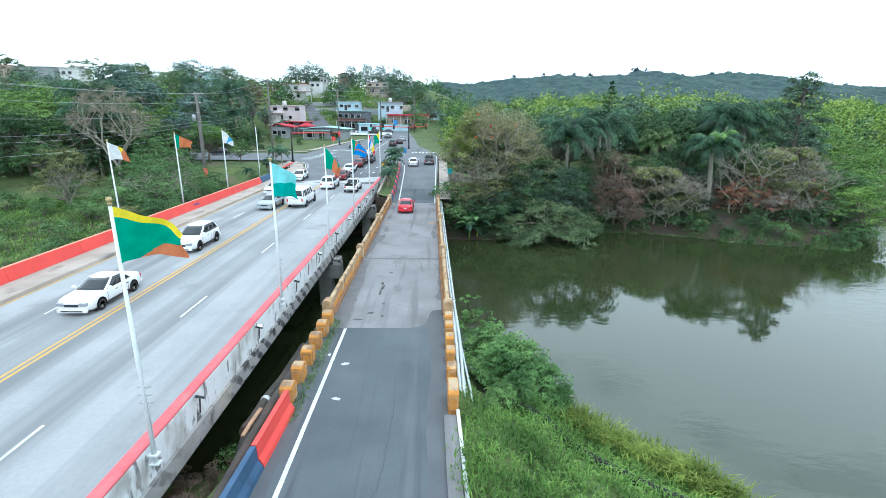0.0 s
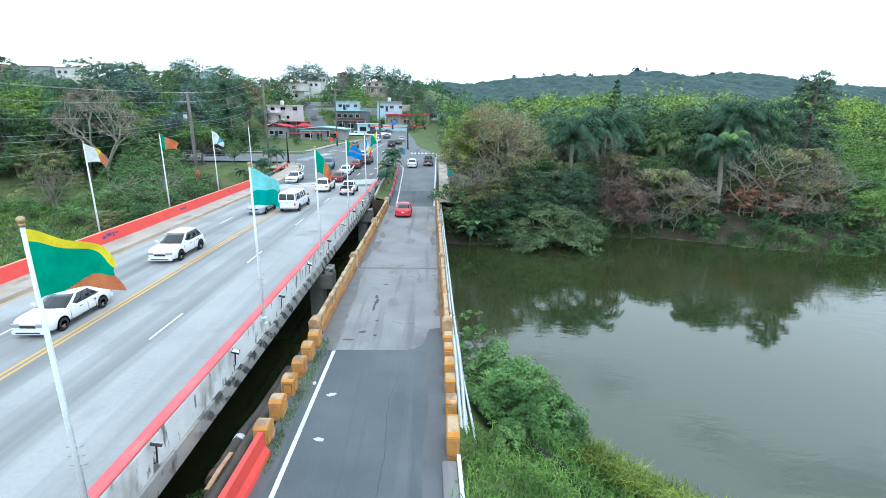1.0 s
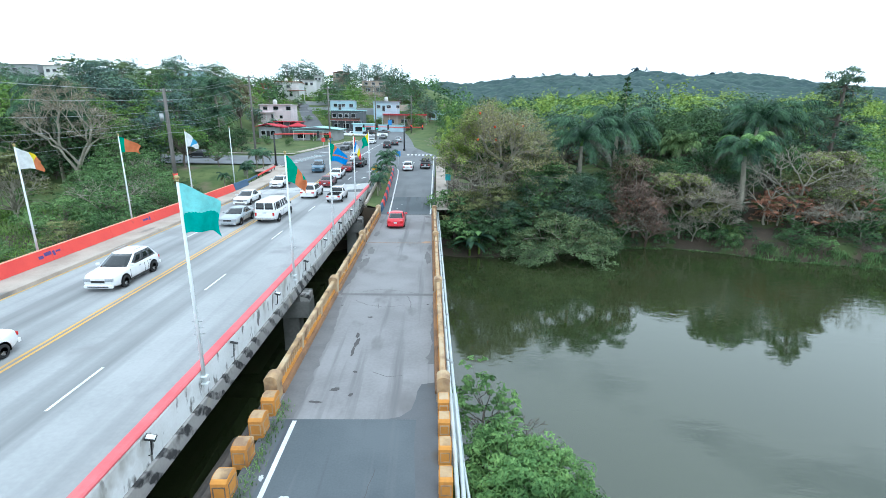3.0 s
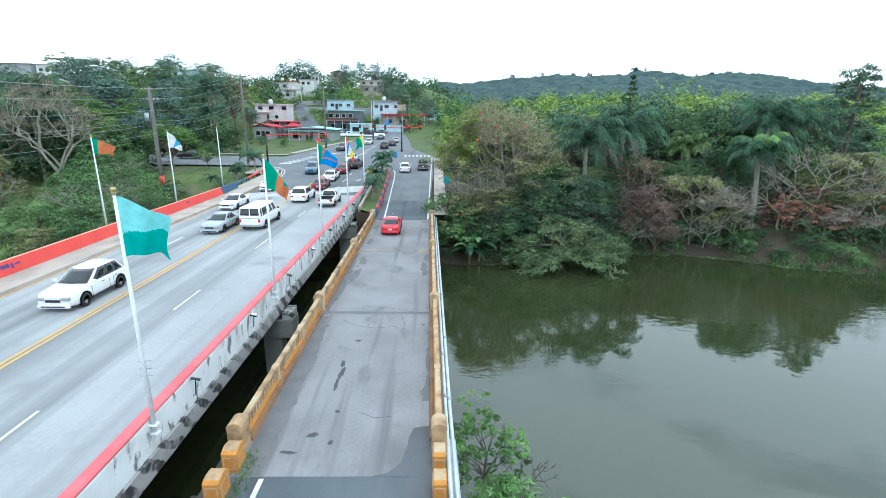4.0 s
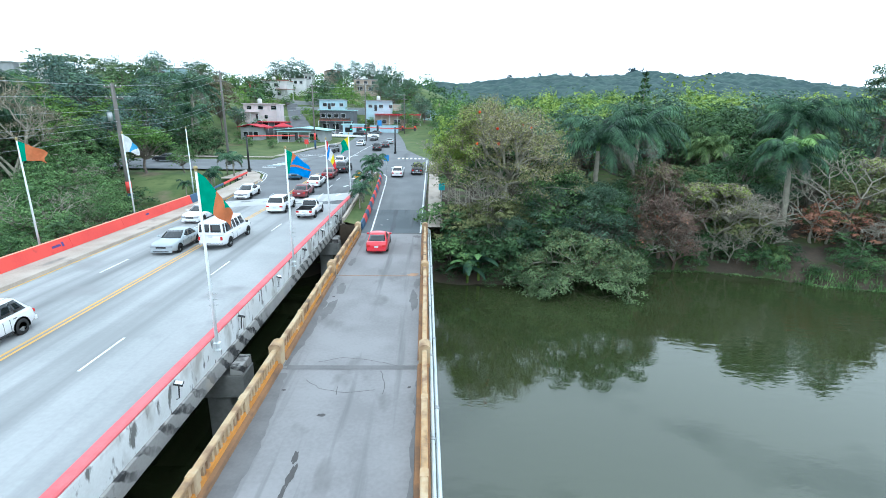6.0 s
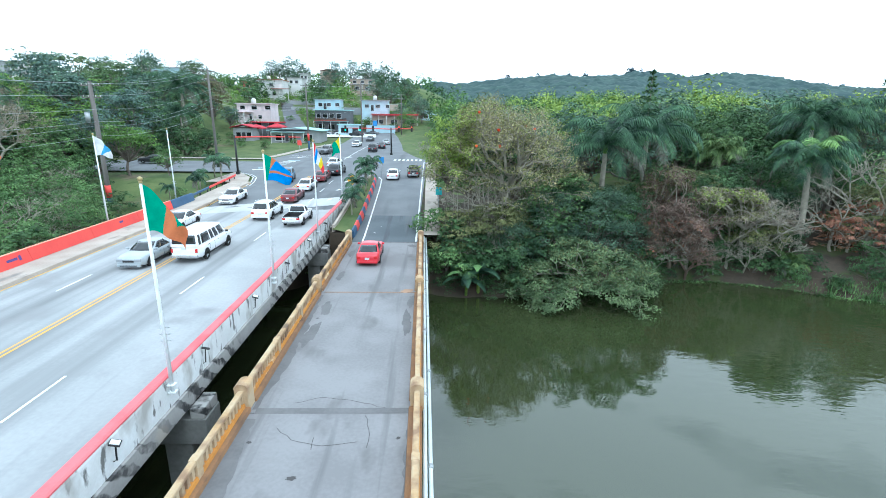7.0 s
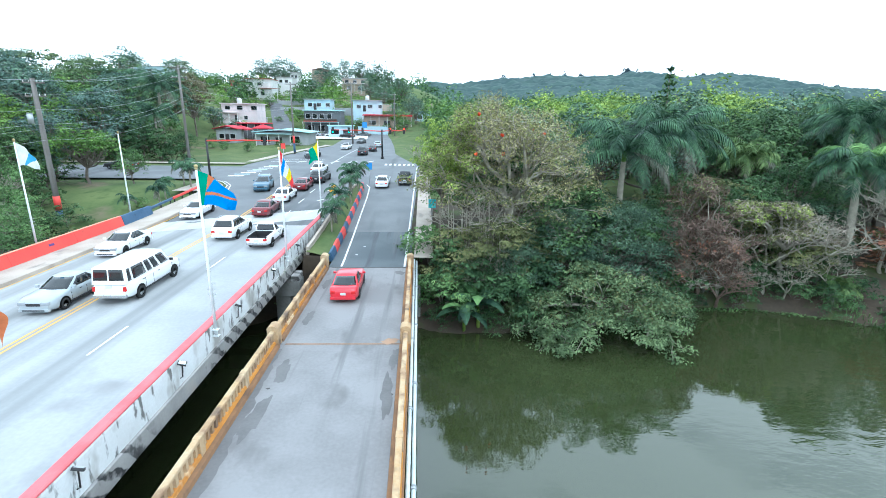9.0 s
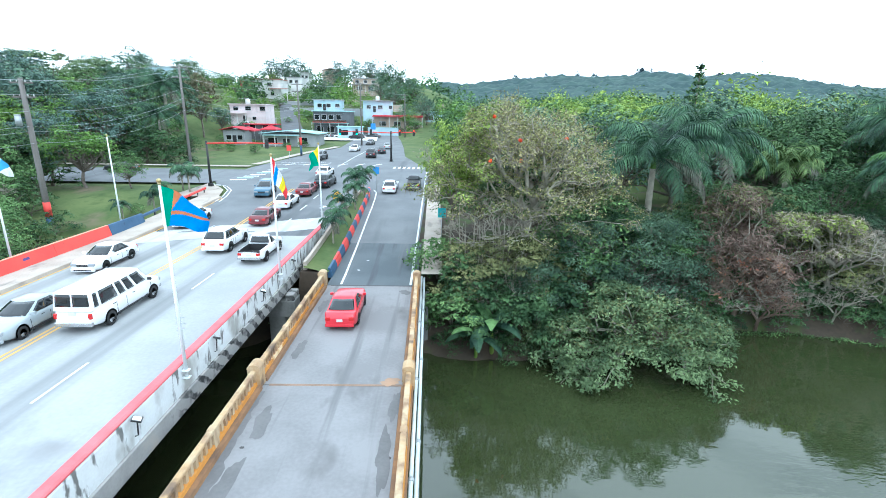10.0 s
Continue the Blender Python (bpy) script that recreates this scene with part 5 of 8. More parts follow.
tagged(place(far_teal, -56, 115, 1.1), "tall blue-green tree on the slope", group="slope trees")
for x, y, s in ((-60, 92, 0.9), (-68, 118, 1.2), (-82, 132, 1.4), (-47.5, 92.5, 0.8), (-74, 124, 1.2)):
    again(far_teal, x, y, s)
for x, y, s in ((40, 83, 1.12), (46, 85, 1.08), (35, 84, 1.05), (52, 86, 1.05)):
    again(oak, x, y, s)
far_grey = broadleaf("tree", 15, 6.5, 13, 1900, 0.6, LEAF_GREY, 50, trunk_r=0.25, base=0.4, spread=0.22, sub=8)
tagged(place(far_grey, -96, 150, 1.3), "tall wispy grey-green tree on the skyline", group="slope trees")
for x, y, s in ((-90, 152, 1.25), (-76, 146, 1.15), (-128, 150, 1.4), (-66, 148, 1.0)):
    again(far_grey, x, y, s)
far_lime = broadleaf("tree", 12.5, 6.2, 18, 4200, 0.5, LEAF_LIME, 53, trunk_r=0.28, base=0.25, spread=0.24, sub=20)
tagged(place(far_lime, 42, 108, 1.1), "yellow-green tree in the woods behind the palms", group="lime green trees")
for x, y, s in ((49, 112, 1.15), (55, 108, 1.1), (62, 113, 1.18), (69, 109, 1.1), (34, 112, 1.08), (78, 112, 1.15), (88, 116, 1.1), (97, 122, 1.15), (26, 116, 1.05)):
    again(far_lime, x, y, s)
tan_tree = broadleaf("tree", 14.5, 5.4, 15, 3600, 0.6, LEAF_TAN, 48, trunk_r=0.28, base=0.3, spread=0.3)
tagged(place(tan_tree, -58.5, 158, 0.9, sz=1.3), "round half-dry tan tree beside the lane", "tree")
for x, y, s in ((-62, 128, 1.0), (-68, 142, 1.1), (-58, 168, 0.6)):
    again(far_teal, x, y, s)
for x, y, s in ((-57.5, 134, 1.05), (-72, 152, 1.25), (5, 152, 0.7), (9, 164, 0.85), (3, 176, 0.6), (15, 172, 1.0), (6, 190, 0.8)):
    again(far_mid, x, y, s)
for x, y, s in ((-64, 156, 1.2), (-78, 164, 1.4), (7, 140, 0.7), (13, 150, 0.9), (-2, 206, 0.75), (12, 198, 1.0), (-10, 212, 0.7), (-4, 222, 0.8)):
    again(far_dark, x, y, s)
for x, y, s in ((-27.5, 198, 0.36), (-20.5, 201, 0.42), (-41.5, 196, 0.45), (-12, 200, 0.5), (-46, 189, 0.3), (-29, 196, 0.3), (-17, 202, 0.34), (-60.5, 176, 0.4), (-46.5, 179, 0.26), (-52, 174.5, 0.25), (-38, 186, 0.22), (-24.6, 203, 0.4)):
    again(shrub, x, y, s * 2.5)
again(royal, -63, 104 - 12, 1.1)
again(royal, -49.5, 122, 0.8)
again(royal, -58, 84, 0.95)

for x, y, s_ in ((-31.5, 63.5, 0.55), (-33.5, 67.0, 0.6), (-36.0, 70.5, 0.6), (-39.5, 74.0, 0.62), (-43.0, 79.0, 0.7), (-46.5, 73.0, 0.6)):
    again(mid, x, y, s_)
for x, y, s_ in ((-30.2, 60.0, 1.1), (-31.0, 66.0, 0.9), (-34.5, 72.5, 1.0), (-41.0, 80.5, 1.1), (-44.5, 70.0, 1.2), (-35.5, 76.5, 0.8)):
    again(darkshrub, x, y, s_)
for x, y, s_ in ((-33.0, 62.0, 0.9), (-35.5, 66.5, 1.0), (-30.8, 56.5, 0.8), (-38.0, 70.0, 1.0), (-41.5, 76.0, 1.1)):
    again(wiry, x, y, s_ * 1.2)
urng = np.random.default_rng(88)
for i in range(22):
    again((darkshrub, darkshrub, shrub)[i % 3], -46 - 2.5 * i + urng.uniform(-0.8, 0.8), urng.uniform(83, 91.5), urng.uniform(1.2, 1.9))
for x, y, s_ in ((-58, 86.5, 0.85), (-67, 89, 0.9), (-77, 88, 0.95), (-90, 90, 1.0), (-49, 88.5, 0.7), (-84, 80, 0.8), (-72, 76, 0.7)):
    again(oak, x, y, s_)

# ---------------------------------------------------------------- flagpoles
def cloth_mat(name, rgb):
    return mat(name, rgb, tuple(c * 0.8 for c in rgb), scale=3, fine=20, rough=0.85, bump=0.05, trans=0.45)


CLOTH = {k: cloth_mat("cloth_" + k, v) for k, v in dict(green=(0.0, 0.33, 0.20), teal=(0.0, 0.42, 0.36), aqua=(0.28, 0.74, 0.74), orange=(0.62, 0.20, 0.08), yellow=(0.85, 0.70, 0.02),
                                                        white=(0.80, 0.82, 0.82), blue=(0.02, 0.25, 0.70), red=(0.72, 0.05, 0.06), sky=(0.10, 0.42, 0.75)).items()}


def flag_cloth(w, h, pattern, seed, droop, angle, taper, curl=0.16):
    """A flag flying from its hoist at x = 0 and gathering towards its fly end; pattern(u, v) names the colour of each patch."""
    rng = np.random.default_rng(seed)
    bm = bmesh.new()
    nx, nz = 56, 40
    ph = rng.uniform(0, 6)
    rows = []
    for j in range(nz + 1):
        v = j / nz
        row = []
        for i in range(nx + 1):
            u = i / nx
            amp = curl * u ** 0.7
            x = w * u * (1 - 0.10 * u)
            y = amp * math.sin(u * 6.5 + ph + v * 2.2) + 0.6 * amp * math.sin(u * 11 + v * 4 + ph * 2)
            x += 0.06 * u * math.sin(v * 5 + ph)
            z = -h * v * (1 - taper * u ** 0.85) - droop * u ** 1.25 + 0.05 * math.sin(u * 8 + ph) * u
            row.append(bm.verts.new((x * math.cos(angle) - y * math.sin(angle), x * math.sin(angle) + y * math.cos(angle), z)))
        rows.append(row)
    for j in range(nz):
        for i in range(nx):
            f = bm.faces.new((rows[j][i], rows[j + 1][i], rows[j + 1][i + 1], rows[j][i + 1]))
            f.smooth = True
            f.material_index = pattern((i + 0.5) / nx, (j + 0.5) / nz)
    return bm


def split(*tests):
    """Pattern: the first test that holds picks its colour, else the last colour."""
    def pick(u, v):
        for k, (a, b, limit) in enumerate(tests):
            if a * u + b * v < limit:
                return k
        return len(tests)
    return pick


def flagpole(x, y, z0, top, group, colours=None, pattern=None, w=1.7, h=1.35, droop=0.6, angle=0.0, seed=0, taper=0.5, label="", curl=0.16):
    t = thing("flagpole", label or "white flagpole", "flagpole", group)
    t.matrix_basis = pose(x, y, z0)
    H = top - z0
    part("pole", tube([(0, 0, 0), (0, 0, H * 0.5), (0, 0, H)], [0.075, 0.062, 0.045], 10), POLE_PAINT, t)
    bm = bmesh.new()
    bmesh.ops.create_uvsphere(bm, u_segments=10, v_segments=6, radius=0.085, matrix=Matrix.Translation((0, 0, H + 0.12)))
    add_tube(bm, [(0, 0, H - 0.02), (0, 0, H + 0.05)], 0.06, 8)
    part("finial", bm, GOLD, t, "dull brass ball finial", True)
    for dz in (0.05, 0.35):
        bm = bmesh.new()
        add_box(bm, -0.14, 0.14, -0.12, 0.12, dz, dz + 0.05, 0.01)
        part("bracket", bm, POLE_PAINT, t)
    for dz in (2.1, 2.35, 2.6):
        bm = bmesh.new()
        add_tube(bm, [(-0.16, 0, dz), (0.16, 0, dz + 0.02)], 0.018, 5)
        add_tube(bm, [(0.16, 0, dz), (0.2, 0.06, dz + 0.02)], 0.018, 5)
        part("cleat", bm, STEEL, t)
    if colours:
        f = part("flag", flag_cloth(w, h, pattern, seed, droop, angle, taper, curl), [CLOTH[c] for c in colours], t)
        f.matrix_basis = pose(0.05, 0, H - 0.06)
    return t


PX = -8.45
flagpole(PX, 12.05, 0.95, 8.8, "bridge flagpoles", ("yellow", "green", "orange"), split((0, 1, 0.17), (0.55, 0.72, 0.86)), 1.75, 1.5, 0.7, 0.2, 1, 0.55, "white flagpole with a green and orange flag edged in yellow")
flagpole(PX - 0.05, 24.3, 1.0, 8.72, "bridge flagpoles", ("aqua", "teal"), split((0.25, 1, 0.62)), 1.25, 1.75, 0.75, 0.35, 2, 0.35, "white flagpole with a pale aqua and teal flag", 0.22)
flagpole(PX, 36.05, 1.0, 8.68, "bridge flagpoles", ("green", "orange", "green", "orange"), split((1, 0.15, 0.52), (1, -0.1, 0.72), (1, 0.6, 0.98)), 1.15, 1.55, 1.55, 0.35, 3, 0.5, "white flagpole with a green and orange flag hanging steeply", 0.2)
flagpole(PX, 47.8, 1.0, 8.72, "bridge flagpoles", ("green", "orange", "blue", "orange", "blue"), split((1, 0.2, 0.26), (1, 0.5, 0.44), (0.35, 1, 0.66), (0.35, 1, 0.76)), 1.5, 1.5, 1.05, 0.35, 4, 0.45, "white flagpole with a blue flag striped orange and green", 0.2)
flagpole(PX, 59.6, 1.0, 8.7, "bridge flagpoles", ("red", "white", "blue", "white", "yellow", "red"), split((0.9, 0.3, 0.22), (0.9, 0.5, 0.36), (0.9, 0.35, 0.50), (0.9, 0.35, 0.68), (0.9, 0.35, 0.92)), 0.8, 1.6, 1.5, 0.7, 5, 0.3, "white flagpole with a striped red, white and yellow flag hanging down", 0.2)
flagpole(PX, 71.4, 1.0, 8.7, "bridge flagpoles", ("yellow", "green"), split((1, 0.45, 0.52)), 1.3, 1.7, 1.2, 2.7, 6, 0.45, "white flagpole with a yellow and green flag", 0.2)
flagpole(-26.6, 39.5, 0.9, 8.66, "barrier flagpoles", ("white", "yellow", "orange"), split((1, -0.2, 0.45), (1, 0.3, 0.75)), 1.5, 1.4, 0.8, 0.2, 7, 0.5, "white flagpole with a white and orange flag behind the barrier")
flagpole(-27.0, 50.5, 0.9, 8.85, "barrier flagpoles", ("green", "orange"), split((1, 0.05, 0.24)), 1.6, 1.35, 0.75, 0.25, 8, 0.5, "white flagpole with a green and orange flag behind the barrier")
flagpole(-27.0, 61.75, 0.9, 8.88, "barrier flagpoles", ("white", "sky", "white"), split((0.8, 0.3, 0.52), (0.8, 0.6, 0.9)), 1.25, 1.6, 1.1, 0.2, 9, 0.5, "white flagpole with a white and blue flag behind the barrier")
flagpole(-27.0, 73.3, 0.9, 9.0, "barrier flagpoles", label="bare white flagpole behind the barrier")

# ---------------------------------------------------------------- vehicles
def paint(name, rgb):
    return mat(name, rgb, tuple(c * 0.93 for c in rgb), scale=1.5, fine=6, rough=0.32, bump=0.0, coat=0.6, space="object")


CAR_WHITE = paint("car_paint_white", (0.78, 0.79, 0.80))
CAR_SILVER = paint("car_paint_silver", (0.38, 0.42, 0.44))
CAR_RED = paint("car_paint_red", (0.62, 0.018, 0.035))
CAR_MAROON = paint("car_paint_maroon", (0.16, 0.016, 0.022))
CAR_BLACK = paint("car_paint_black", (0.016, 0.018, 0.022))
CAR_BLUE = paint("car_paint_blue", (0.05, 0.13, 0.20))
CAR_GREY = paint("car_paint_grey", (0.10, 0.105, 0.11))
TRIM = plain("dark_plastic_trim", (0.028, 0.028, 0.030), rough=0.6)
CHROME = plain("bright_metal", (0.62, 0.63, 0.64), rough=0.25, metal=0.9)
LAMP_RED = plain("tail_lamp_red", (0.55, 0.02, 0.02), rough=0.25)
LAMP_GREY = plain("headlamp_glass", (0.34, 0.36, 0.38), rough=0.12, coat=0.6)
LAMP_CLEAR = plain("headlamp_clear", (0.70, 0.72, 0.72), rough=0.15)
PLATE = plain("plate_white", (0.62, 0.64, 0.64), rough=0.5)
RIM = plain("alloy_rim", (0.42, 0.43, 0.44), rough=0.35, metal=0.7)


def wheel_meshes(r, w):
    bm = bmesh.new()
    prof = [(0.55, w / 2), (0.92, w / 2), (1.0, w / 2 - 0.04), (1.0, -w / 2 + 0.04), (0.92, -w / 2), (0.55, -w / 2)]
    rings = []
    for k in range(20):
        a = 2 * math.pi * k / 20
        rings.append([bm.verts.new((x, math.cos(a) * r * q, math.sin(a) * r * q)) for q, x in prof])
    for k in range(20):
        for j in range(5):
            f = bm.faces.new((rings[k][j], rings[k][j + 1], rings[(k + 1) % 20][j + 1], rings[(k + 1) % 20][j]))
            f.smooth = True
    bmesh.ops.recalc_face_normals(bm, faces=bm.faces)
    rim = bmesh.new()
    for sgn in (1, -1):
        c = rim.verts.new((sgn * (w / 2 - 0.02), 0, 0))
        ring = [rim.verts.new((sgn * (w / 2 - (0.07 if k % 4 < 2 else 0.02)), math.cos(2 * math.pi * k / 20) * r * 0.6, math.sin(2 * math.pi * k / 20) * r * 0.6)) for k in range(20)]
        for k in range(20):
            rim.faces.new((c, ring[k], ring[(k + 1) % 20]) if sgn > 0 else (c, ring[(k + 1) % 20], ring[k]))
    return bm, rim


def vehicle(name, label, category, colour, L, W, belt, roof, hood, tail, cab, top, wheels, r=0.33, sill=0.22, doors=2, group="", bed=None, kind="sedan", panes=None, roof_rack=False, bars=True):
    """A car with its front to +y. hood and tail: heights of the front and rear decks; cab: (rear, front) foot of the glasshouse along y;
    top: (rear, front) edge of the roof; wheels: axle places; bed: (rear, front) of an open load bed."""
    t = thing(name, label, category, group)
    hw = W / 2
    st = []
    y0, y1 = -L / 2, L / 2

    def height(y):
        if y > cab[1]:
            return hood - (hood - (belt - 0.02)) * max(0, 1 - (y - cab[1]) / 0.15) * 0.6 - 0.11 * ((y - cab[1]) / (y1 - cab[1])) ** 2
        if y < cab[0]:
            return tail
        return belt
    for f in np.linspace(-1, 1, 33):
        y = L / 2 * (math.sin(f * math.pi / 2) * 0.55 + f * 0.45)
        e = min(y - y0, y1 - y)
        taper = 1 - 0.20 * max(0, 1 - e / 0.75) ** 2.6
        drop = (0.27 if y < 0 else 0.13) * max(0, 1 - e / 0.30) ** 2.2
        zb = sill + 0.10 * max(0, 1 - e / 0.6) ** 1.5
        zt = height(y) - drop
        st.append((y, hw * taper, zb, zt))
    bm = bmesh.new()
    rings = []
    for y, w, zb, zt in st:
        zm = zb + (zt - zb) * 0.5
        half = [(w * 0.90, zb), (w * 0.985, zb + 0.10), (w, zm), (w * 0.985, zt - 0.14), (w * 0.93, zt - 0.03), (w * 0.82, zt), (w * 0.4, zt + 0.02)]
        rings.append([bm.verts.new((x, y, z)) for x, z in half] + [bm.verts.new((-x, y, z)) for x, z in half[::-1]])
    n = len(rings[0])
    for a, b in zip(rings, rings[1:]):
        ya = a[0].co.y
        for k in range(n):
            if bed and bed[0] < ya < bed[1] - 0.1 and k in (5, 6, 7):
                continue
            f = bm.faces.new((a[k], b[k], b[(k + 1) % n], a[(k + 1) % n]))
            f.smooth = True
    bm.faces.new(rings[0])
    bm.faces.new(rings[-1][::-1])
    bmesh.ops.recalc_face_normals(bm, faces=bm.faces)
    body = part("body", bm, colour, t)
    if bed:
        bm = bmesh.new()
        fl = tail - 0.48
        add_box(bm, -hw * 0.8, hw * 0.8, bed[0], bed[1], fl - 0.04, fl)
        for s in (-1, 1):
            add_box(bm, s * hw * 0.80 - 0.02, s * hw * 0.80 + 0.02, bed[0], bed[1], fl, tail - 0.01)
        add_box(bm, -hw * 0.8, hw * 0.8, bed[0] - 0.03, bed[0] + 0.02, fl, tail - 0.02)
        add_box(bm, -hw * 0.8, hw * 0.8, bed[1] - 0.02, bed[1] + 0.03, fl, tail - 0.02)
        part("load_bed", bm, TRIM, t, "black lined open load bed")
    wb, wt = hw * 0.935, hw * (0.735 if kind != "van" else 0.85)
    zlow, zt = belt - 0.05, roof - 0.075
    bf, br = (0.20, 0.10) if kind != "van" else (0.16, 0.03)

    def shell(u, s, v):
        """Point of the glasshouse: u from rear to front, s across, v up."""
        w = wb + (wt - wb) * v ** 1.25
        a = cab[0] + (top[0] - cab[0]) * v ** 0.9 + br * s * s
        b = cab[1] + (top[1] - cab[1]) * v ** 0.94 - bf * s * s
        return Vector((s * w * (1 - 0.05 * (2 * u - 1) ** 4), a + (b - a) * u, zlow + (zt - zlow) * v))

    def patch(bm, point, ua, ub, va, vb, off, nu=6, nv=4):
        """A pane bowed like the shell, lifted off it by off."""
        mid_p = Vector((0, (cab[0] + cab[1]) / 2, (zlow + zt) / 2))
        front, back = [], []
        for j in range(nv + 1):
            for i in range(nu + 1):
                u, v = ua + (ub - ua) * i / nu, va + (vb - va) * j / nv
                p = point(u, v)
                n = (point(u + 0.01, v) - point(u - 0.01, v)).cross(point(u, min(v + 0.01, 1)) - point(u, v - 0.01)).normalized()
                n = n if n.dot(p - mid_p) > 0 else -n
                front.append(bm.verts.new(p + n * off))
                back.append(bm.verts.new(p - n * off * 0.6))
        w = nu + 1
        for j in range(nv):
            for i in range(nu):
                f = bm.faces.new((front[j * w + i], front[j * w + i + 1], front[(j + 1) * w + i + 1], front[(j + 1) * w + i]))
                f.smooth = True
        rim = list(range(nu + 1)) + [j * w + nu for j in range(1, nv + 1)] + [nv * w + i for i in range(nu - 1, -1, -1)] + [j * w for j in range(nv - 1, 0, -1)]
        for a, b in zip(rim, rim[1:] + rim[:1]):
            bm.faces.new((front[a], back[a], back[b], front[b]))
        bmesh.ops.recalc_face_normals(bm, faces=bm.faces)
        return bm

    bm = bmesh.new()
    N, V = 12, 5

    def grid(point, nu, nv):
        g = [[bm.verts.new(point(i / nu, j / nv)) for i in range(nu + 1)] for j in range(nv + 1)]
        for j in range(nv):
            for i in range(nu):
                bm.faces.new((g[j][i], g[j][i + 1], g[j + 1][i + 1], g[j + 1][i])).smooth = True
    for sgn in (1, -1):
        grid(lambda u, v: shell(u, sgn, v), N, V)
    for e in (0, 1):
        grid(lambda s, v: shell(e, 2 * s - 1, v), N, V)
    grid(lambda u, s: shell(u, 2 * s - 1, 1) + Vector((0, 0, 0.075 * (1 - abs(2 * s - 1) ** 3.5) * (1 - abs(2 * u - 1) ** 6))), N, N)
    bmesh.ops.remove_doubles(bm, verts=bm.verts, dist=0.002)
    bmesh.ops.recalc_face_normals(bm, faces=bm.faces)
    part("cabin", bm, colour, t)
    fa, ra = cab[1], cab[0]
    part("windscreen", patch(bmesh.new(), lambda s, v: shell(1, s, v), -0.93, 0.93, 0.07, 0.96, 0.008), GLASS, t)
    for u in ((((-0.90, -0.05), (0.05, 0.90))) if kind == "van" else ((-0.90, 0.90),)):
        part("rear_window", patch(bmesh.new(), lambda s, v: shell(0, s, v), u[0], u[1], 0.24 if kind == "van" else 0.14, 0.90, 0.008), GLASS, t)
    splits = panes or [(0.05, 0.25), (0.265, 0.57), (0.585, 0.955)]
    for sgn in (1, -1):
        if kind == "sedan":
            part("window_trim", patch(bmesh.new(), lambda u, v: shell(u, sgn, v), splits[0][0] - 0.012, splits[-1][1] + 0.01, 0.10, 0.965, 0.004, 10), TRIM, t)
        for u in splits:
            part("side_window", patch(bmesh.new(), lambda q, v: shell(q, sgn, v), u[0], u[1], 0.13, 0.94 if kind != "van" else 0.88, 0.009, 4), GLASS, t)
        bm = bmesh.new()
        add_box(bm, min(sgn * hw * 0.97, sgn * (hw + 0.17)), max(sgn * hw * 0.97, sgn * (hw + 0.17)), fa - 0.55, fa - 0.42, belt + 0.02, belt + 0.17, 0.03)
        part("wing_mirror", bm, colour if kind != "van" else TRIM, t)
        bm = bmesh.new()
        for u in (0.26, 0.58):
            yy = ra + (fa - ra) * u
            add_box(bm, min(sgn * hw * 0.992, sgn * (hw + 0.008)), max(sgn * hw * 0.992, sgn * (hw + 0.008)), yy + 0.1, yy + 0.28, belt - 0.20, belt - 0.165)
        part("door_handle", bm, TRIM, t)
        bm = box(min(sgn * hw * 0.97, sgn * (hw + 0.012)), max(sgn * hw * 0.97, sgn * (hw + 0.012)), wheels[0] + r + 0.12, wheels[1] - r - 0.12, sill + 0.02, sill + 0.12, 0.01)
        part("side_skirt", bm, TRIM, t)
    wbm, rbm = wheel_meshes(r, 0.21)
    first = None
    for wy in wheels:
        for sgn in (1, -1):
            arch = bmesh.new()
            ax = sgn * (hw + 0.004)
            c = arch.verts.new((ax, wy, r))
            ring = [arch.verts.new((ax, wy + math.cos(a) * (r + 0.075), max(sill - 0.02, r + math.sin(a) * (r + 0.075)))) for a in np.linspace(-0.5, math.pi + 0.5, 15)]
            for i in range(14):
                arch.faces.new((c, ring[i], ring[i + 1]))
            inner = bmesh.ops.solidify(arch, geom=arch.faces[:], thickness=0.012)
            part("wheel_arch", arch, TRIM, t)
            if first is None:
                w = part("wheel", wbm, RUBBER, t)
                rm = part("rim", rbm, RIM, w)
                first = (w.data, rm.data)
            else:
                w = new("wheel", first[0])
                w.parent = t
                rm = new("rim", first[1])
                rm.parent = w
            w.matrix_basis = pose(sgn * (hw - 0.085), wy, r)
    zl = sill + (tail - sill) * 0.62
    for sgn in (1, -1):
        part("tail_light", box(min(sgn * hw * 0.55, sgn * hw * 0.85), max(sgn * hw * 0.55, sgn * hw * 0.85), y0 - 0.012, y0 + 0.10, zl - 0.07, zl + 0.10, 0.015)
             if kind != "van" else box(min(sgn * hw * 0.72, sgn * hw * 0.86), max(sgn * hw * 0.72, sgn * hw * 0.86), y0 - 0.014, y0 + 0.10, zl - 0.1, zl + 0.16, 0.015), LAMP_RED, t)
        zh = sill + (hood - sill) * 0.52
        part("headlight", box(min(sgn * hw * 0.42, sgn * hw * 0.86), max(sgn * hw * 0.42, sgn * hw * 0.86), y1 - 0.22, y1 + 0.022, zh - 0.02, zh + 0.15, 0.03), LAMP_GREY, t)
    part("grille", box(-hw * 0.40, hw * 0.40, y1 - 0.1, y1 + 0.020, sill + 0.30, sill + 0.44, 0.015), TRIM, t)
    part("air_intake", box(-hw * 0.62, hw * 0.62, y1 - 0.1, y1 + 0.066, sill + 0.05, sill + 0.12, 0.01), TRIM, t)
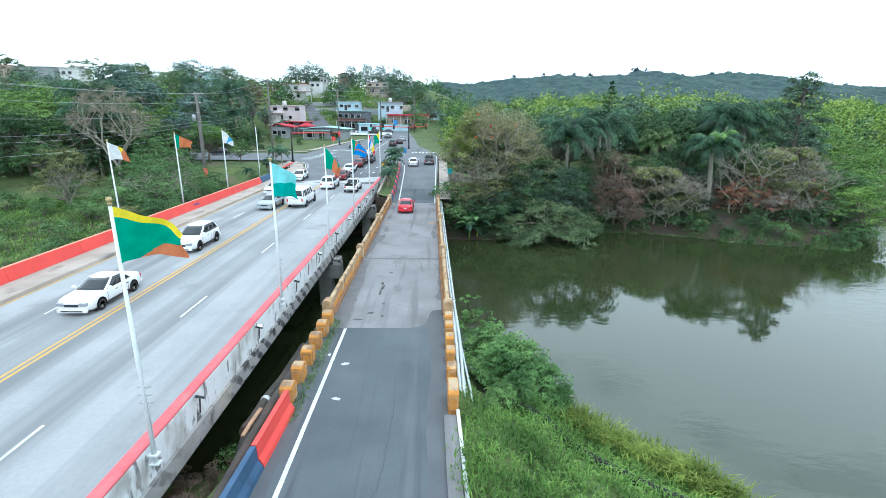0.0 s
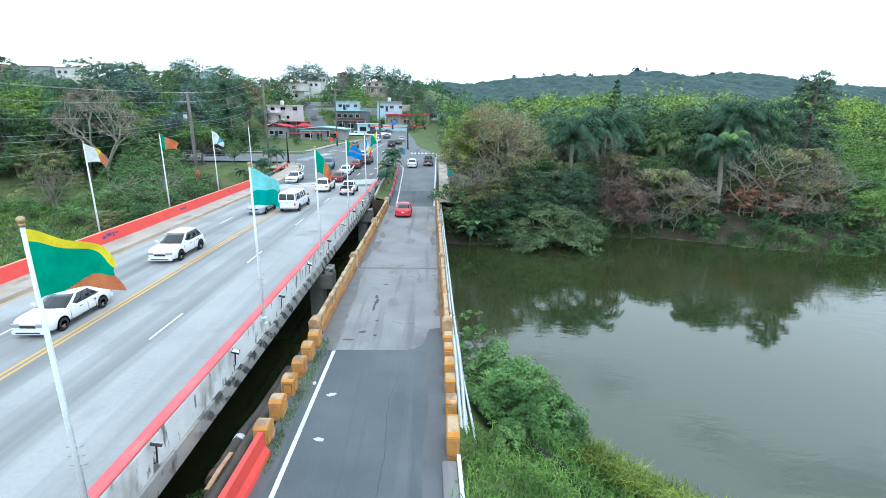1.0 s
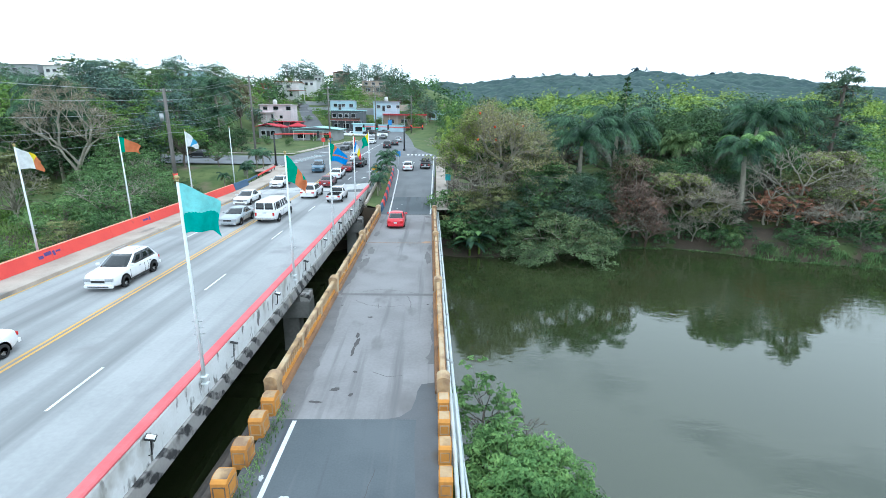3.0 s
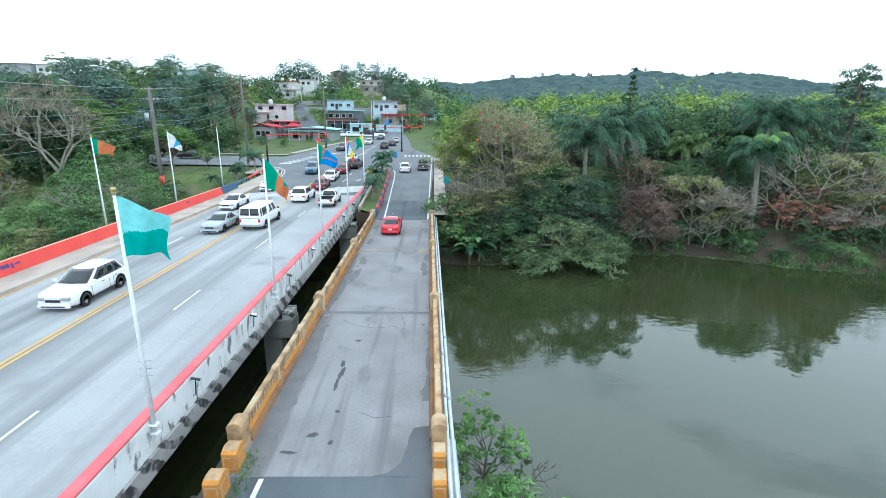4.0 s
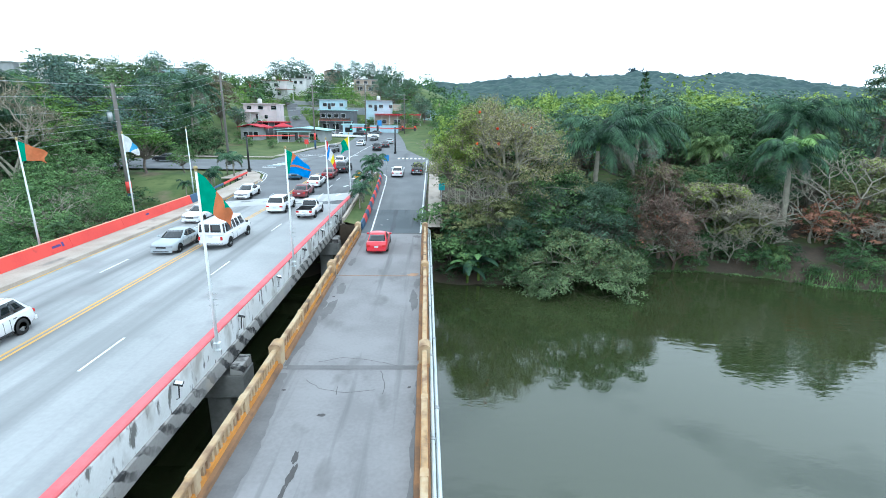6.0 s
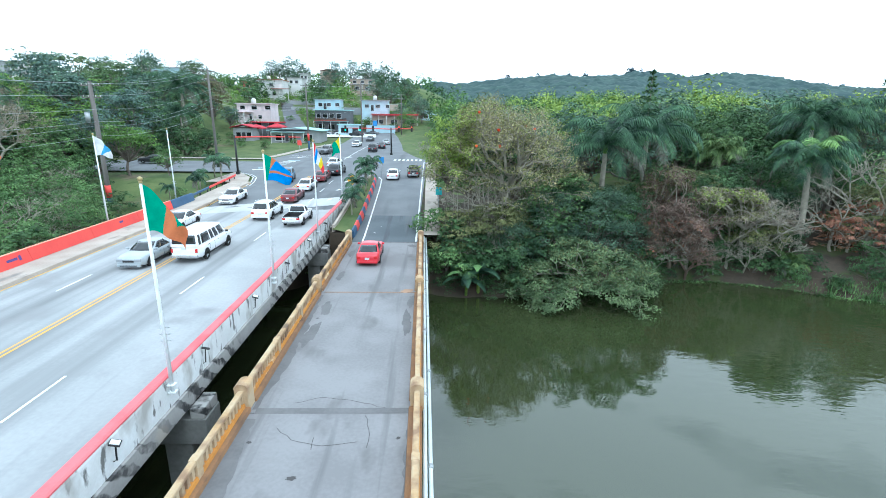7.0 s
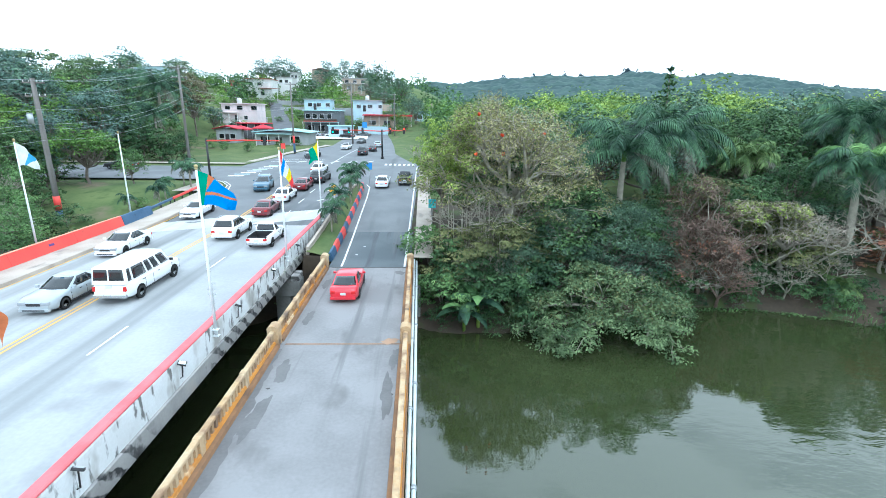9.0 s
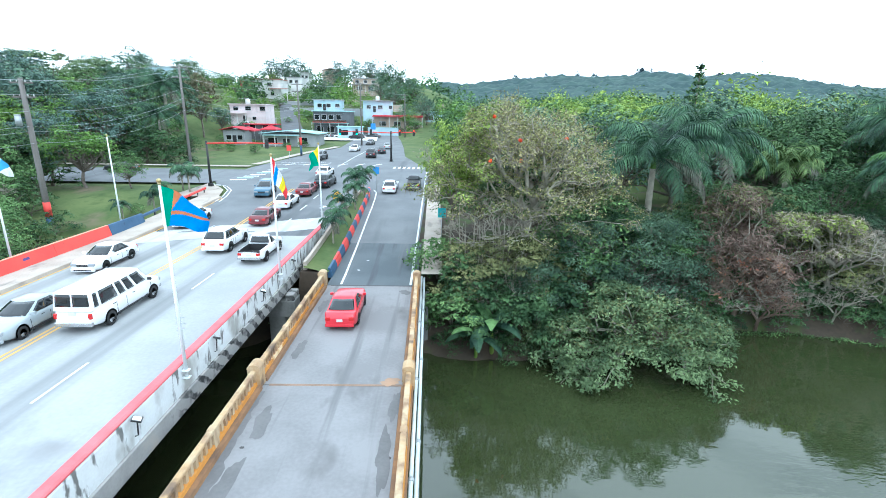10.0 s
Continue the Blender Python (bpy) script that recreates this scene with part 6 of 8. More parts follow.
    for yy in (wheels[0] + r + 0.16, (cab[0] + cab[1]) / 2 - 0.02, cab[1] - 0.34):
        if not bed or yy > bed[1]:
            for sgn in (1, -1):
                part("door_seam", box(min(sgn * (hw - 0.03), sgn * (hw + 0.003)), max(sgn * (hw - 0.03), sgn * (hw + 0.003)), yy - 0.008, yy + 0.008, sill + 0.14, belt - 0.16), TRIM, t)
    bump_mat = CHROME if kind in ("van", "pickup") else colour
    part("rear_bumper", box(-hw * 0.86, hw * 0.86, y0 - 0.07, y0 + 0.1, sill + 0.06, sill + 0.25, 0.03), bump_mat, t)
    part("front_bumper", box(-hw * 0.84, hw * 0.84, y1 - 0.1, y1 + 0.06, sill + 0.0, sill + 0.17, 0.03), bump_mat if kind != "sedan" else colour, t)
    zp = sill + 0.33 if kind != "van" else sill + 0.62
    part("number_plate", box(-0.16, 0.16, y0 - 0.02, y0 + 0.02, zp, zp + 0.15, 0.004), PLATE, t, "plain white plate")
    if roof_rack:
        for sgn in (1, -1):
            part("roof_rail", tube([(sgn * wt * 0.86, top[0] + 0.25, roof + 0.01), (sgn * wt * 0.86, top[0] + 0.35, roof + 0.06), (sgn * wt * 0.86, top[1] - 0.45, roof + 0.06), (sgn * wt * 0.86, top[1] - 0.35, roof + 0.01)], 0.018, 5), CHROME, t)
    return t


def sedan(label, colour, group="", kind="sedan"):
    return vehicle("car", label, "car", colour, 4.65, 1.76, 0.92, 1.44, 0.90, 0.98, (-1.80, 1.18), (-0.92, 0.18), (-1.35, 1.38), 0.32, group=group, kind=kind, panes=[(0.13, 0.29), (0.305, 0.59), (0.605, 0.92)])


def suv(label, colour, group=""):
    return vehicle("suv", label, "suv", colour, 4.80, 1.90, 1.08, 1.72, 1.04, 1.08, (-2.24, 1.22), (-1.72, 0.12), (-1.42, 1.42), 0.38, sill=0.27, group=group, roof_rack=True, panes=[(0.07, 0.27), (0.285, 0.57), (0.585, 0.93)])


def pickup(label, colour, group=""):
    return vehicle("pickup_truck", label, "pickup truck", colour, 5.0, 1.78, 1.02, 1.64, 0.98, 1.02, (-0.38, 1.12), (-0.20, 0.32), (-1.45, 1.5), 0.36, sill=0.34, group=group, bed=(-2.38, -0.42), kind="pickup", panes=[(0.10, 0.88)])


def van(label, colour, group=""):
    return vehicle("passenger_van", label, "van", colour, 5.75, 2.02, 1.18, 2.10, 1.12, 1.18, (-2.83, 2.02), (-2.72, 1.22), (-1.75, 1.85), 0.38, sill=0.34, group=group, kind="van",
                   panes=[(0.04, 0.10), (0.14, 0.40), (0.44, 0.54), (0.58, 0.70), (0.75, 0.93)])


def park(v, x, y, z=None, rz=0.0, pitch=0.0):
    v.matrix_basis = pose(x, y, road_z(x, y) if z is None else z, pitch, 0, rz)
    return v


# queue on the new bridge and its approach
park(suv("white family suv waiting in the queue", CAR_WHITE), -15.1, 67.4, NZ)
park(van("long white passenger van with dark windows", CAR_WHITE), -15.55, 54.5, NZ)
park(pickup("small white pickup truck with loaded open bed", CAR_WHITE), -11.5, 65.0, NZ)
mar = park(sedan("dark maroon saloon car waiting in the queue", CAR_MAROON), -14.95, 76.0, pitch=2.0)
wht = park(sedan("white saloon car waiting in the queue", CAR_WHITE), -14.9, 82.6, pitch=2.0)
park(sedan("bright red saloon car on the old bridge", CAR_RED), -3.75, 56.6, 0.0, 1.0)
rd = copy_thing(mar, Matrix())
tagged(park(rd, -14.4, 89.2, pitch=2.0), "dark red car waiting before the junction")
park(suv("black jeep waiting before the junction", CAR_BLACK), -13.3, 94.6, rz=-4, pitch=2)
park(sedan("white saloon car rolling over the junction", CAR_WHITE), -15.2, 103.0, rz=-4, pitch=2)
dark_pickup = pickup("black pickup truck with a covered bed", CAR_BLACK)
part("bed_cover", box(-0.74, 0.74, -2.4, -0.42, 1.025, 1.07, 0.015), TRIM, dark_pickup, "flat black bed cover")
park(dark_pickup, -1.55, 94.6, pitch=3)
park(copy_thing(wht, Matrix()), -4.5, 92.4, pitch=3)
# oncoming cars
park(sedan("white older saloon car with silver trim", CAR_WHITE), -18.5, 24.9, NZ, 180)
park(suv("white boxy suv driving towards the river bank", CAR_WHITE), -18.8, 36.2, NZ, 180)
park(sedan("silver grey saloon car", CAR_SILVER), -18.4, 52.5, NZ, 180)
park(sedan("white saloon car close to the sidewalk", CAR_WHITE), -21.2, 62.5, NZ, 180)
park(sedan("pale saloon car leaving the junction", CAR_WHITE), -21.4, 75.0, rz=180, pitch=-2)
park(suv("blue estate car turning out of the junction", CAR_BLUE), -19.2, 88.5, rz=188, pitch=-2)
# cars beyond the junction
park(suv("grey suv crossing the junction", CAR_GREY), -20.5, 122, rz=172)
park(sedan("white saloon car coming down the hill road", CAR_WHITE), -17.0, 141, rz=176)
park(suv("black suv on the hill road", CAR_BLACK), -11.6, 128, rz=4)
park(sedan("dark car on the hill road", CAR_BLACK), -10.5, 137, rz=6)
park(sedan("silver car on the hill road", CAR_SILVER), -10.5, 149, rz=6)
park(sedan("grey car on the hill road", CAR_GREY), -16.0, 160, rz=175)
park(sedan("dark car parked by the shop fronts", CAR_BLACK), -36, 184, 4.15, 90)
park(sedan("dark car parked by the shop fronts", CAR_GREY), -30.5, 184, 4.15, 95)
park(suv("dark suv parked on the forecourt", CAR_BLACK), -22.5, 178, 4.02, 60)
park(sedan("black car on the side road", CAR_BLACK), -46, 104, 2.36, 86)
park(sedan("white car parked before the pink house", CAR_WHITE), -53, 172, 7.3, 90)

# ---------------------------------------------------------------- woods beyond, as one mesh each
def woods(name, label, spots, leaves, leaf, material, seed, squash=0.75):
    rng = np.random.default_rng(seed)
    P, N = [], []
    for x, y, h, r in spots:
        z = ground_z(x, y)
        d = rng.normal(size=(leaves, 3))
        d /= np.linalg.norm(d, axis=1, keepdims=True)
        d[:, 2] = np.abs(d[:, 2]) * 1.0 - 0.25 * rng.uniform(size=leaves)
        lump = 0.80 + 0.16 * np.sin(d[:, 0] * 5 + x) * np.sin(d[:, 1] * 5 + y) + 0.08 * np.sin(d[:, 2] * 9 + x * 2)
        p = d * (lump * rng.uniform(0.80, 1.0, size=leaves) ** 0.7)[:, None] * np.array((r, r, h * squash))
        P.append(p + np.array((x, y, z + h * (1 - squash))))
        N.append(d + rng.normal(size=(leaves, 3)) * 0.5 + np.array((0, 0, 0.4)))
    me = leaf_mesh(name, np.concatenate(P), np.concatenate(N), leaf, leaf * 0.66, material, rng, corners=3)
    tagged(new(name, me), label, "woods", kind="stuff")


def scatter(n, x0, x1, y0, y1, h, r, seed, keep=lambda x, y: True):
    rng = np.random.default_rng(seed)
    out = []
    while len(out) < n:
        x, y = rng.uniform(x0, x1), rng.uniform(y0, y1)
        if keep(x, y):
            s = rng.uniform(0.75, 1.2)
            out.append((x, y, h * s, r * s))
    return out


def on_land(x, y):
    return y > interp(x, FAR_BANK) + 6


def off_town(x, y):
    """Keeps the woods off the junction, its houses and the climbing lane."""
    if -75 < x < 8 and y < 205:
        return False
    if -66 < x < -10 and y < 300 and (x * 0.31 + y * 0.17) % 3 < 1.1:
        return False
    return True


for k, (m, n) in enumerate(((LEAF_DARK, 75), (LEAF_MID, 75), (LEAF_BRIGHT, 45))):
    woods("hillside_woods", "dense green woods covering the hillside", scatter(n, -260, -10, 128, 330, 10, 5.2, 100 + k, off_town), 420, 0.85, m, 110 + k)
for k, (m, n) in enumerate(((LEAF_DARK, 40), (LEAF_MID, 60), (LEAF_LIME, 110), (LEAF_BRIGHT, 60))):
    woods("plain_woods", "dense green and yellow woods across the river plain", scatter(n, 2 if k != 2 else 26, 230, 100 if k != 2 else 106, 240, 14.5 if k != 2 else 16.5, 5.8, 120 + k, on_land), 420, 0.8, m, 130 + k)
for k, (m, n) in enumerate(((LEAF_DARK, 90), (LEAF_MID, 130), (LEAF_LIME, 240))):
    woods("far_woods", "distant woods below the hills", scatter(n, -20 if k != 2 else 40, 620, 230, 500, 16, 9, 140 + k), 200, 1.5, m, 150 + k)
# Canopy green with blue distance haze mixed into the colour.
HAZED_CANOPY = mat("hill_canopy", (0.022, 0.050, 0.050), (0.056, 0.098, 0.085), scale=0.035, fine=0.22, rough=1.0, bump=0.0, edge=(0.3, 0.7), spots=(((0.032, 0.064, 0.066), 0.012, 0.5, 0.7, (1, 1, 1)),))


def canopy(name, label, x0, x1, y0, y1, step, h):
    """A rolling roof of tree crowns on the distant hills."""
    xs, ys = np.arange(x0, x1, step), np.arange(y0, y1, step)
    verts = []
    for y in ys:
        for x in xs:
            b = noise.noise((x / 15, y / 15, 5.0)) + 0.6 * noise.noise((x / 7.5, y / 7.5, 9.0))
            verts.append((x + 2 * noise.noise((x / 7, y / 7, 1.0)), y, land_z(x, y) + h * (0.6 + 0.5 * b)))
    w = len(xs)
    faces = [(j * w + i, j * w + i + 1, (j + 1) * w + i + 1, (j + 1) * w + i) for j in range(len(ys) - 1) for i in range(w - 1)]
    me = fast_mesh(name, verts, faces, 4)
    me.materials.append(HAZED_CANOPY)
    me.polygons.foreach_set("use_smooth", [True] * len(faces))
    tagged(new(name, me), label, "woods", kind="stuff")


canopy("hill_canopy", "green canopy of distant wooded hills with blue haze in its colour", -420, 1320, 520, 1080, 5.5, 11)
# Crest leaves coloured bluish to paint in the haze before them.
LEAF_FAR_HAZE = leaf_mat("leaf_distant_hazed", (0.045, 0.085, 0.075), (0.065, 0.110, 0.092), island=0.16, trans=0.0)
woods("ridge_trees", "tall trees on the distant hill crest", [(390 + i * 8, 1000 + (i % 3) * 8, 20 + 5 * (i % 2), 8) for i in range(6)] + [(150 + 61 * i % 700, 1000, 15 + 4 * (i % 3), 7) for i in range(24)], 90, 4.0, LEAF_FAR_HAZE, 162)
woods("slope_bushes", "bushes and hedges scattered between the houses", scatter(190, -78, -4, 164, 300, 3.2, 2.3, 170, lambda x, y: not (-41.5 - (y - 165) * 0.32 < x < -32.5 - (y - 165) * 0.36 and y < 228) and ground_z(x, y) > 5.3), 120, 0.6, LEAF_BRIGHT, 171)

# skyline trees standing on the ridge above the town
for x, y, s in ((-75, 268, 1.25), (-68, 270, 1.3), (-62, 266, 1.2), (-48, 282, 1.1), (-40, 286, 1.15), (-30, 275, 1.2), (-22, 268, 1.1), (-15, 262, 1.1), (-10, 255, 1.0), (-41, 262, 0.9), (-46, 244, 0.7), (-22, 240, 0.8), (-16, 236, 0.9)):
    again(far_dark, x, y, s)
for x, y, s in ((-150, 262, 1.3), (-128, 256, 1.4), (-110, 250, 1.2), (-142, 240, 1.2), (-96, 232, 1.2), (-120, 244, 1.3)):
    again(far_dark, x, y, s)
for x, y, s in ((-178, 258, 1.3), (-92, 224, 1.0)):
    again(far_grey, x, y, s)
for i, (x, y) in enumerate(((-36, 178), (-28, 198), (-22, 201), (-12, 206), (-53, 170), (-62, 186), (-56, 214), (-43, 216), (-22, 220), (-14, 216), (-66, 208), (-74, 220), (-44, 235), (-46, 252), (-52, 236), (-21, 250), (-64, 172), (-8, 196), (-5, 188))):
    c = again((far_mid, far_dark, far_bright)[i % 3], x, y, 0.35 + 0.17 * (i * 7 % 4) / 3)
for i, (x, y) in enumerate(((-46, 143), (-50, 146), (-39, 140), (-34, 147), (-31, 150), (-48, 148), (-58, 150), (-55, 160))):
    again(shrub, x, y, 0.55 + 0.1 * (i % 3))
again(royal, -72, 150, 0.9)
again(royal, -57, 139, 1.25)

# ---------------------------------------------------------------- houses
def wall_paint(name, rgb):
    return mat(name, rgb, tuple(c * 0.85 for c in rgb), scale=0.4, fine=4, rough=0.9, bump=0.1, spots=((tuple(c * 0.55 for c in rgb), 0.5, 0.62, 0.78, (1, 1, 0.4)),))


W_WHITE, W_PINK, W_BLUE = wall_paint("wall_white", (0.70, 0.69, 0.67)), wall_paint("wall_pale_pink", (0.74, 0.63, 0.63)), wall_paint("wall_pale_blue", (0.50, 0.66, 0.73))
W_DARK = wall_paint("wall_dark_grey_blue", (0.13, 0.135, 0.145))
W_GREY, W_TAN, W_BRICK = wall_paint("wall_grey", (0.36, 0.37, 0.38)), wall_paint("wall_tan", (0.50, 0.40, 0.32)), wall_paint("wall_brick_red", (0.33, 0.10, 0.08))
R_TEAL, R_RED, R_GREY, R_RUST = wall_paint("roof_teal", (0.42, 0.66, 0.66)), wall_paint("roof_red", (0.52, 0.04, 0.06)), wall_paint("roof_grey", (0.36, 0.36, 0.35)), wall_paint("roof_rust", (0.36, 0.13, 0.09))


def house(label, x0, x1, y, depth, z0, z1, wall, roof, windows=(), doors=(), eave=0.35, roof_h=0.25, slope=0.0, porch=None, category="house", rz=0.0):
    """A house with its front at y facing -y. windows and doors: (centre x, sill z, width, height) from the front's left foot."""
    w, h = x1 - x0, z1 - z0
    t = thing("house", label, category, m=pose(x0, y, z0, 0, 0, rz))
    bm = bmesh.new()
    add_box(bm, 0, w, 0, depth, -4.0, h, 0.02)
    part("wall", bm, wall, t)
    bm = bmesh.new()
    if slope:
        sec = [(-eave, h), (w / 2, h + slope), (w + eave, h), (w + eave, h + 0.14), (w / 2, h + slope + 0.16), (-eave, h + 0.14)]
        r = [[bm.verts.new((x, yy, z)) for x, z in sec] for yy in (-eave, depth + eave)]
        for k in range(6):
            bm.faces.new((r[0][k], r[0][(k + 1) % 6], r[1][(k + 1) % 6], r[1][k]))
        bm.faces.new(r[0][::-1])
        bm.faces.new(r[1])
        bmesh.ops.recalc_face_normals(bm, faces=bm.faces)
    else:
        add_box(bm, -eave, w + eave, -eave * 1.6, depth + eave, h + 0.004, h + roof_h, 0.03)
    part("roof", bm, roof, t)
    for cx, sz, ww, hh in windows:
        win = part("window", box(cx - ww / 2 - 0.07, cx + ww / 2 + 0.07, -0.05, -0.002, sz - 0.07, sz + hh + 0.07), W_WHITE if wall is not W_WHITE else W_GREY, t)
        part("pane", box(cx - ww / 2, cx + ww / 2, -0.075, -0.051, sz, sz + hh), GLASS, win)
        part("sill", box(cx - ww / 2 - 0.12, cx + ww / 2 + 0.12, -0.14, -0.051, sz - 0.14, sz - 0.071), W_WHITE, win)
    for cx, sz, ww, hh in doors:
        part("door", box(cx - ww / 2, cx + ww / 2, -0.06, -0.003, sz, sz + hh, 0.01), TRIM, t)
    if porch:
        a, b, out, ph = porch
        part("porch_roof", box(a, b, -out, -0.01, ph, ph + 0.16, 0.02), roof, t)
        n = max(2, int((b - a) / 2.6))
        for i in range(n + 1):
            xx = a + 0.15 + (b - a - 0.3) * i / n
            part("porch_post", box(xx - 0.09, xx + 0.09, -out + 0.1, -out + 0.28, -1.2, ph - 0.003, 0.01), W_WHITE, t)
    return t


house("pale pink two-storey house on the slope", -59.5, -49.1, 178, 8, 8.2, 13.4, W_PINK, W_PINK, [(1.8, 3.6, 1.4, 1.0), (5.4, 3.6, 1.6, 1.1), (9.6, 3.6, 1.6, 1.1), (7, 0.8, 1.0, 1.0)], [(4.2, 0, 1.0, 2.1)], porch=(-0.4, 5, 1.2, 2.7))
house("white two-storey house with flat roof", -70.0, -60.0, 230, 9, 17.0, 23.8, W_WHITE, R_RUST, [(2, 4.5, 1.5, 1.2), (5.5, 4.5, 1.5, 1.2), (6.5, 0.9, 1.2, 1.3)], [(3.0, 0.0, 1.2, 2.1)], porch=(5.5, 13, 2.2, 3.3))
house("pale blue flat-roofed house", -40.2, -31.4, 200, 8, 12.2, 15.6, W_BLUE, R_GREY, [(2, 1.2, 1.4, 1.1), (5, 1.2, 1.4, 1.1), (8, 1.2, 1.4, 1.1)], [(3.6, 0.1, 1.0, 2.1)])
# Dark wall colour stands in for the shade inside the open gallery.
house("two-storey shop with dark open gallery and pale blue roof", -37.6, -26.0, 188, 8, 4.9, 11.9, W_DARK, R_TEAL, [(1.2, 4.6, 1.4, 1.4), (3.4, 4.6, 1.4, 1.4), (5.6, 4.6, 1.4, 1.4), (8, 4.6, 1.4, 1.4), (2, 0.7, 2.0, 1.8), (5.4, 0.7, 2.0, 1.8), (9, 0.7, 2.0, 1.8)], [], porch=(-0.3, 11.2, 1.8, 3.4), category="shop")
rail = thing("gallery_planters", "row of red-brown flowering planters along the gallery", "planter", m=pose(-37.6, 186.1, 8.46))
part("trough", box(0.1, 10.8, -0.1, 0.3, 0.0, 0.35, 0.02), W_BRICK, rail)
P = np.array([(q, 0.1, 0.55) for q in np.linspace(0.2, 10.7, 260)]) + np.random.default_rng(9).normal(size=(260, 3)) * np.array((0.1, 0.15, 0.22))
ob = new("flowering_plants", leaf_mesh("flowering_plants", P, P * 0 + 1.0, 0.4, 0.3, LEAF_RED, np.random.default_rng(10)))
ob.parent = rail
tagged(ob, "red-brown flowering plants", kind="stuff")
house("pale blue bungalow on the slope", -24.3, -14.6, 205, 8, 11.8, 15.7, W_BLUE, R_GREY, [(2, 1.4, 1.4, 1.1), (6, 1.4, 1.6, 1.1), (9.6, 1.4, 1.2, 1.1)], [(4, 0.2, 1.0, 2.1)], eave=0.5)
house("weathered grey house with open balcony", -35.9, -25.1, 255, 8, 20.9, 26.3, W_TAN, R_GREY, [(2, 3.6, 1.6, 1.2), (5.6, 3.6, 1.6, 1.2), (9.2, 3.6, 1.6, 1.2), (3, 0.6, 2.2, 1.6), (8, 0.6, 2.2, 1.6)], [], porch=(-0.4, 11.8, 1.8, 3.0))
house("tan house among trees on the hilltop", -55.7, -47.6, 284, 8, 28.9, 32.0, W_TAN, R_RUST, [(2.4, 1.2, 1.8, 1.4), (6.6, 1.2, 1.8, 1.4)], [], slope=1.0)
house("white block house on the hilltop", -60.7, -57.0, 262, 6, 25.2, 28.9, W_WHITE, R_GREY, [(1.0, 1.5, 1.0, 1.1), (2.7, 1.5, 1.0, 1.1)], [])
house("pale yellow house on the slope", -62.4, -55.9, 246, 8, 22.2, 25.7, W_WHITE, R_GREY, [(1.8, 1.4, 1.2, 1.1), (4.2, 1.4, 1.2, 1.1)], [])
house("brick red house at the edge of the trees", -78.3, -72.4, 236, 8, 19.6, 23.3, W_BRICK, R_RUST, [(2, 1.6, 1.4, 1.2), (5.4, 1.6, 1.4, 1.2)], [])
house("grey corner building with pale teal metal roof", -41.2, -28.3, 152, 9, 2.8, 6.3, W_GREY, R_TEAL, [(2.2, 1.0, 2.2, 1.5), (9.6, 1.0, 2.4, 1.6)], [(5.6, 0.1, 1.6, 2.2)], eave=0.9, slope=0.7, porch=(0.2, 9.0, 1.5, 3.1), category="shop")
house("red-roofed kiosk beside the corner building", -52.7, -47.4, 156, 5, 3.5, 6.8, W_GREY, R_RED, [(1.4, 1.0, 1.2, 1.1), (4.2, 1.0, 1.2, 1.1)], [(2.8, 0.1, 0.9, 2.0)], eave=0.7, slope=0.8, category="kiosk")
house("low building with red painted beam", -20.0, -3.5, 200, 7, 6.6, 10.8, W_TAN, R_RED, [(3, 1.0, 2.2, 1.4), (8, 1.0, 2.2, 1.4), (14, 1.0, 2.6, 1.4)], [], eave=0.3, porch=(-0.3, 16.8, 2.0, 3.9), category="shop")
house("pale blue service building beside the junction", -28.5, -21.5, 180, 5, 4.0, 7.4, W_BLUE, R_TEAL, [(2.0, 1.0, 2.4, 1.5)], [(5.4, 0.1, 1.8, 2.3)], category="kiosk")
house("grey flat house on the wooded ridge", -205.8, -187, 250, 9, 26.6, 31.0, W_GREY, R_GREY, [(3, 1.5, 2, 1.3), (8, 1.5, 2, 1.3)], [])
house("rust-roofed house on the wooded ridge", -222, -209, 250, 9, 27.6, 31.6, W_TAN, R_RUST, [(3, 1.5, 2, 1.3), (8, 1.5, 2, 1.3)], [])
house("white house on the wooded ridge", -184.5, -175, 250, 9, 26.4, 30.7, W_WHITE, R_GREY, [(2, 1.5, 1.6, 1.3), (5, 1.5, 1.6, 1.3)], [])
house("pale house high among the trees", -115.7, -103.3, 236, 8, 23.4, 28.2, W_BLUE, R_GREY, [(2, 2.5, 1.6, 1.3), (6, 2.5, 1.6, 1.3)], [])
house("long low red-roofed parking shelter on the slope", -51.6, -43.3, 168, 4, 6.6, 8.0, W_DARK, R_RED, [(2, 0.5, 1.6, 1.0), (5.6, 0.5, 1.6, 1.0)], [], category="shelter")
house("blue-roofed house far behind the trees", -2.5, 4.5, 215, 7, 8.4, 12.4, W_BLUE, R_TEAL, [(2, 1.2, 1.4, 1.2), (5, 1.2, 1.4, 1.2)], [])
bw = thing("boundary_wall", "pale blue painted boundary wall beside the junction", "wall", kind="structure")
part("wall_panel", box(-21.3, -11.2, 194.0, 194.25, 3.6, 7.0, 0.02), W_BLUE, bw)
part("wall_cap", box(-21.4, -11.1, 193.9, 194.35, 7.004, 7.15, 0.02), R_TEAL, bw)
sheet("hill_lane", lambda y: -40.5 - (y - 165) * 0.32, lambda y: -33.5 - (y - 165) * 0.36, 165, 226, lambda x, y: max(ground_z(x, y), land_z(x, y)) + 0.25, ASPHALT_PALE, "steep pale asphalt lane climbing the hill", nx=4, step=3.0)
rw = thing("retaining_wall", "grey concrete retaining wall on the slope", "wall", kind="structure")
part("wall_panel", box(-52, -25, 212, 212.3, 10.5, 13.2, 0.02), W_GREY, rw)


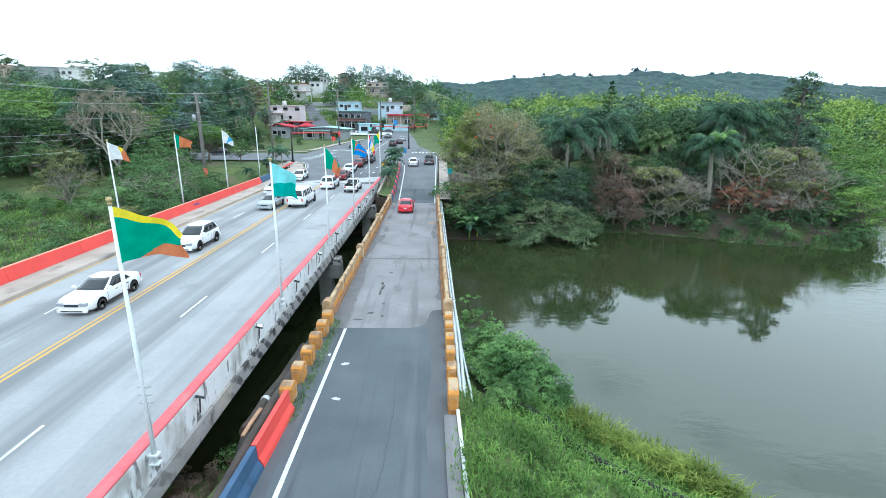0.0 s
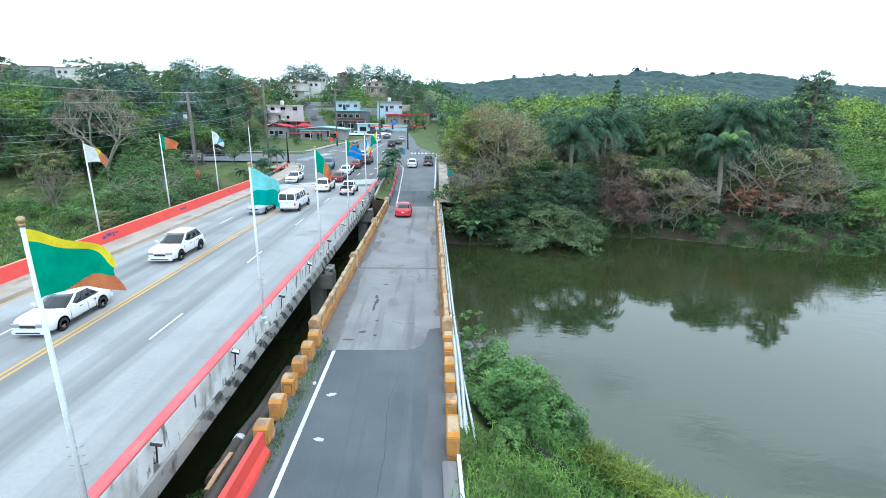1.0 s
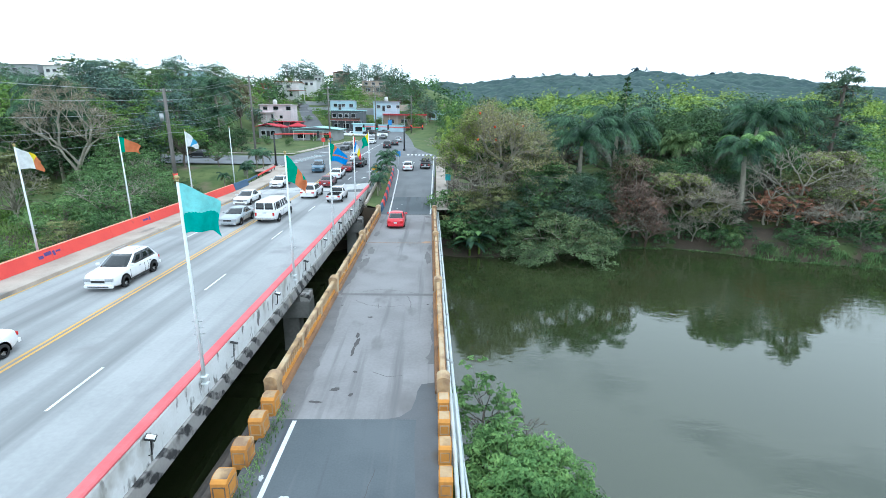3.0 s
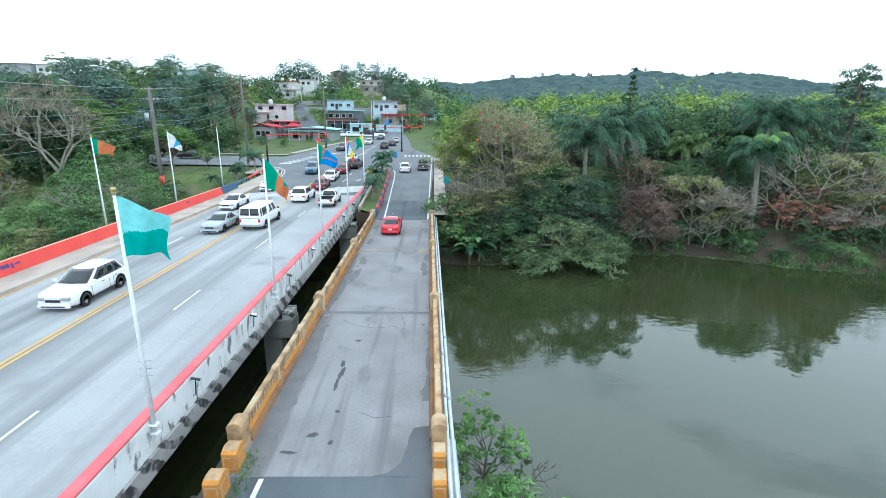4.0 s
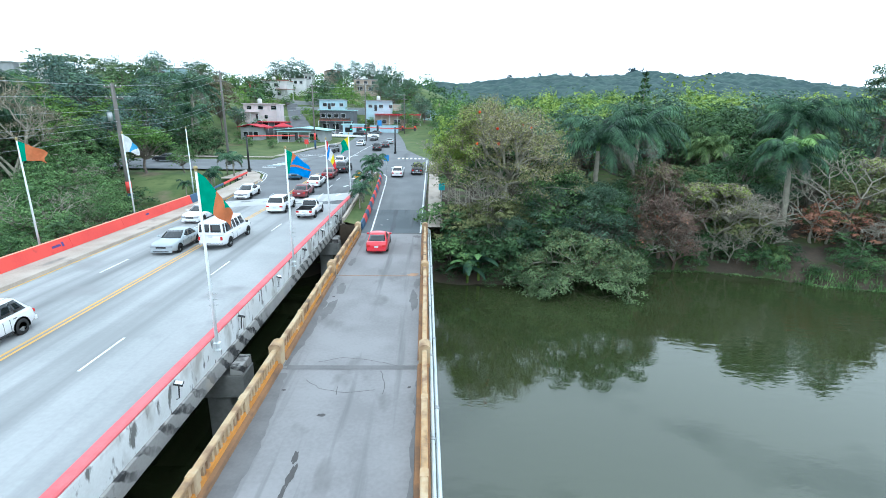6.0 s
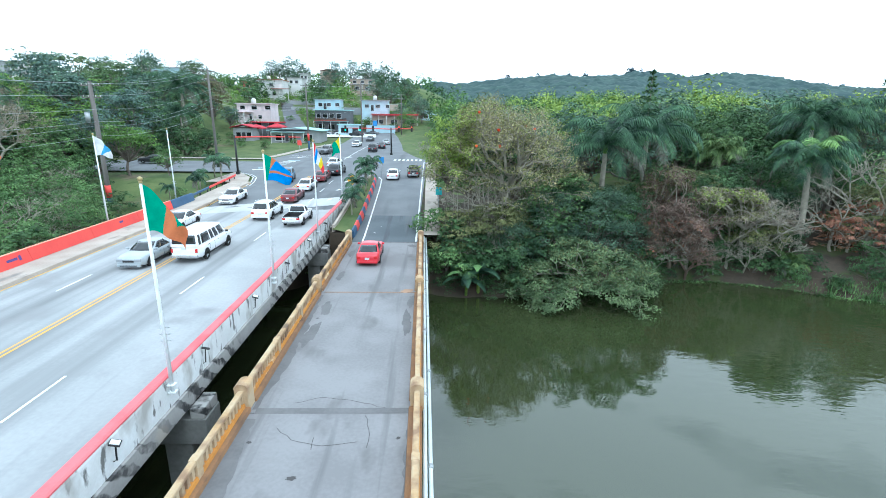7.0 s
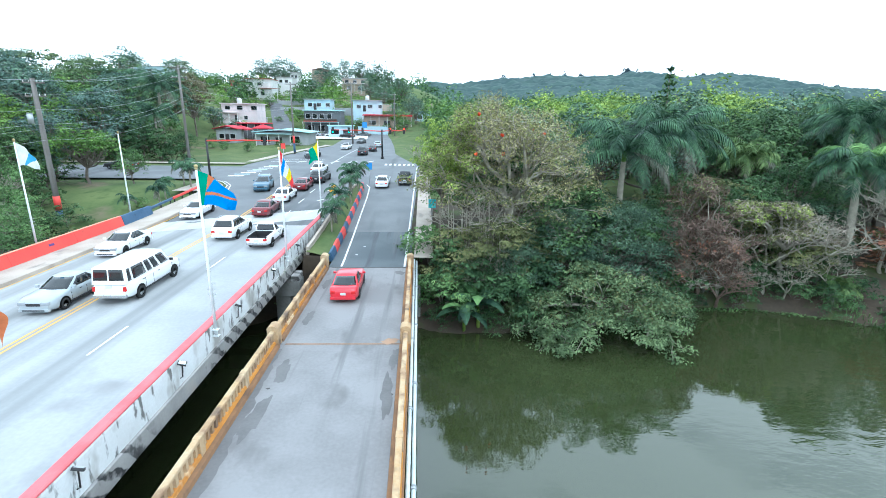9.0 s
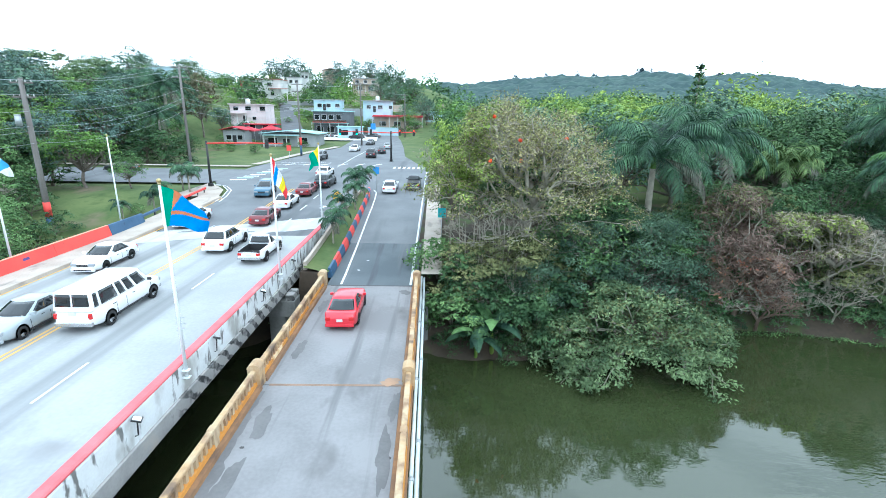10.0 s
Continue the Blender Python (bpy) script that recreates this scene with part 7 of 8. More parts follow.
gw = thing("garden_wall", "low pale garden wall stepping up the slope", "wall", kind="structure")
for x0, x1, y, z in ((-69, -58, 222, 14.6), (-57.5, -44, 224, 15.6), (-43, -31, 236, 17.0), (-24, -12, 226, 14.8), (-58, -50, 190, 9.6)):
    part("wall_panel", box(x0, x1, y, y + 0.25, z - 2.4, z, 0.02), W_GREY if x0 < -50 else W_TAN, gw)
    part("wall_cap", box(x0 - 0.06, x1 + 0.06, y - 0.06, y + 0.31, z + 0.003, z + 0.1, 0.01), W_WHITE, gw)
tank = thing("water_tank", "round white water tank on a flat roof", "water tank", "roof water tanks", m=pose(-66.5, 234, 24.1))
part("drum", tube([(0, 0, 0), (0, 0, 1.3), (0, 0, 1.5)], [0.7, 0.7, 0.35], 14), W_WHITE, tank)
part("lid", tube([(0, 0, 1.502), (0, 0, 1.6)], [0.3, 0.26], 10), W_GREY, tank)
for x, y, z in ((-55.5, 182, 13.7), (-19.5, 208, 16.0), (-31.5, 259, 26.6)):
    copy_thing(tank, pose(x, y, z))
for k, (x, y, z, rz) in enumerate(((-56.5, 173.5, 7.6, 88), (-47.5, 173.0, 7.0, 95), (-33.5, 183.8, 4.6, 80), (-28.0, 183.2, 4.4, 92), (-18.5, 186.0, 4.5, 70), (-43.0, 214.5, 13.1, 20))):
    park(sedan(("white", "dark grey", "silver")[k % 3] + " saloon car parked before the hillside houses", (CAR_WHITE, CAR_GREY, CAR_SILVER)[k % 3]), x, y, ground_z(x, y) + 0.02, rz)

def canopy_tent(x, y, z, w):
    t = thing("canopy_tent", "red pointed canopy tent beside the kiosk", "tent", "red canopy tents", m=pose(x, y, z))
    bm = bmesh.new()
    c = bm.verts.new((0, 0, 3.4))
    r = [bm.verts.new((sx * w / 2, sy * w / 2, 2.4)) for sx, sy in ((-1, -1), (1, -1), (1, 1), (-1, 1))]
    lo = [bm.verts.new((v.co.x, v.co.y, 2.15)) for v in r]
    for k in range(4):
        bm.faces.new((r[k], r[(k + 1) % 4], c))
        bm.faces.new((lo[k], lo[(k + 1) % 4], r[(k + 1) % 4], r[k]))
    part("roof", bm, R_RED, t)
    for sx, sy in ((-1, -1), (1, -1), (1, 1), (-1, 1)):
        part("leg", tube([(sx * w / 2, sy * w / 2, -0.6), (sx * w / 2, sy * w / 2, 2.2)], 0.04, 6), STEEL, t)


canopy_tent(-48.5, 162, 4.3, 5.0)
canopy_tent(-43.5, 165, 4.6, 4.5)

# ---------------------------------------------------------------- utility poles and their wires
def utility_pole(x, y, z0, top, label, band=False, arms=2, r=0.19):
    t = thing("utility_pole", label, "utility pole", "utility poles", m=pose(x, y, z0))
    H = top - z0
    part("pole", tube([(0, 0, -0.5), (0, 0, H * 0.5), (0, 0, H)], [r, r * 0.85, r * 0.68], 10), WOODPOLE, t)
    for i in range(arms):
        zz = H - 0.5 - i * 1.3
        part("crossarm", box(-1.1, 1.1, -0.07, 0.07, zz, zz + 0.14, 0.01), WOODPOLE, t)
        for xx in (-0.95, -0.4, 0.4, 0.95):
            part("insulator", tube([(xx, 0, zz + 0.14), (xx, 0, zz + 0.34)], [0.05, 0.03], 6), W_WHITE, t)
    if band:
        part("red_band", tube([(0, 0, 2.1), (0, 0, 3.6)], r * 1.03, 12), RED_PAINT, t, "red painted band")
        part("navy_band", tube([(0, 0, 0.3), (0, 0, 2.098)], r * 1.04, 12), BLUE_PAINT, t, "navy painted band")
    return t


UP = [(-37.6, 20, -1.0, 14.2), (-37.8, 78.8, -1.4, 14.0), (-33.8, 100.5, 2.2, 17.4), (-25.5, 128, 3.0, 17.0), (-17.8, 157, 3.4, 19.0), (-8.5, 186, 4.0, 17.5)]
for k, (x, y, z0, z1) in enumerate(UP):
    if k:
        utility_pole(x, y, z0, z1, "tall wooden utility pole with red and navy bands" if k in (1, 3) else "tall wooden utility pole with crossarms", band=k in (1, 3), r=0.31 if k == 1 else 0.21)
transformer = thing("transformer", "grey transformer can on the utility pole", "transformer", m=pose(-38.2, 78.4, 9.6))
part("can", tube([(0, -0.32, 0), (0, -0.32, 1.0)], 0.26, 12), STEEL, transformer)
part("lid", tube([(0, -0.32, 1.002), (0, -0.32, 1.07)], 0.28, 12), STEEL, transformer)


def wire(a, b, sag, r=0.016):
    t = thing("overhead_wire", "dark overhead wire between utility poles", "wire", "overhead wires")
    a, b = Vector(a), Vector(b)
    pts = [a.lerp(b, i / 14) - Vector((0, 0, sag * 4 * (i / 14) * (1 - i / 14))) for i in range(15)]
    part("cable", tube(pts, r, 4), STEEL, t)


for (x0, y0, _, t0), (x1, y1, _, t1) in zip(UP, UP[1:]):
    for dx, dz, sag in ((-0.95, -0.2, 0.7), (0.95, -0.2, 0.75), (-0.4, -1.5, 0.8), (0.4, -3.0, 0.9), (0.1, -4.4, 1.0), (-0.1, -4.9, 1.05), (0.2, -6.0, 1.1)):
        wire((x0 + dx, y0, t0 + dz), (x1 + dx, y1, t1 + dz), sag, 0.012)

# ---------------------------------------------------------------- signals, island and junction furniture
def signal_mast(x, y, z0, top, reach, heads, label, arm_z=None, colour=None):
    t = thing("traffic_signal", label, "traffic light", "traffic signals", m=pose(x, y, z0))
    H = top - z0
    part("post", tube([(0, 0, 0), (0, 0, H + 0.3)], [0.16, 0.12], 10), BLACK, t)
    part("base", box(-0.25, 0.25, -0.25, 0.25, -0.1, 0.3, 0.03), BLACK, t)
    part("mast_arm", tube([(0, 0, H), (reach * 0.5, 0, H + 0.12), (reach, 0, H + 0.12)], [0.10, 0.085, 0.06], 8), RED_PAINT, t, "red painted mast arm")
    for k, (d, lit) in enumerate(heads):
        hd = part("signal_head", box(d - 0.2, d + 0.2, -0.32, -0.11, H - 0.5, H + 0.62, 0.03), BLACK, t)
        for j, c in enumerate(("red", "amber", "green")):
            bm = bmesh.new()
            bmesh.ops.create_cone(bm, cap_ends=True, segments=12, radius1=0.13, radius2=0.13, depth=0.04, matrix=Matrix.Translation((d, -0.33, H + 0.42 - 0.36 * j)) @ Matrix.Rotation(radians(90), 4, 'X'))
            part("lens", bm, LIT[c] if c == lit else UNLIT, hd)
    return t


def lit(name, rgb):
    m = bpy.data.materials.new(name)
    m.use_nodes = True
    b = m.node_tree.nodes["Principled BSDF"]
    b.inputs["Base Color"].default_value = (*rgb, 1)
    b.inputs["Emission Color"].default_value = (*rgb, 1)
    b.inputs["Emission Strength"].default_value = 2.5
    return m


LIT = dict(red=lit("lamp_red_lit", (0.9, 0.05, 0.02)), amber=lit("lamp_amber_lit", (0.9, 0.5, 0.05)), green=lit("lamp_green_lit", (0.05, 0.85, 0.5)))
UNLIT = plain("lens_unlit", (0.03, 0.03, 0.03), rough=0.3)
signal_mast(-27.4, 92.2, 2.15, 7.4, 9.5, ((7.6, None),), "black signal post with long red mast arm")
signal_mast(-7.0, 121, 2.9, 8.0, -9.5, ((-9.2, "green"), (-6.2, "green"), (-3.6, None)), "black signal post with red mast arms over the road")
signal_mast(-7.0, 121.6, 2.9, 8.0, 4.6, ((1.6, "red"), (4.2, "red")), "black signal post with a red arm over the lane")
ISL = [(64.5, -7.9, -6.15), (72, -8.15, -6.3), (80, -8.2, -6.5), (88, -8.0, -6.8), (91.5, -7.7, -7.1)]
il = lambda y: interp(y, [(a, b) for a, b, c in ISL])
ir = lambda y: interp(y, [(a, c) for a, b, c in ISL])
iz = lambda y: interp(y, OLD_Z)
island = thing("traffic_island", "grassy traffic island with painted kerb", "traffic island", kind="structure")
sheet("lawn", il, ir, 62.8, 91.5, lambda x, y: max(iz(y) + 0.42, 0.5 + (1 - smooth01(-8.3, -6.2, x)) * 0.35), GROUND, "", nx=4, step=1.5, parent=island)
part("island_bank", prism([(-0.5, -3.5), (-0.06, 0.45), (1.6, 0.45), (1.9, -3.5)], [(-8.1, 62.8, 0), (-8.1, 66, 0.1)]), BANK, island)
y, k = 63.2, 0
while y < 91:
    y1 = min(y + 1.85, 91.4)
    part("kerb_block", prism([(-0.16, -0.1), (-0.13, 0.62), (0.05, 0.64), (0.17, 0.3), (0.2, -0.1)], [(ir(y), y, iz(y)), (ir(y1), y1 - 0.02, iz(y1))]), (BLUE_PAINT, RED_PAINT)[k % 2], island)
    part("kerb", prism([(-0.12, -0.2), (-0.12, 0.6), (0.12, 0.6), (0.12, -0.2)], [(il(y), y, interp(y, NEW_Z) * 0.5 + iz(y) * 0.5), (il(y1), y1, interp(y1, NEW_Z) * 0.5 + iz(y1) * 0.5)]), SIDEWALK, island)
    y += 1.85
    k += 1
little = palm("small_palm", 2.0, 1.7, 35, fronds=11, leaflet=0.42, crownshaft=False, trunk_r=0.08, droop=0.95, step=14, width=0.05)
tagged(place(little, -7.2, 69.6), "small palm growing on the traffic island", "palm", group="small palms")
for x, y, z, s in ((-7.5, 75.5, 1.1, 1.1), (-7.1, 80.5, 1.5, 1.15), (-7.6, 84.5, 1.8, 1.25), (-7.2, 87.5, 2.1, 1.2), (-7.3, 72.4, 0.8, 1.0)):
    c = copy_thing(little, Matrix())
    c.matrix_basis = pose(x, y, z, 0, 0, y * 40) @ Matrix.Diagonal((s, s, s, 1))
little.matrix_basis = pose(-7.2, 69.6, 0.6)
for x, y, s in ((-27.8, 80, 1.0), (-29.5, 84.5, 0.95), (-28.3, 88.5, 1.3), (-30.0, 90.3, 1.2), (-31.5, 80.5, 0.8)):
    c = copy_thing(little, Matrix())
    place(c, x, y, s)
for x, y, s in ((-30.5, 75.5, 0.4), (-31, 82, 0.45), (-29, 78, 0.3)):
    again(shrub, x, y, s)


def sign(x, y, z, h, shape, colour, label, size=0.75):
    t = thing("road_sign", label, "road sign", m=pose(x, y, z))
    part("post", tube([(0, 0, -0.2), (0, 0, h)], 0.035, 6), STEEL, t)
    bm = bmesh.new()
    if shape == "diamond":
        add_box(bm, -size / 2, size / 2, -0.06, -0.03, -size / 2, size / 2)
        bmesh.ops.rotate(bm, verts=bm.verts, matrix=Matrix.Rotation(radians(45), 3, 'Y'))
    else:
        add_box(bm, -size / 2, size / 2, -0.06, -0.03, -size * 0.6, size * 0.6)
    bmesh.ops.translate(bm, verts=bm.verts, vec=(0, 0, h))
    part("plate", bm, colour, t)
    if shape == "diamond":
        part("symbol_bar", box(-0.05, 0.05, -0.066, -0.061, h - 0.2, h + 0.2), BLACK, t)


SIGN_YELLOW, SIGN_BLUE = plain("sign_yellow", (0.85, 0.42, 0.02)), plain("sign_blue", (0.05, 0.25, 0.60))
sign(-8.4, 78.0, 1.3, 2.0, "diamond", SIGN_YELLOW, "yellow diamond warning sign on the island", 0.9)
sign(-6.1, 90.8, 2.2, 2.3, "square", SIGN_BLUE, "small blue sign at the island tip", 0.75)
sign(-10.2, 121, 8.2, 0.9, "square", SIGN_BLUE, "blue street sign on the mast arm", 0.9)
sign(1.9, 72.5, 0.6, 2.3, "square", plain("sign_teal", (0.05, 0.45, 0.48)), "teal sign beside the pavement", 0.7)
sign(-24.9, 118, 2.8, 2.4, "square", RED_PAINT, "red sign at the corner", 0.8)
RAILP = thing("guard_rail", "low guard rail painted black and red beyond the barrier", "guard rail", kind="structure")
for k, (ya, yb) in enumerate(((74.6, 79.5), (79.6, 84.2), (84.3, 88.6))):
    part("rail_beam", prism([(-0.05, 0.28), (0.0, 0.34), (-0.03, 0.42), (0.03, 0.50), (-0.05, 0.56), (-0.1, 0.56), (-0.1, 0.28)], [(-25.9 - (y - 74) * 0.03, y, interp(y, NEW_Z) + 0.2) for y in (ya, yb)]), (BLUE_PAINT, RED_PAINT, RED_PAINT)[k], RAILP)
    for y in (ya + 0.4, (ya + yb) / 2, yb - 0.4):
        part("rail_post", box(-26.05 - (y - 74) * 0.03, -25.95 - (y - 74) * 0.03, y - 0.06, y + 0.06, 0.8, interp(y, NEW_Z) + 0.72), BLACK, RAILP)
# painted lines at the junction
JZ = lambda x, y: road_z(x, y)
for x in (-17.1, -16.8):
    stripe("centre_line", line(x, 72.3, x + 0.1, 92, 12), 0.13, PAINT_YELLOW, "double yellow centre line before the junction", zf=JZ, z=0.02)
for y0 in (74.5, 80.4, 86.2):
    stripe("lane_arrow", line(-12.9, y0, -12.8, y0 + 2.4, 3), 0.14, PAINT_WHITE, "white lane marking before the junction", zf=JZ, z=0.02)
    stripe("lane_arrow", line(-11.0, y0 + 1.2, -10.6, y0 + 2.2, 2), 0.35, PAINT_WHITE, "white lane marking before the junction", zf=JZ, z=0.02)
for i in range(7):
    stripe("crosswalk_bar", line(-5.6 + i * 0.8, 111.0, -5.6 + i * 0.8, 113.2, 2), 0.42, PAINT_WHITE, "white crosswalk bar", zf=JZ, z=0.02)
for y0 in (114.4, 117.0):
    stripe("crosswalk_line", line(-26.2, y0, -17.5, y0 + 1.2, 6), 0.22, PAINT_WHITE, "worn white crosswalk line", zf=JZ, z=0.02)
AQUA = mat("worn_aqua_road_paint", (0.45, 0.68, 0.70), (0.34, 0.46, 0.48), scale=0.9, fine=6, rough=0.8, bump=0.05)
for k in range(8):
    stripe("crosswalk_bar", line(-27.4 + 0.35 * k, 98.0 + 1.6 * k, -25.2 + 0.35 * k, 98.2 + 1.6 * k, 2), 0.7, AQUA if k % 3 == 1 else PAINT_WHITE, "worn crosswalk bar across the side road", zf=JZ, z=0.02)
for k in range(6):
    stripe("crosswalk_bar", line(-24.5 + 3.0 * k, 113.4 + 0.25 * k, -23.3 + 3.0 * k, 115.6 + 0.25 * k, 2), 0.5, PAINT_WHITE, "white crosswalk bar", zf=JZ, z=0.024)
sheet("lawn_pavement", lambda y: interp(y, ROAD_L) - 1.7, lambda y: interp(y, ROAD_L) - 0.15, 113, 151, lambda x, y: road_z(x, y) + 0.16, SIDEWALK, "pale pavement edging the corner lawn", nx=2, step=2)
sheet("lawn_pavement", lambda y: -75, lambda y: -29.6, 110.7, 112.4, lambda x, y: 2.62, SIDEWALK, "pale pavement along the side road", nx=12, step=0.8)
stripe("lane_line", line(-15.2, 112, -14.2, 150, 12), 0.15, PAINT_WHITE, "white lane line on the hill road", zf=JZ, z=0.02)
for off in (0.0, 0.45):
    stripe("kerb_curve", [(-23.3 + off, 84), (-23.7 + off, 87), (-24.6 + off, 90.5), (-26.2 + off, 93.0), (-28.8, 94.6 + off)], 0.14, PAINT_WHITE, "white line round the junction corner", zf=lambda x, y: interp(y, NEW_Z), z=0.03)
corner = thing("corner_pavement", "pale concrete pavement at the junction corner", "pavement", kind="structure")
sheet("paving", lambda y: -29.5 + (y - 86) * 0.1, lambda y: interp(y, [(86, -23.8), (90, -24.9), (93, -27.0), (94.3, -28.9)]), 86, 94.3, lambda x, y: interp(y, NEW_Z) + 0.16, SIDEWALK, "", nx=3, step=1.0, parent=corner)
sheet("right_pavement", lambda y: 0.35, lambda y: 1.9, 63.5, 108, lambda x, y: interp(y, OLD_Z) + 0.15, SIDEWALK, "pale worn pavement along the lane", nx=2, step=2)

# ---------------------------------------------------------------- details of the old bridge and its near end
patch = bmesh.new()
pts = [(0.42, 23.6), (0.42, 26.2), (-0.35, 26.0), (-0.5, 25.5), (-0.55, 24.9), (-0.7, 24.2), (-1.1, 23.75), (-1.6, 23.6)]
patch.faces.new([patch.verts.new((x, y, 0.006)) for x, y in pts])
tagged(part("asphalt_patch", patch, ASPHALT_PALE), "worn asphalt lapping onto the concrete deck", "road patch", kind="structure")
CRACK = plain("crack_dirt", (0.085, 0.08, 0.078), rough=1.0)
DARKPATCH = mat("dark_damp_concrete", (0.138, 0.133, 0.132), (0.170, 0.164, 0.163), scale=1.0, fine=8, rough=0.9, bump=0.2)


def ragged(name, cx, cy, rx, ry, seed, material, label, z=0.005):
    rng = np.random.default_rng(seed)
    bm = bmesh.new()
    mid_v = bm.verts.new((cx, cy, z))
    p, q, w = rng.uniform(0, 6.28, size=3)
    ring = []
    for a in np.linspace(0, 2 * math.pi, 41)[:-1]:
        k = 0.85 + 0.16 * math.sin(2 * a + p) + 0.10 * math.sin(5 * a + q) + 0.06 * math.sin(9 * a + w) + rng.uniform(-0.03, 0.03)
        ring.append(bm.verts.new((cx + math.cos(a) * rx * k, cy + math.sin(a) * ry * k, z)))
    for a, b in zip(ring, ring[1:] + ring[:1]):
        bm.faces.new((mid_v, a, b))
    return tagged(part(name, bm, material), label, "stain", kind="structure")


def crack(pts, seed, w=0.022, z=0.006):
    rng = np.random.default_rng(seed)
    out = []
    for (xa, ya), (xb, yb) in zip(pts, pts[1:]):
        n = max(2, int(math.hypot(xb - xa, yb - ya) / 0.25))
        for i in range(n):
            out.append((xa + (xb - xa) * i / n + rng.normal() * 0.02, ya + (yb - ya) * i / n + rng.normal() * 0.02))
    out.append(pts[-1])
    return stripe("crack", out, w, CRACK, "dark crack in the concrete deck", z=z)


for k, (cx, cy, rx, ry) in enumerate(((-3.72, 28.9, 0.10, 0.5), (-3.66, 29.8, 0.13, 0.55), (-3.75, 30.6, 0.10, 0.4), (-3.4, 32.9, 0.22, 0.09), (-3.3, 27.0, 0.12, 0.1), (-3.9, 25.6, 0.25, 0.14), (-3.2, 25.2, 0.12, 0.12),
                                          (-5.3, 34.6, 0.09, 0.09), (-0.2, 34.8, 0.09, 0.08), (-5.3, 45, 0.09, 0.09), (-0.15, 44.5, 0.09, 0.08), (-4.5, 24.7, 0.3, 0.1))):
    ragged("oil_stain", cx, cy, rx, ry, 200 + k, CRACK, "small dark stain on the deck")
for k, (cx, cy, rx, ry) in enumerate(((-5.2, 43.0, 0.35, 1.6), (-5.1, 46.4, 0.35, 1.1), (-0.35, 44.5, 0.3, 1.7), (-0.2, 47.5, 0.25, 1.2), (-5.4, 57.8, 0.3, 0.9), (-0.6, 60.2, 0.4, 0.5),
                                          (-5.3, 52.2, 0.3, 1.0))):
    ragged("damp_patch", cx, cy, rx, ry, 230 + k, DARKPATCH, "dark damp patch along the deck edge", 0.009 + 0.0006 * k)
def margin(xa, edge, y0, y1, seed, label):
    """Dark worn strip along the deck edge with a ragged inner border."""
    bm = bmesh.new()
    rng = np.random.default_rng(seed)
    rows = []
    for y in np.arange(y0, y1, 0.3):
        e = interp(y, edge) + rng.normal() * 0.05 + 0.1 * noise.noise((y * 0.9, seed, 0.0))
        rows.append((bm.verts.new((xa, y, 0.0075)), bm.verts.new((e, y, 0.0075))))
    for a, b in zip(rows, rows[1:]):
        bm.faces.new((a[0], a[1], b[1], b[0]) if xa < edge[0][1] else (a[1], a[0], b[0], b[1]))
    return tagged(part("worn_margin", bm, DARKPATCH), label, "road patch", kind="structure")


margin(-5.86, [(23.6, -5.0), (26, -5.05), (31.6, -5.08), (34, -5.3), (36.1, -5.6)], 23.62, 36.1, 5, "dark worn strip along the deck edge")
margin(0.42, [(27.5, -0.2), (30, 0.05), (33, 0.0), (36, 0.2)], 27.7, 36.1, 6, "dark worn strip along the deck edge")
margin(-5.86, [(36.5, -5.7), (40, -5.4), (44, -5.5), (48.8, -5.75)], 36.5, 48.8, 7, "dark worn strip along the deck edge")
stripe("joint_seam", line(-5.7, 36.4, 0.2, 36.4, 30), 0.36, DARKPATCH, "dark seam between deck slabs", z=0.007)
stripe("joint_seam", line(-5.7, 49.01, 0.05, 49.01, 30), 0.16, mat("rusty_seam_dirt", (0.20, 0.14, 0.10), (0.30, 0.20, 0.14), scale=1, fine=8, rough=1.0), "rust stained seam between deck slabs", z=0.007)
stripe("joint_seam", line(-5.7, 61.4, 0.0, 61.4, 12), 0.14, CRACK, "dark seam at the end of the deck", z=0.007)
ragged("rust_stain", -0.55, 49.3, 0.5, 0.35, 260, mat("orange_rust_stain", (0.40, 0.25, 0.16), (0.32, 0.22, 0.15), scale=1, fine=8, rough=1.0), "orange rust stain beside the joint", 0.0085)
crack([(-4.4, 36.9), (-3.4, 37.3), (-2.2, 37.1), (-0.8, 36.6)], 1)
crack([(-4.6, 35.4), (-3.9, 34.7), (-2.8, 34.4), (-1.6, 34.6)], 2)
crack([(-3.2, 34.9), (-3.1, 34.2)], 3)
crack([(-1.5, 36.1), (-1.2, 35.0), (-1.25, 34.3)], 4)
crack([(-2.5, 27.0), (-1.9, 26.6), (-1.2, 26.7)], 5)
crack([(-1.9, 12.0), (-1.75, 16.0), (-1.95, 19.5), (-1.7, 21.0)], 8, 0.016)
crack([(-2.2, 9.0), (-2.0, 12.0)], 9, 0.016)
WHITEDAUB = mat("dried_white_daub", (0.55, 0.56, 0.56), (0.42, 0.43, 0.44), scale=2, fine=15, rough=0.9)
for k, (x, y, rx, ry) in enumerate(((-4.3, 19.75, 0.22, 0.14), (-4.15, 16.95, 0.20, 0.13), (-5.2, 20.6, 0.1, 0.14), (-5.0, 21.2, 0.08, 0.06), (-4.3, 64.5, 0.15, 0.12), (-3.9, 66.6, 0.12, 0.12))):
    ragged("white_daub", x, y, rx, ry, 280 + k, WHITEDAUB, "dried white daub on the asphalt", 0.007 if y < 60 else road_z(x, y) + 0.02)

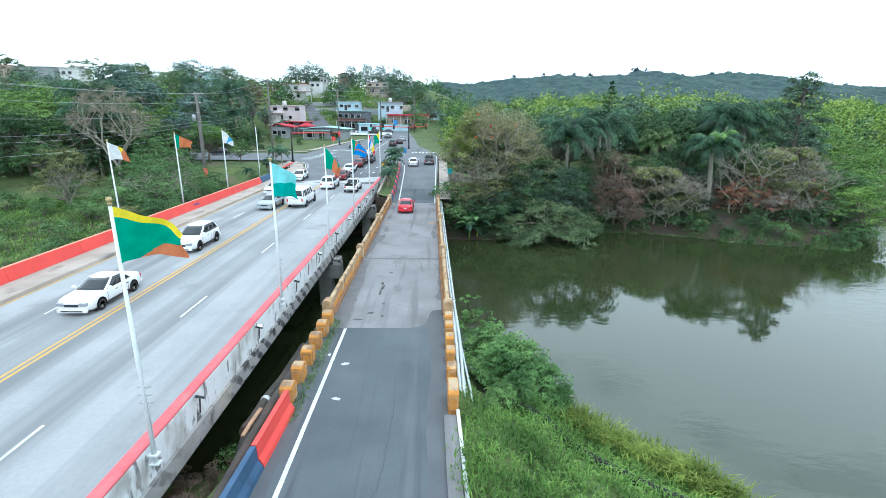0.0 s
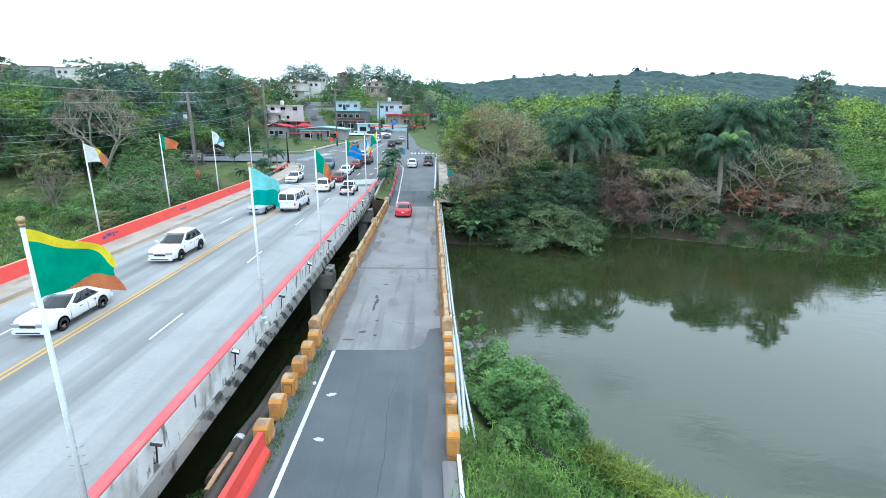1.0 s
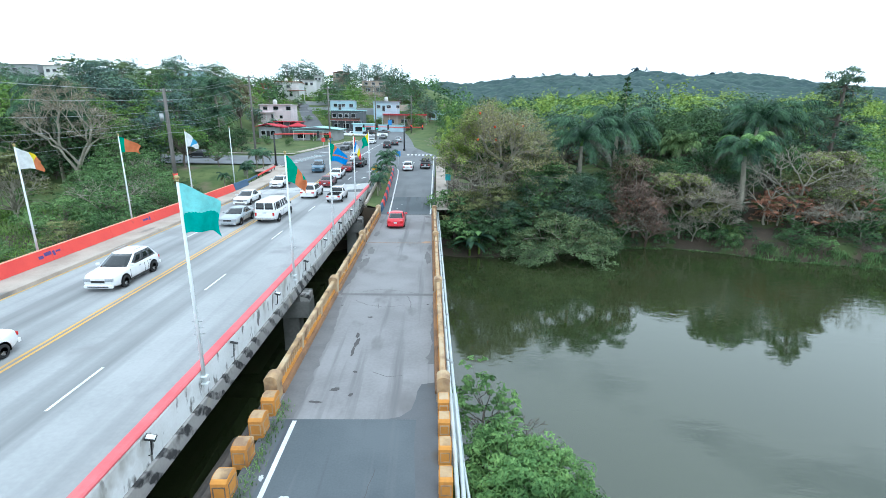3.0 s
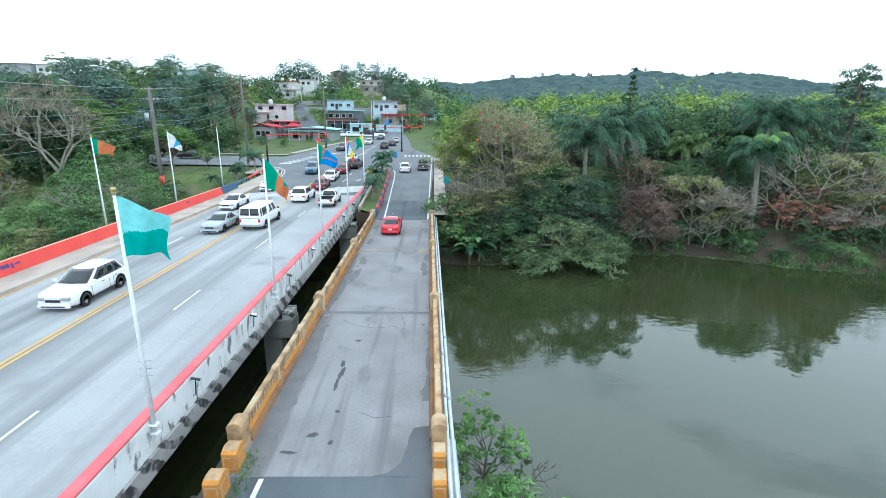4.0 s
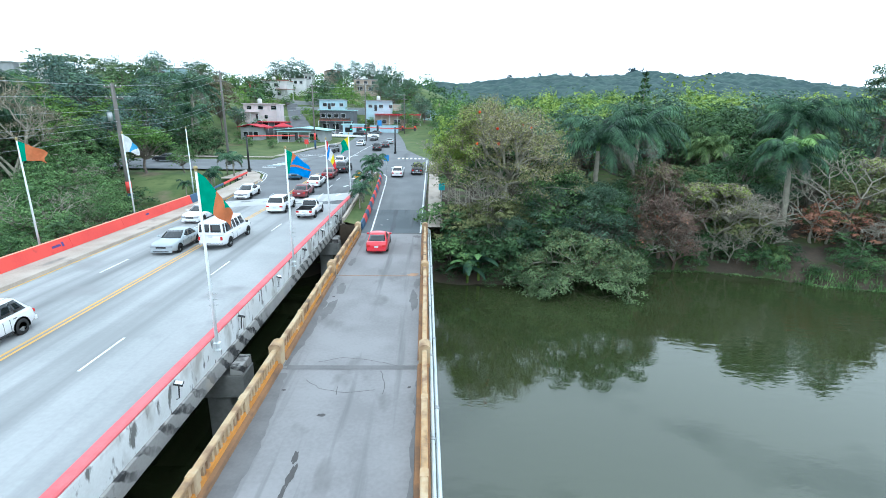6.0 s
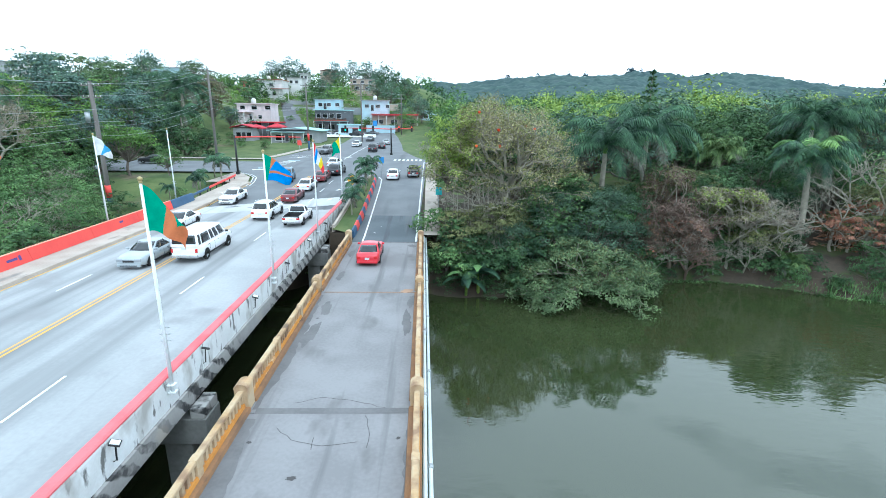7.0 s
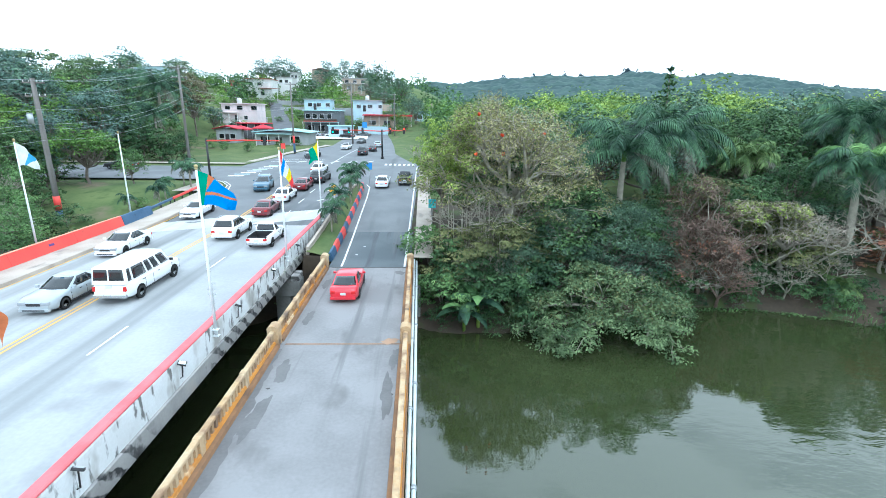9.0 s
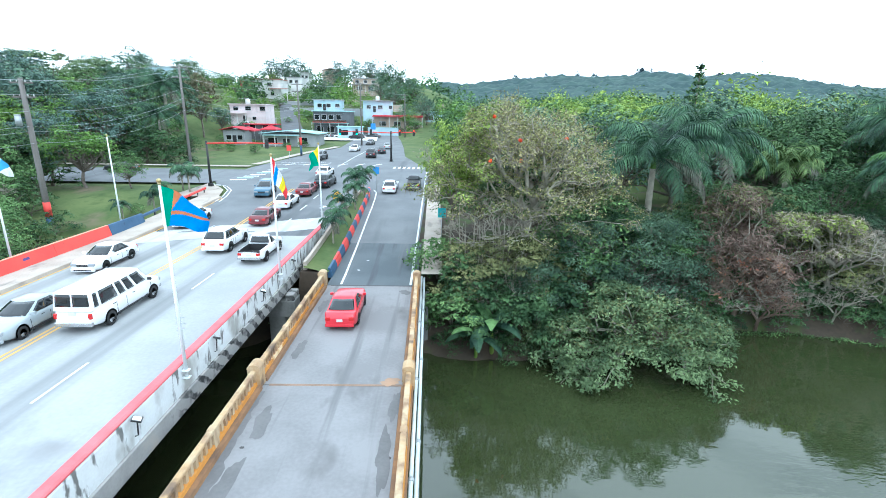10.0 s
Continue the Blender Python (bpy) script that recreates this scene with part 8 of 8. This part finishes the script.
# orange end blocks
def end_block(x, y, w, l, h, group="orange end blocks", side=1):
    t = thing("kerb_block", "orange painted concrete block with faded arched top at the bridge end", "concrete block", group, m=pose(x, y, 0))
    arch = [(-l / 2 + l * i / 10, h - 0.16 + 0.16 * math.sqrt(max(0.0, 1 - (2 * i / 10 - 1) ** 2 * 0.92))) for i in range(11)]

    def loft(outline, hw, bev):
        bm = bmesh.new()
        r = [[bm.verts.new((sx, yy, zz)) for yy, zz in outline] for sx in (-hw, hw)]
        n = len(outline)
        for k in range(n):
            bm.faces.new((r[0][k], r[0][(k + 1) % n], r[1][(k + 1) % n], r[1][k]))
        bm.faces.new(r[0][::-1])
        bm.faces.new(r[1])
        bmesh.ops.recalc_face_normals(bm, faces=bm.faces)
        if bev:
            bmesh.ops.bevel(bm, geom=[e for e in bm.edges if e.calc_face_angle(0) > 1.0], offset=bev, segments=2, affect='EDGES')
        return bm
    part("block", loft([(-l / 2, -0.1)] + arch + [(l / 2, -0.1)], w / 2, 0.025), ORANGE_PAINT, t)
    cap = [(yy * 0.94, zz + 0.006) for yy, zz in arch[1:-1]]
    part("cap", loft(cap + [(yy, zz - 0.03) for yy, zz in cap[::-1]], w / 2 - 0.03, 0.0), ORANGE_PALE, t, "faded pale top")
    bm = bmesh.new()
    f = side * w / 2
    fx = (min(f, f + side * 0.014), max(f, f + side * 0.014))
    for ya, yb, za, zb in ((-l * 0.38, l * 0.38, 0.12, 0.16), (-l * 0.38, l * 0.38, h - 0.24, h - 0.20), (-l * 0.38, -l * 0.33, 0.16, h - 0.24), (l * 0.33, l * 0.38, 0.16, h - 0.24)):
        add_box(bm, fx[0], fx[1], ya, yb, za, zb)
    part("panel_frame", bm, ORANGE_PALE, t)
    bm = bmesh.new()
    for xa, xb, za, zb in ((-w * 0.38, w * 0.38, 0.12, 0.16), (-w * 0.38, w * 0.38, h - 0.26, h - 0.22), (-w * 0.38, -w * 0.31, 0.16, h - 0.26), (w * 0.31, w * 0.38, 0.16, h - 0.26)):
        add_box(bm, xa, xb, -l / 2 - 0.014, -l / 2, za, zb)
    part("panel_frame", bm, ORANGE_PALE, t)
    return t


for k, y in enumerate((16.9, 18.45, 19.95, 21.4, 22.85, 24.1)):
    end_block(-6.02, y, 0.5, 0.70, 0.78)
for k, y in enumerate((18.6, 20.1, 21.5, 22.9, 24.1)):
    end_block(0.55, y, 0.42, 0.70, 0.72, side=-1)
end_block(0.55, 16.6, 0.42, 1.3, 0.95, side=-1)
for a, b, m, lab in ((13.05, 16.2, RED_PAINT, "red painted concrete barrier block beside the lane"), (9.9, 13.0, BLUE_PAINT, "navy painted concrete barrier block beside the lane"), (6.7, 9.85, BLUE_PAINT, "navy painted concrete barrier block beside the lane")):
    t = thing("barrier_block", lab, "barrier", "lane barrier blocks")
    xa, xb = -5.85 - (16.2 - a) * 0.03, -5.85 - (16.2 - b) * 0.03
    part("block", prism([(-0.28, 0.0), (-0.24, 0.15), (-0.11, 0.34), (-0.09, 0.86), (0.09, 0.86), (0.11, 0.34), (0.24, 0.15), (0.28, 0.0)], [(xa, a, 0.004), (xb, b, 0.004)]), m, t)
kb = thing("kerb_strip", "pale concrete kerb strip at the near bridge end", "kerb", kind="structure")
part("kerb", prism([(-0.24, -0.3), (-0.24, 0.12), (-0.2, 0.15), (0.22, 0.15), (0.24, 0.12), (0.24, -0.3)], [(0.62, 4, 0), (0.42, 15.7, 0)]), CONC_OLD, kb)
part("white_edge", prism([(-0.06, -0.3), (-0.06, 0.26), (0.06, 0.26), (0.06, -0.3)], [(1.0, 4, 0), (0.72, 15.9, 0)]), CONC_WHITE, kb)

# pipes along the outside of the old bridge
RUST_PIPE = mat("rusty_iron", (0.12, 0.075, 0.055), (0.075, 0.055, 0.048), scale=1.5, fine=9, rough=0.95, bump=0.3)


def pipe(label, pts, r, material, couplings=(), name="service_pipe"):
    t = thing(name, label, "pipe", "service pipes")
    part("pipe", tube(pts, r, 8), material, t)
    for p, q in couplings:
        part("coupling", tube([p, q], r * 1.45, 8), STEEL, t)


for k, dx in enumerate((0.30, 0.48)):
    xs = lambda y: RX(y) + dx
    pts = [(xs(y), y, -0.02 - 0.12 * k) for y in (63.5, 55, 45, 35, 27)]
    pts += [(xs(22) + 0.02 + 0.03 * k, 22, -0.05 - 0.1 * k), (xs(19) + 0.0, 19, -0.25), (0.98 + 0.08 * k, 15.8, -0.55), (1.0 + 0.08 * k, 15.0, -1.3)]
    cps = [((xs(y), y - 0.08, -0.02 - 0.12 * k), (xs(y), y + 0.08, -0.02 - 0.12 * k)) for y in (31.5 + 2 * k, 37.5 + 2 * k, 43.5 + 2 * k, 49.5 + 2 * k, 55.5 + 2 * k, 28.0)]
    pipe("pale service pipe clamped outside the old bridge", pts, 0.075, PIPE_PALE, cps)
for k, (xe, dx) in enumerate(((1.13, 0.40), (1.32, 0.52), (1.52, 0.66))):
    pipe("pale service pipe running down to the bank", [(RX(25) + dx - 0.12, 25.5, -0.14), (RX(22) + dx - 0.05, 21.5, -0.3), (xe - 0.12, 18.2, -0.42), (xe, 15.9, -0.62), (xe + 0.04, 15.0, -1.3)], 0.05, PIPE_PALE)
pipe("large dark smooth pipe between the two bridges", [(-6.72, 4, -0.25), (-6.7, 11.7, -0.15), (-6.7, 14.5, -0.12), (-6.7, 17, -0.18), (-6.7, 19.6, -0.36), (-6.7, 23.9, -0.52), (-6.85, 27, -0.8)], 0.19, PIPE_DARK)
rusty = thing("service_pipe", "large rusty pipe with a flange between the two bridges", "pipe", "service pipes")
part("pipe", tube([(-7.2, 13.2, -2.2), (-7.22, 14.6, -1.1), (-7.25, 15.6, -0.58), (-7.27, 16.6, -0.52), (-7.3, 18, -0.62), (-7.35, 20, -1.0), (-7.4, 24, -1.3)], 0.21, 10), PIPE_DARK, rusty)
part("flange", tube([(-7.25, 15.55, -0.58), (-7.26, 15.9, -0.55)], 0.30, 12), RUST_PIPE, rusty, "rust brown flange")
part("collar", tube([(-7.26, 15.95, -0.55), (-7.265, 16.25, -0.54)], 0.25, 12), RUST_PIPE, rusty)
part("pale_band", tube([(-7.29, 17.55, -0.58), (-7.295, 17.8, -0.6)], 0.216, 12), CONC_WHITE, rusty, "pale painted band")
plank = thing("broken_plank", "split pale wooden plank lying on the pipes", "plank")
part("board", prism([(-0.07, -0.02), (0.07, -0.02), (0.06, 0.02), (-0.07, 0.025)], [(-6.98, 14.6, 0.02), (-6.92, 15.4, 0.10), (-6.84, 16.1, 0.14)]), mat("split_pale_wood", (0.50, 0.32, 0.19), (0.36, 0.22, 0.13), scale=2, fine=14, rough=0.9), plank)

# floodlights on the fascia
for k, y in enumerate((14.85, 20.7, 26.9, 32.8, 38.7, 44.6, 50.5, 56.5, 62.4)):
    t = thing("floodlight", "small floodlight on a bent arm fixed to the fascia", "floodlight", "fascia floodlights", m=pose(EX + 0.03, y, 1.0))
    part("arm", tube([(0.0, 0, -0.25), (0.10, 0, -0.2), (0.16, -0.03, 0.3), (0.18, -0.05, 0.42)], 0.025, 6), BLACK, t)
    hd = part("lamp_head", box(-0.16, 0.16, -0.1, 0.1, 0.0, 0.09, 0.015), BLACK, t)
    hd.matrix_basis = pose(0.18, -0.06, 0.42, 25 if k % 2 else -30, 20, 15)
    part("lens", box(-0.13, 0.13, -0.075, 0.075, 0.092, 0.10), LAMP_CLEAR, hd)

# ---------------------------------------------------------------- near bank growth
def blades(name, label, spots, n, length, width, material, seed, spread=0.5, lift=0.55):
    rng = np.random.default_rng(seed)
    k = len(spots)
    c = np.repeat(np.array(spots), n, axis=0)
    c[:, :2] += rng.normal(size=(k * n, 2)) * spread
    a = rng.uniform(0, 6.28, size=k * n)
    L = length * rng.uniform(0.6, 1.25, size=k * n)
    d = np.stack([np.cos(a), np.sin(a), np.zeros_like(a)], axis=1)
    s = np.stack([-np.sin(a), np.cos(a), np.zeros_like(a)], axis=1) * width / 2
    up = np.array((0, 0, 1.0))
    mid_ = c + d * (L * 0.25)[:, None] + up * (L * lift)[:, None]
    tip = c + d * (L * 0.75)[:, None] + up * (L * lift * rng.uniform(0.8, 1.35, size=k * n))[:, None]
    verts = np.stack([c - s, c + s, mid_ + s * 0.8, mid_ - s * 0.8, tip], axis=1).reshape(-1, 3)
    base = np.arange(k * n) * 5
    q = np.stack([base, base + 1, base + 2, base + 3], axis=1)
    tri = np.stack([base + 3, base + 2, base + 4], axis=1)
    me = bpy.data.meshes.new(name)
    me.from_pydata(verts.tolist(), [], q.tolist() + tri.tolist())
    me.materials.append(material)
    tagged(new(name, me), label, "grass", kind="stuff")


def spots_in(n, test, x0, x1, y0, y1, seed):
    rng = np.random.default_rng(seed)
    out = []
    while len(out) < n:
        x, y = rng.uniform(x0, x1), rng.uniform(y0, y1)
        if test(x, y):
            out.append((x, y, ground_z(x, y)))
    return out


def edge_d(x, y):
    return interp(x, NEAR_BANK) - y


blades("reed_grass", "tall yellow-green grass on the near bank", spots_in(420, lambda x, y: 0.2 < edge_d(x, y) < 3.6, 4.9, 19, 4, 24, 301), 34, 1.05, 0.05, GRASS_LIME, 302, 0.3)
blades("low_weeds", "low green weeds covering the near bank", spots_in(1500, lambda x, y: edge_d(x, y) > 3.0, 1.0, 14, 5, 18, 303), 15, 0.34, 0.045, LEAF_BRIGHT, 304, 0.35)
blades("pipe_grass", "rough grass growing over the black pipe", [(x + 0.3 * math.sin(q * 7), y + 0.25 * math.cos(q * 5), ground_z(x, y)) for q in np.linspace(0, 1, 90) for x, y in ((3.4 + q * 6.0, 16.9 - q * 4.6),)], 7, 0.5, 0.04, LEAF_BRIGHT, 310, 0.45)
blades("kerb_weeds", "thin weeds growing along the left kerb", [(-5.55 + 0.1 * math.sin(i * 2.1), 15.5 + i * 0.22, 0.0) for i in range(42)], 14, 0.2, 0.03, LEAF_MID, 305, 0.12)
hose = thing("black_pipe", "thick black pipe lying through the bank grass", "pipe")
part("pipe", tube([(x, y, ground_z(x, y) + 0.12) for x, y in ((2.2, 19.6), (2.9, 18.2), (3.5, 17.2), (4.2, 16.5), (5.1, 15.7), (6.3, 14.7), (7.7, 13.8), (10.0, 12.4))], 0.21, 8), RUBBER, hose)
near_bush = broadleaf("bush", 3.6, 2.1, 22, 6500, 0.22, LEAF_FRESH, 71, trunk_r=0.07, base=0.1, flat=0.9, sub=9, spread=0.34, aspect=0.34, bark=BARK, corners=4)
tagged(place(near_bush, 2.6, 22.2, 0.85), "leafy green bush beside the old bridge", "bush", group="near bank bushes")
for x, y, s, dz in ((4.0, 21.3, 0.75, 0.0), (3.1, 20.2, 0.74, 0.0), (4.7, 19.4, 0.72, 0.0), (2.6, 17.2, 0.36, 0.0), (3.5, 18.2, 0.45, 0.0), (5.5, 19.9, 0.45, 0.0)):
    again(near_bush, x, y, s, dz=dz)
sapling = broadleaf("sapling", 5.2, 1.9, 16, 2600, 0.20, LEAF_FRESH, 74, trunk_r=0.07, base=0.3, flat=1.0, sub=7, spread=0.2, aspect=0.5, bark=BARK)
tagged(place(sapling, 2.3, 27.4, 1.12), "thin young tree with sparse leaves beside the old bridge", "sapling")
dead = bare_tree("dead_branch", 3.2, 1, 72, LEAF_PURPLE, twig=0.012, depth=4, trunk_r=0.05, fork=0.3)
tagged(place(dead, 4.2, 27.6, 1.0), "withered brown branches above the water", "branch")
thicket = bare_tree("dry_brush", 2.4, 1, 73, LEAF_PURPLE, twig=0.014, depth=6, trunk_r=0.05, fork=0.14)
tagged(place(thicket, -7.8, 12.2, 1.5), "dry brown brush between the bridges", "brush", group="dry brush")
for x, y, s in ((-8.4, 13.6, 1.5), (-7.7, 14.4, 1.1), (-8.2, 11.0, 1.6), (-8.3, 15.6, 1.2), (-8.0, 9.5, 1.5), (-9.2, 12.4, 1.6), (-9.4, 14.8, 1.4)):
    again(thicket, x, y, s)
again(shrub, -7.9, 17.6, 0.42)
again(shrub, -7.7, 19.2, 0.36)
again(shrub, -8.4, 16.6, 0.4)
again(shrub, -9.3, 62.5, 0.6)
again(shrub, -7.6, 60.5, 0.5)
blades("water_weeds", "floating green weed fringe along the far bank", [(x, interp(x, FAR_BANK) + 0.15 * math.sin(x * 3) - 0.1, WATER_Z + 0.03) for x in np.arange(14, 58, 0.35)], 16, 0.22, 0.09, LEAF_MID, 306, 0.25, 0.25)
blades("bank_grass", "dark green grass hanging down the far bank", [(x, interp(x, FAR_BANK) + 0.8 + 0.6 * math.sin(x * 2), ground_z(x, interp(x, FAR_BANK) + 0.8 + 0.6 * math.sin(x * 2))) for x in np.arange(35, 60, 0.12)], 18, 0.7, 0.06, LEAF_MID, 307, 0.5)
blades("lawn_grass", "long grass on the field behind the barrier", spots_in(2600, lambda x, y: y > interp(x, FAR_BANK) + 1, -62, -27.5, 38, 72, 308), 10, 0.45, 0.07, LEAF_BRIGHT, 309, 0.8)

# ---------------------------------------------------------------- balusters of the old bridge, as single pieces
for bt, xf in balustrades:
    for a, b in zip(BIG_Y, BIG_Y[1:]):
        third = (b - a) / 3
        for k in range(3):
            ya, yb = a + third * k + 0.3, a + third * (k + 1) - 0.3
            for i in range(12):
                y = ya + (yb - ya) * i / 11
                set_piece("baluster", bal_data, bt, xf(y), y)
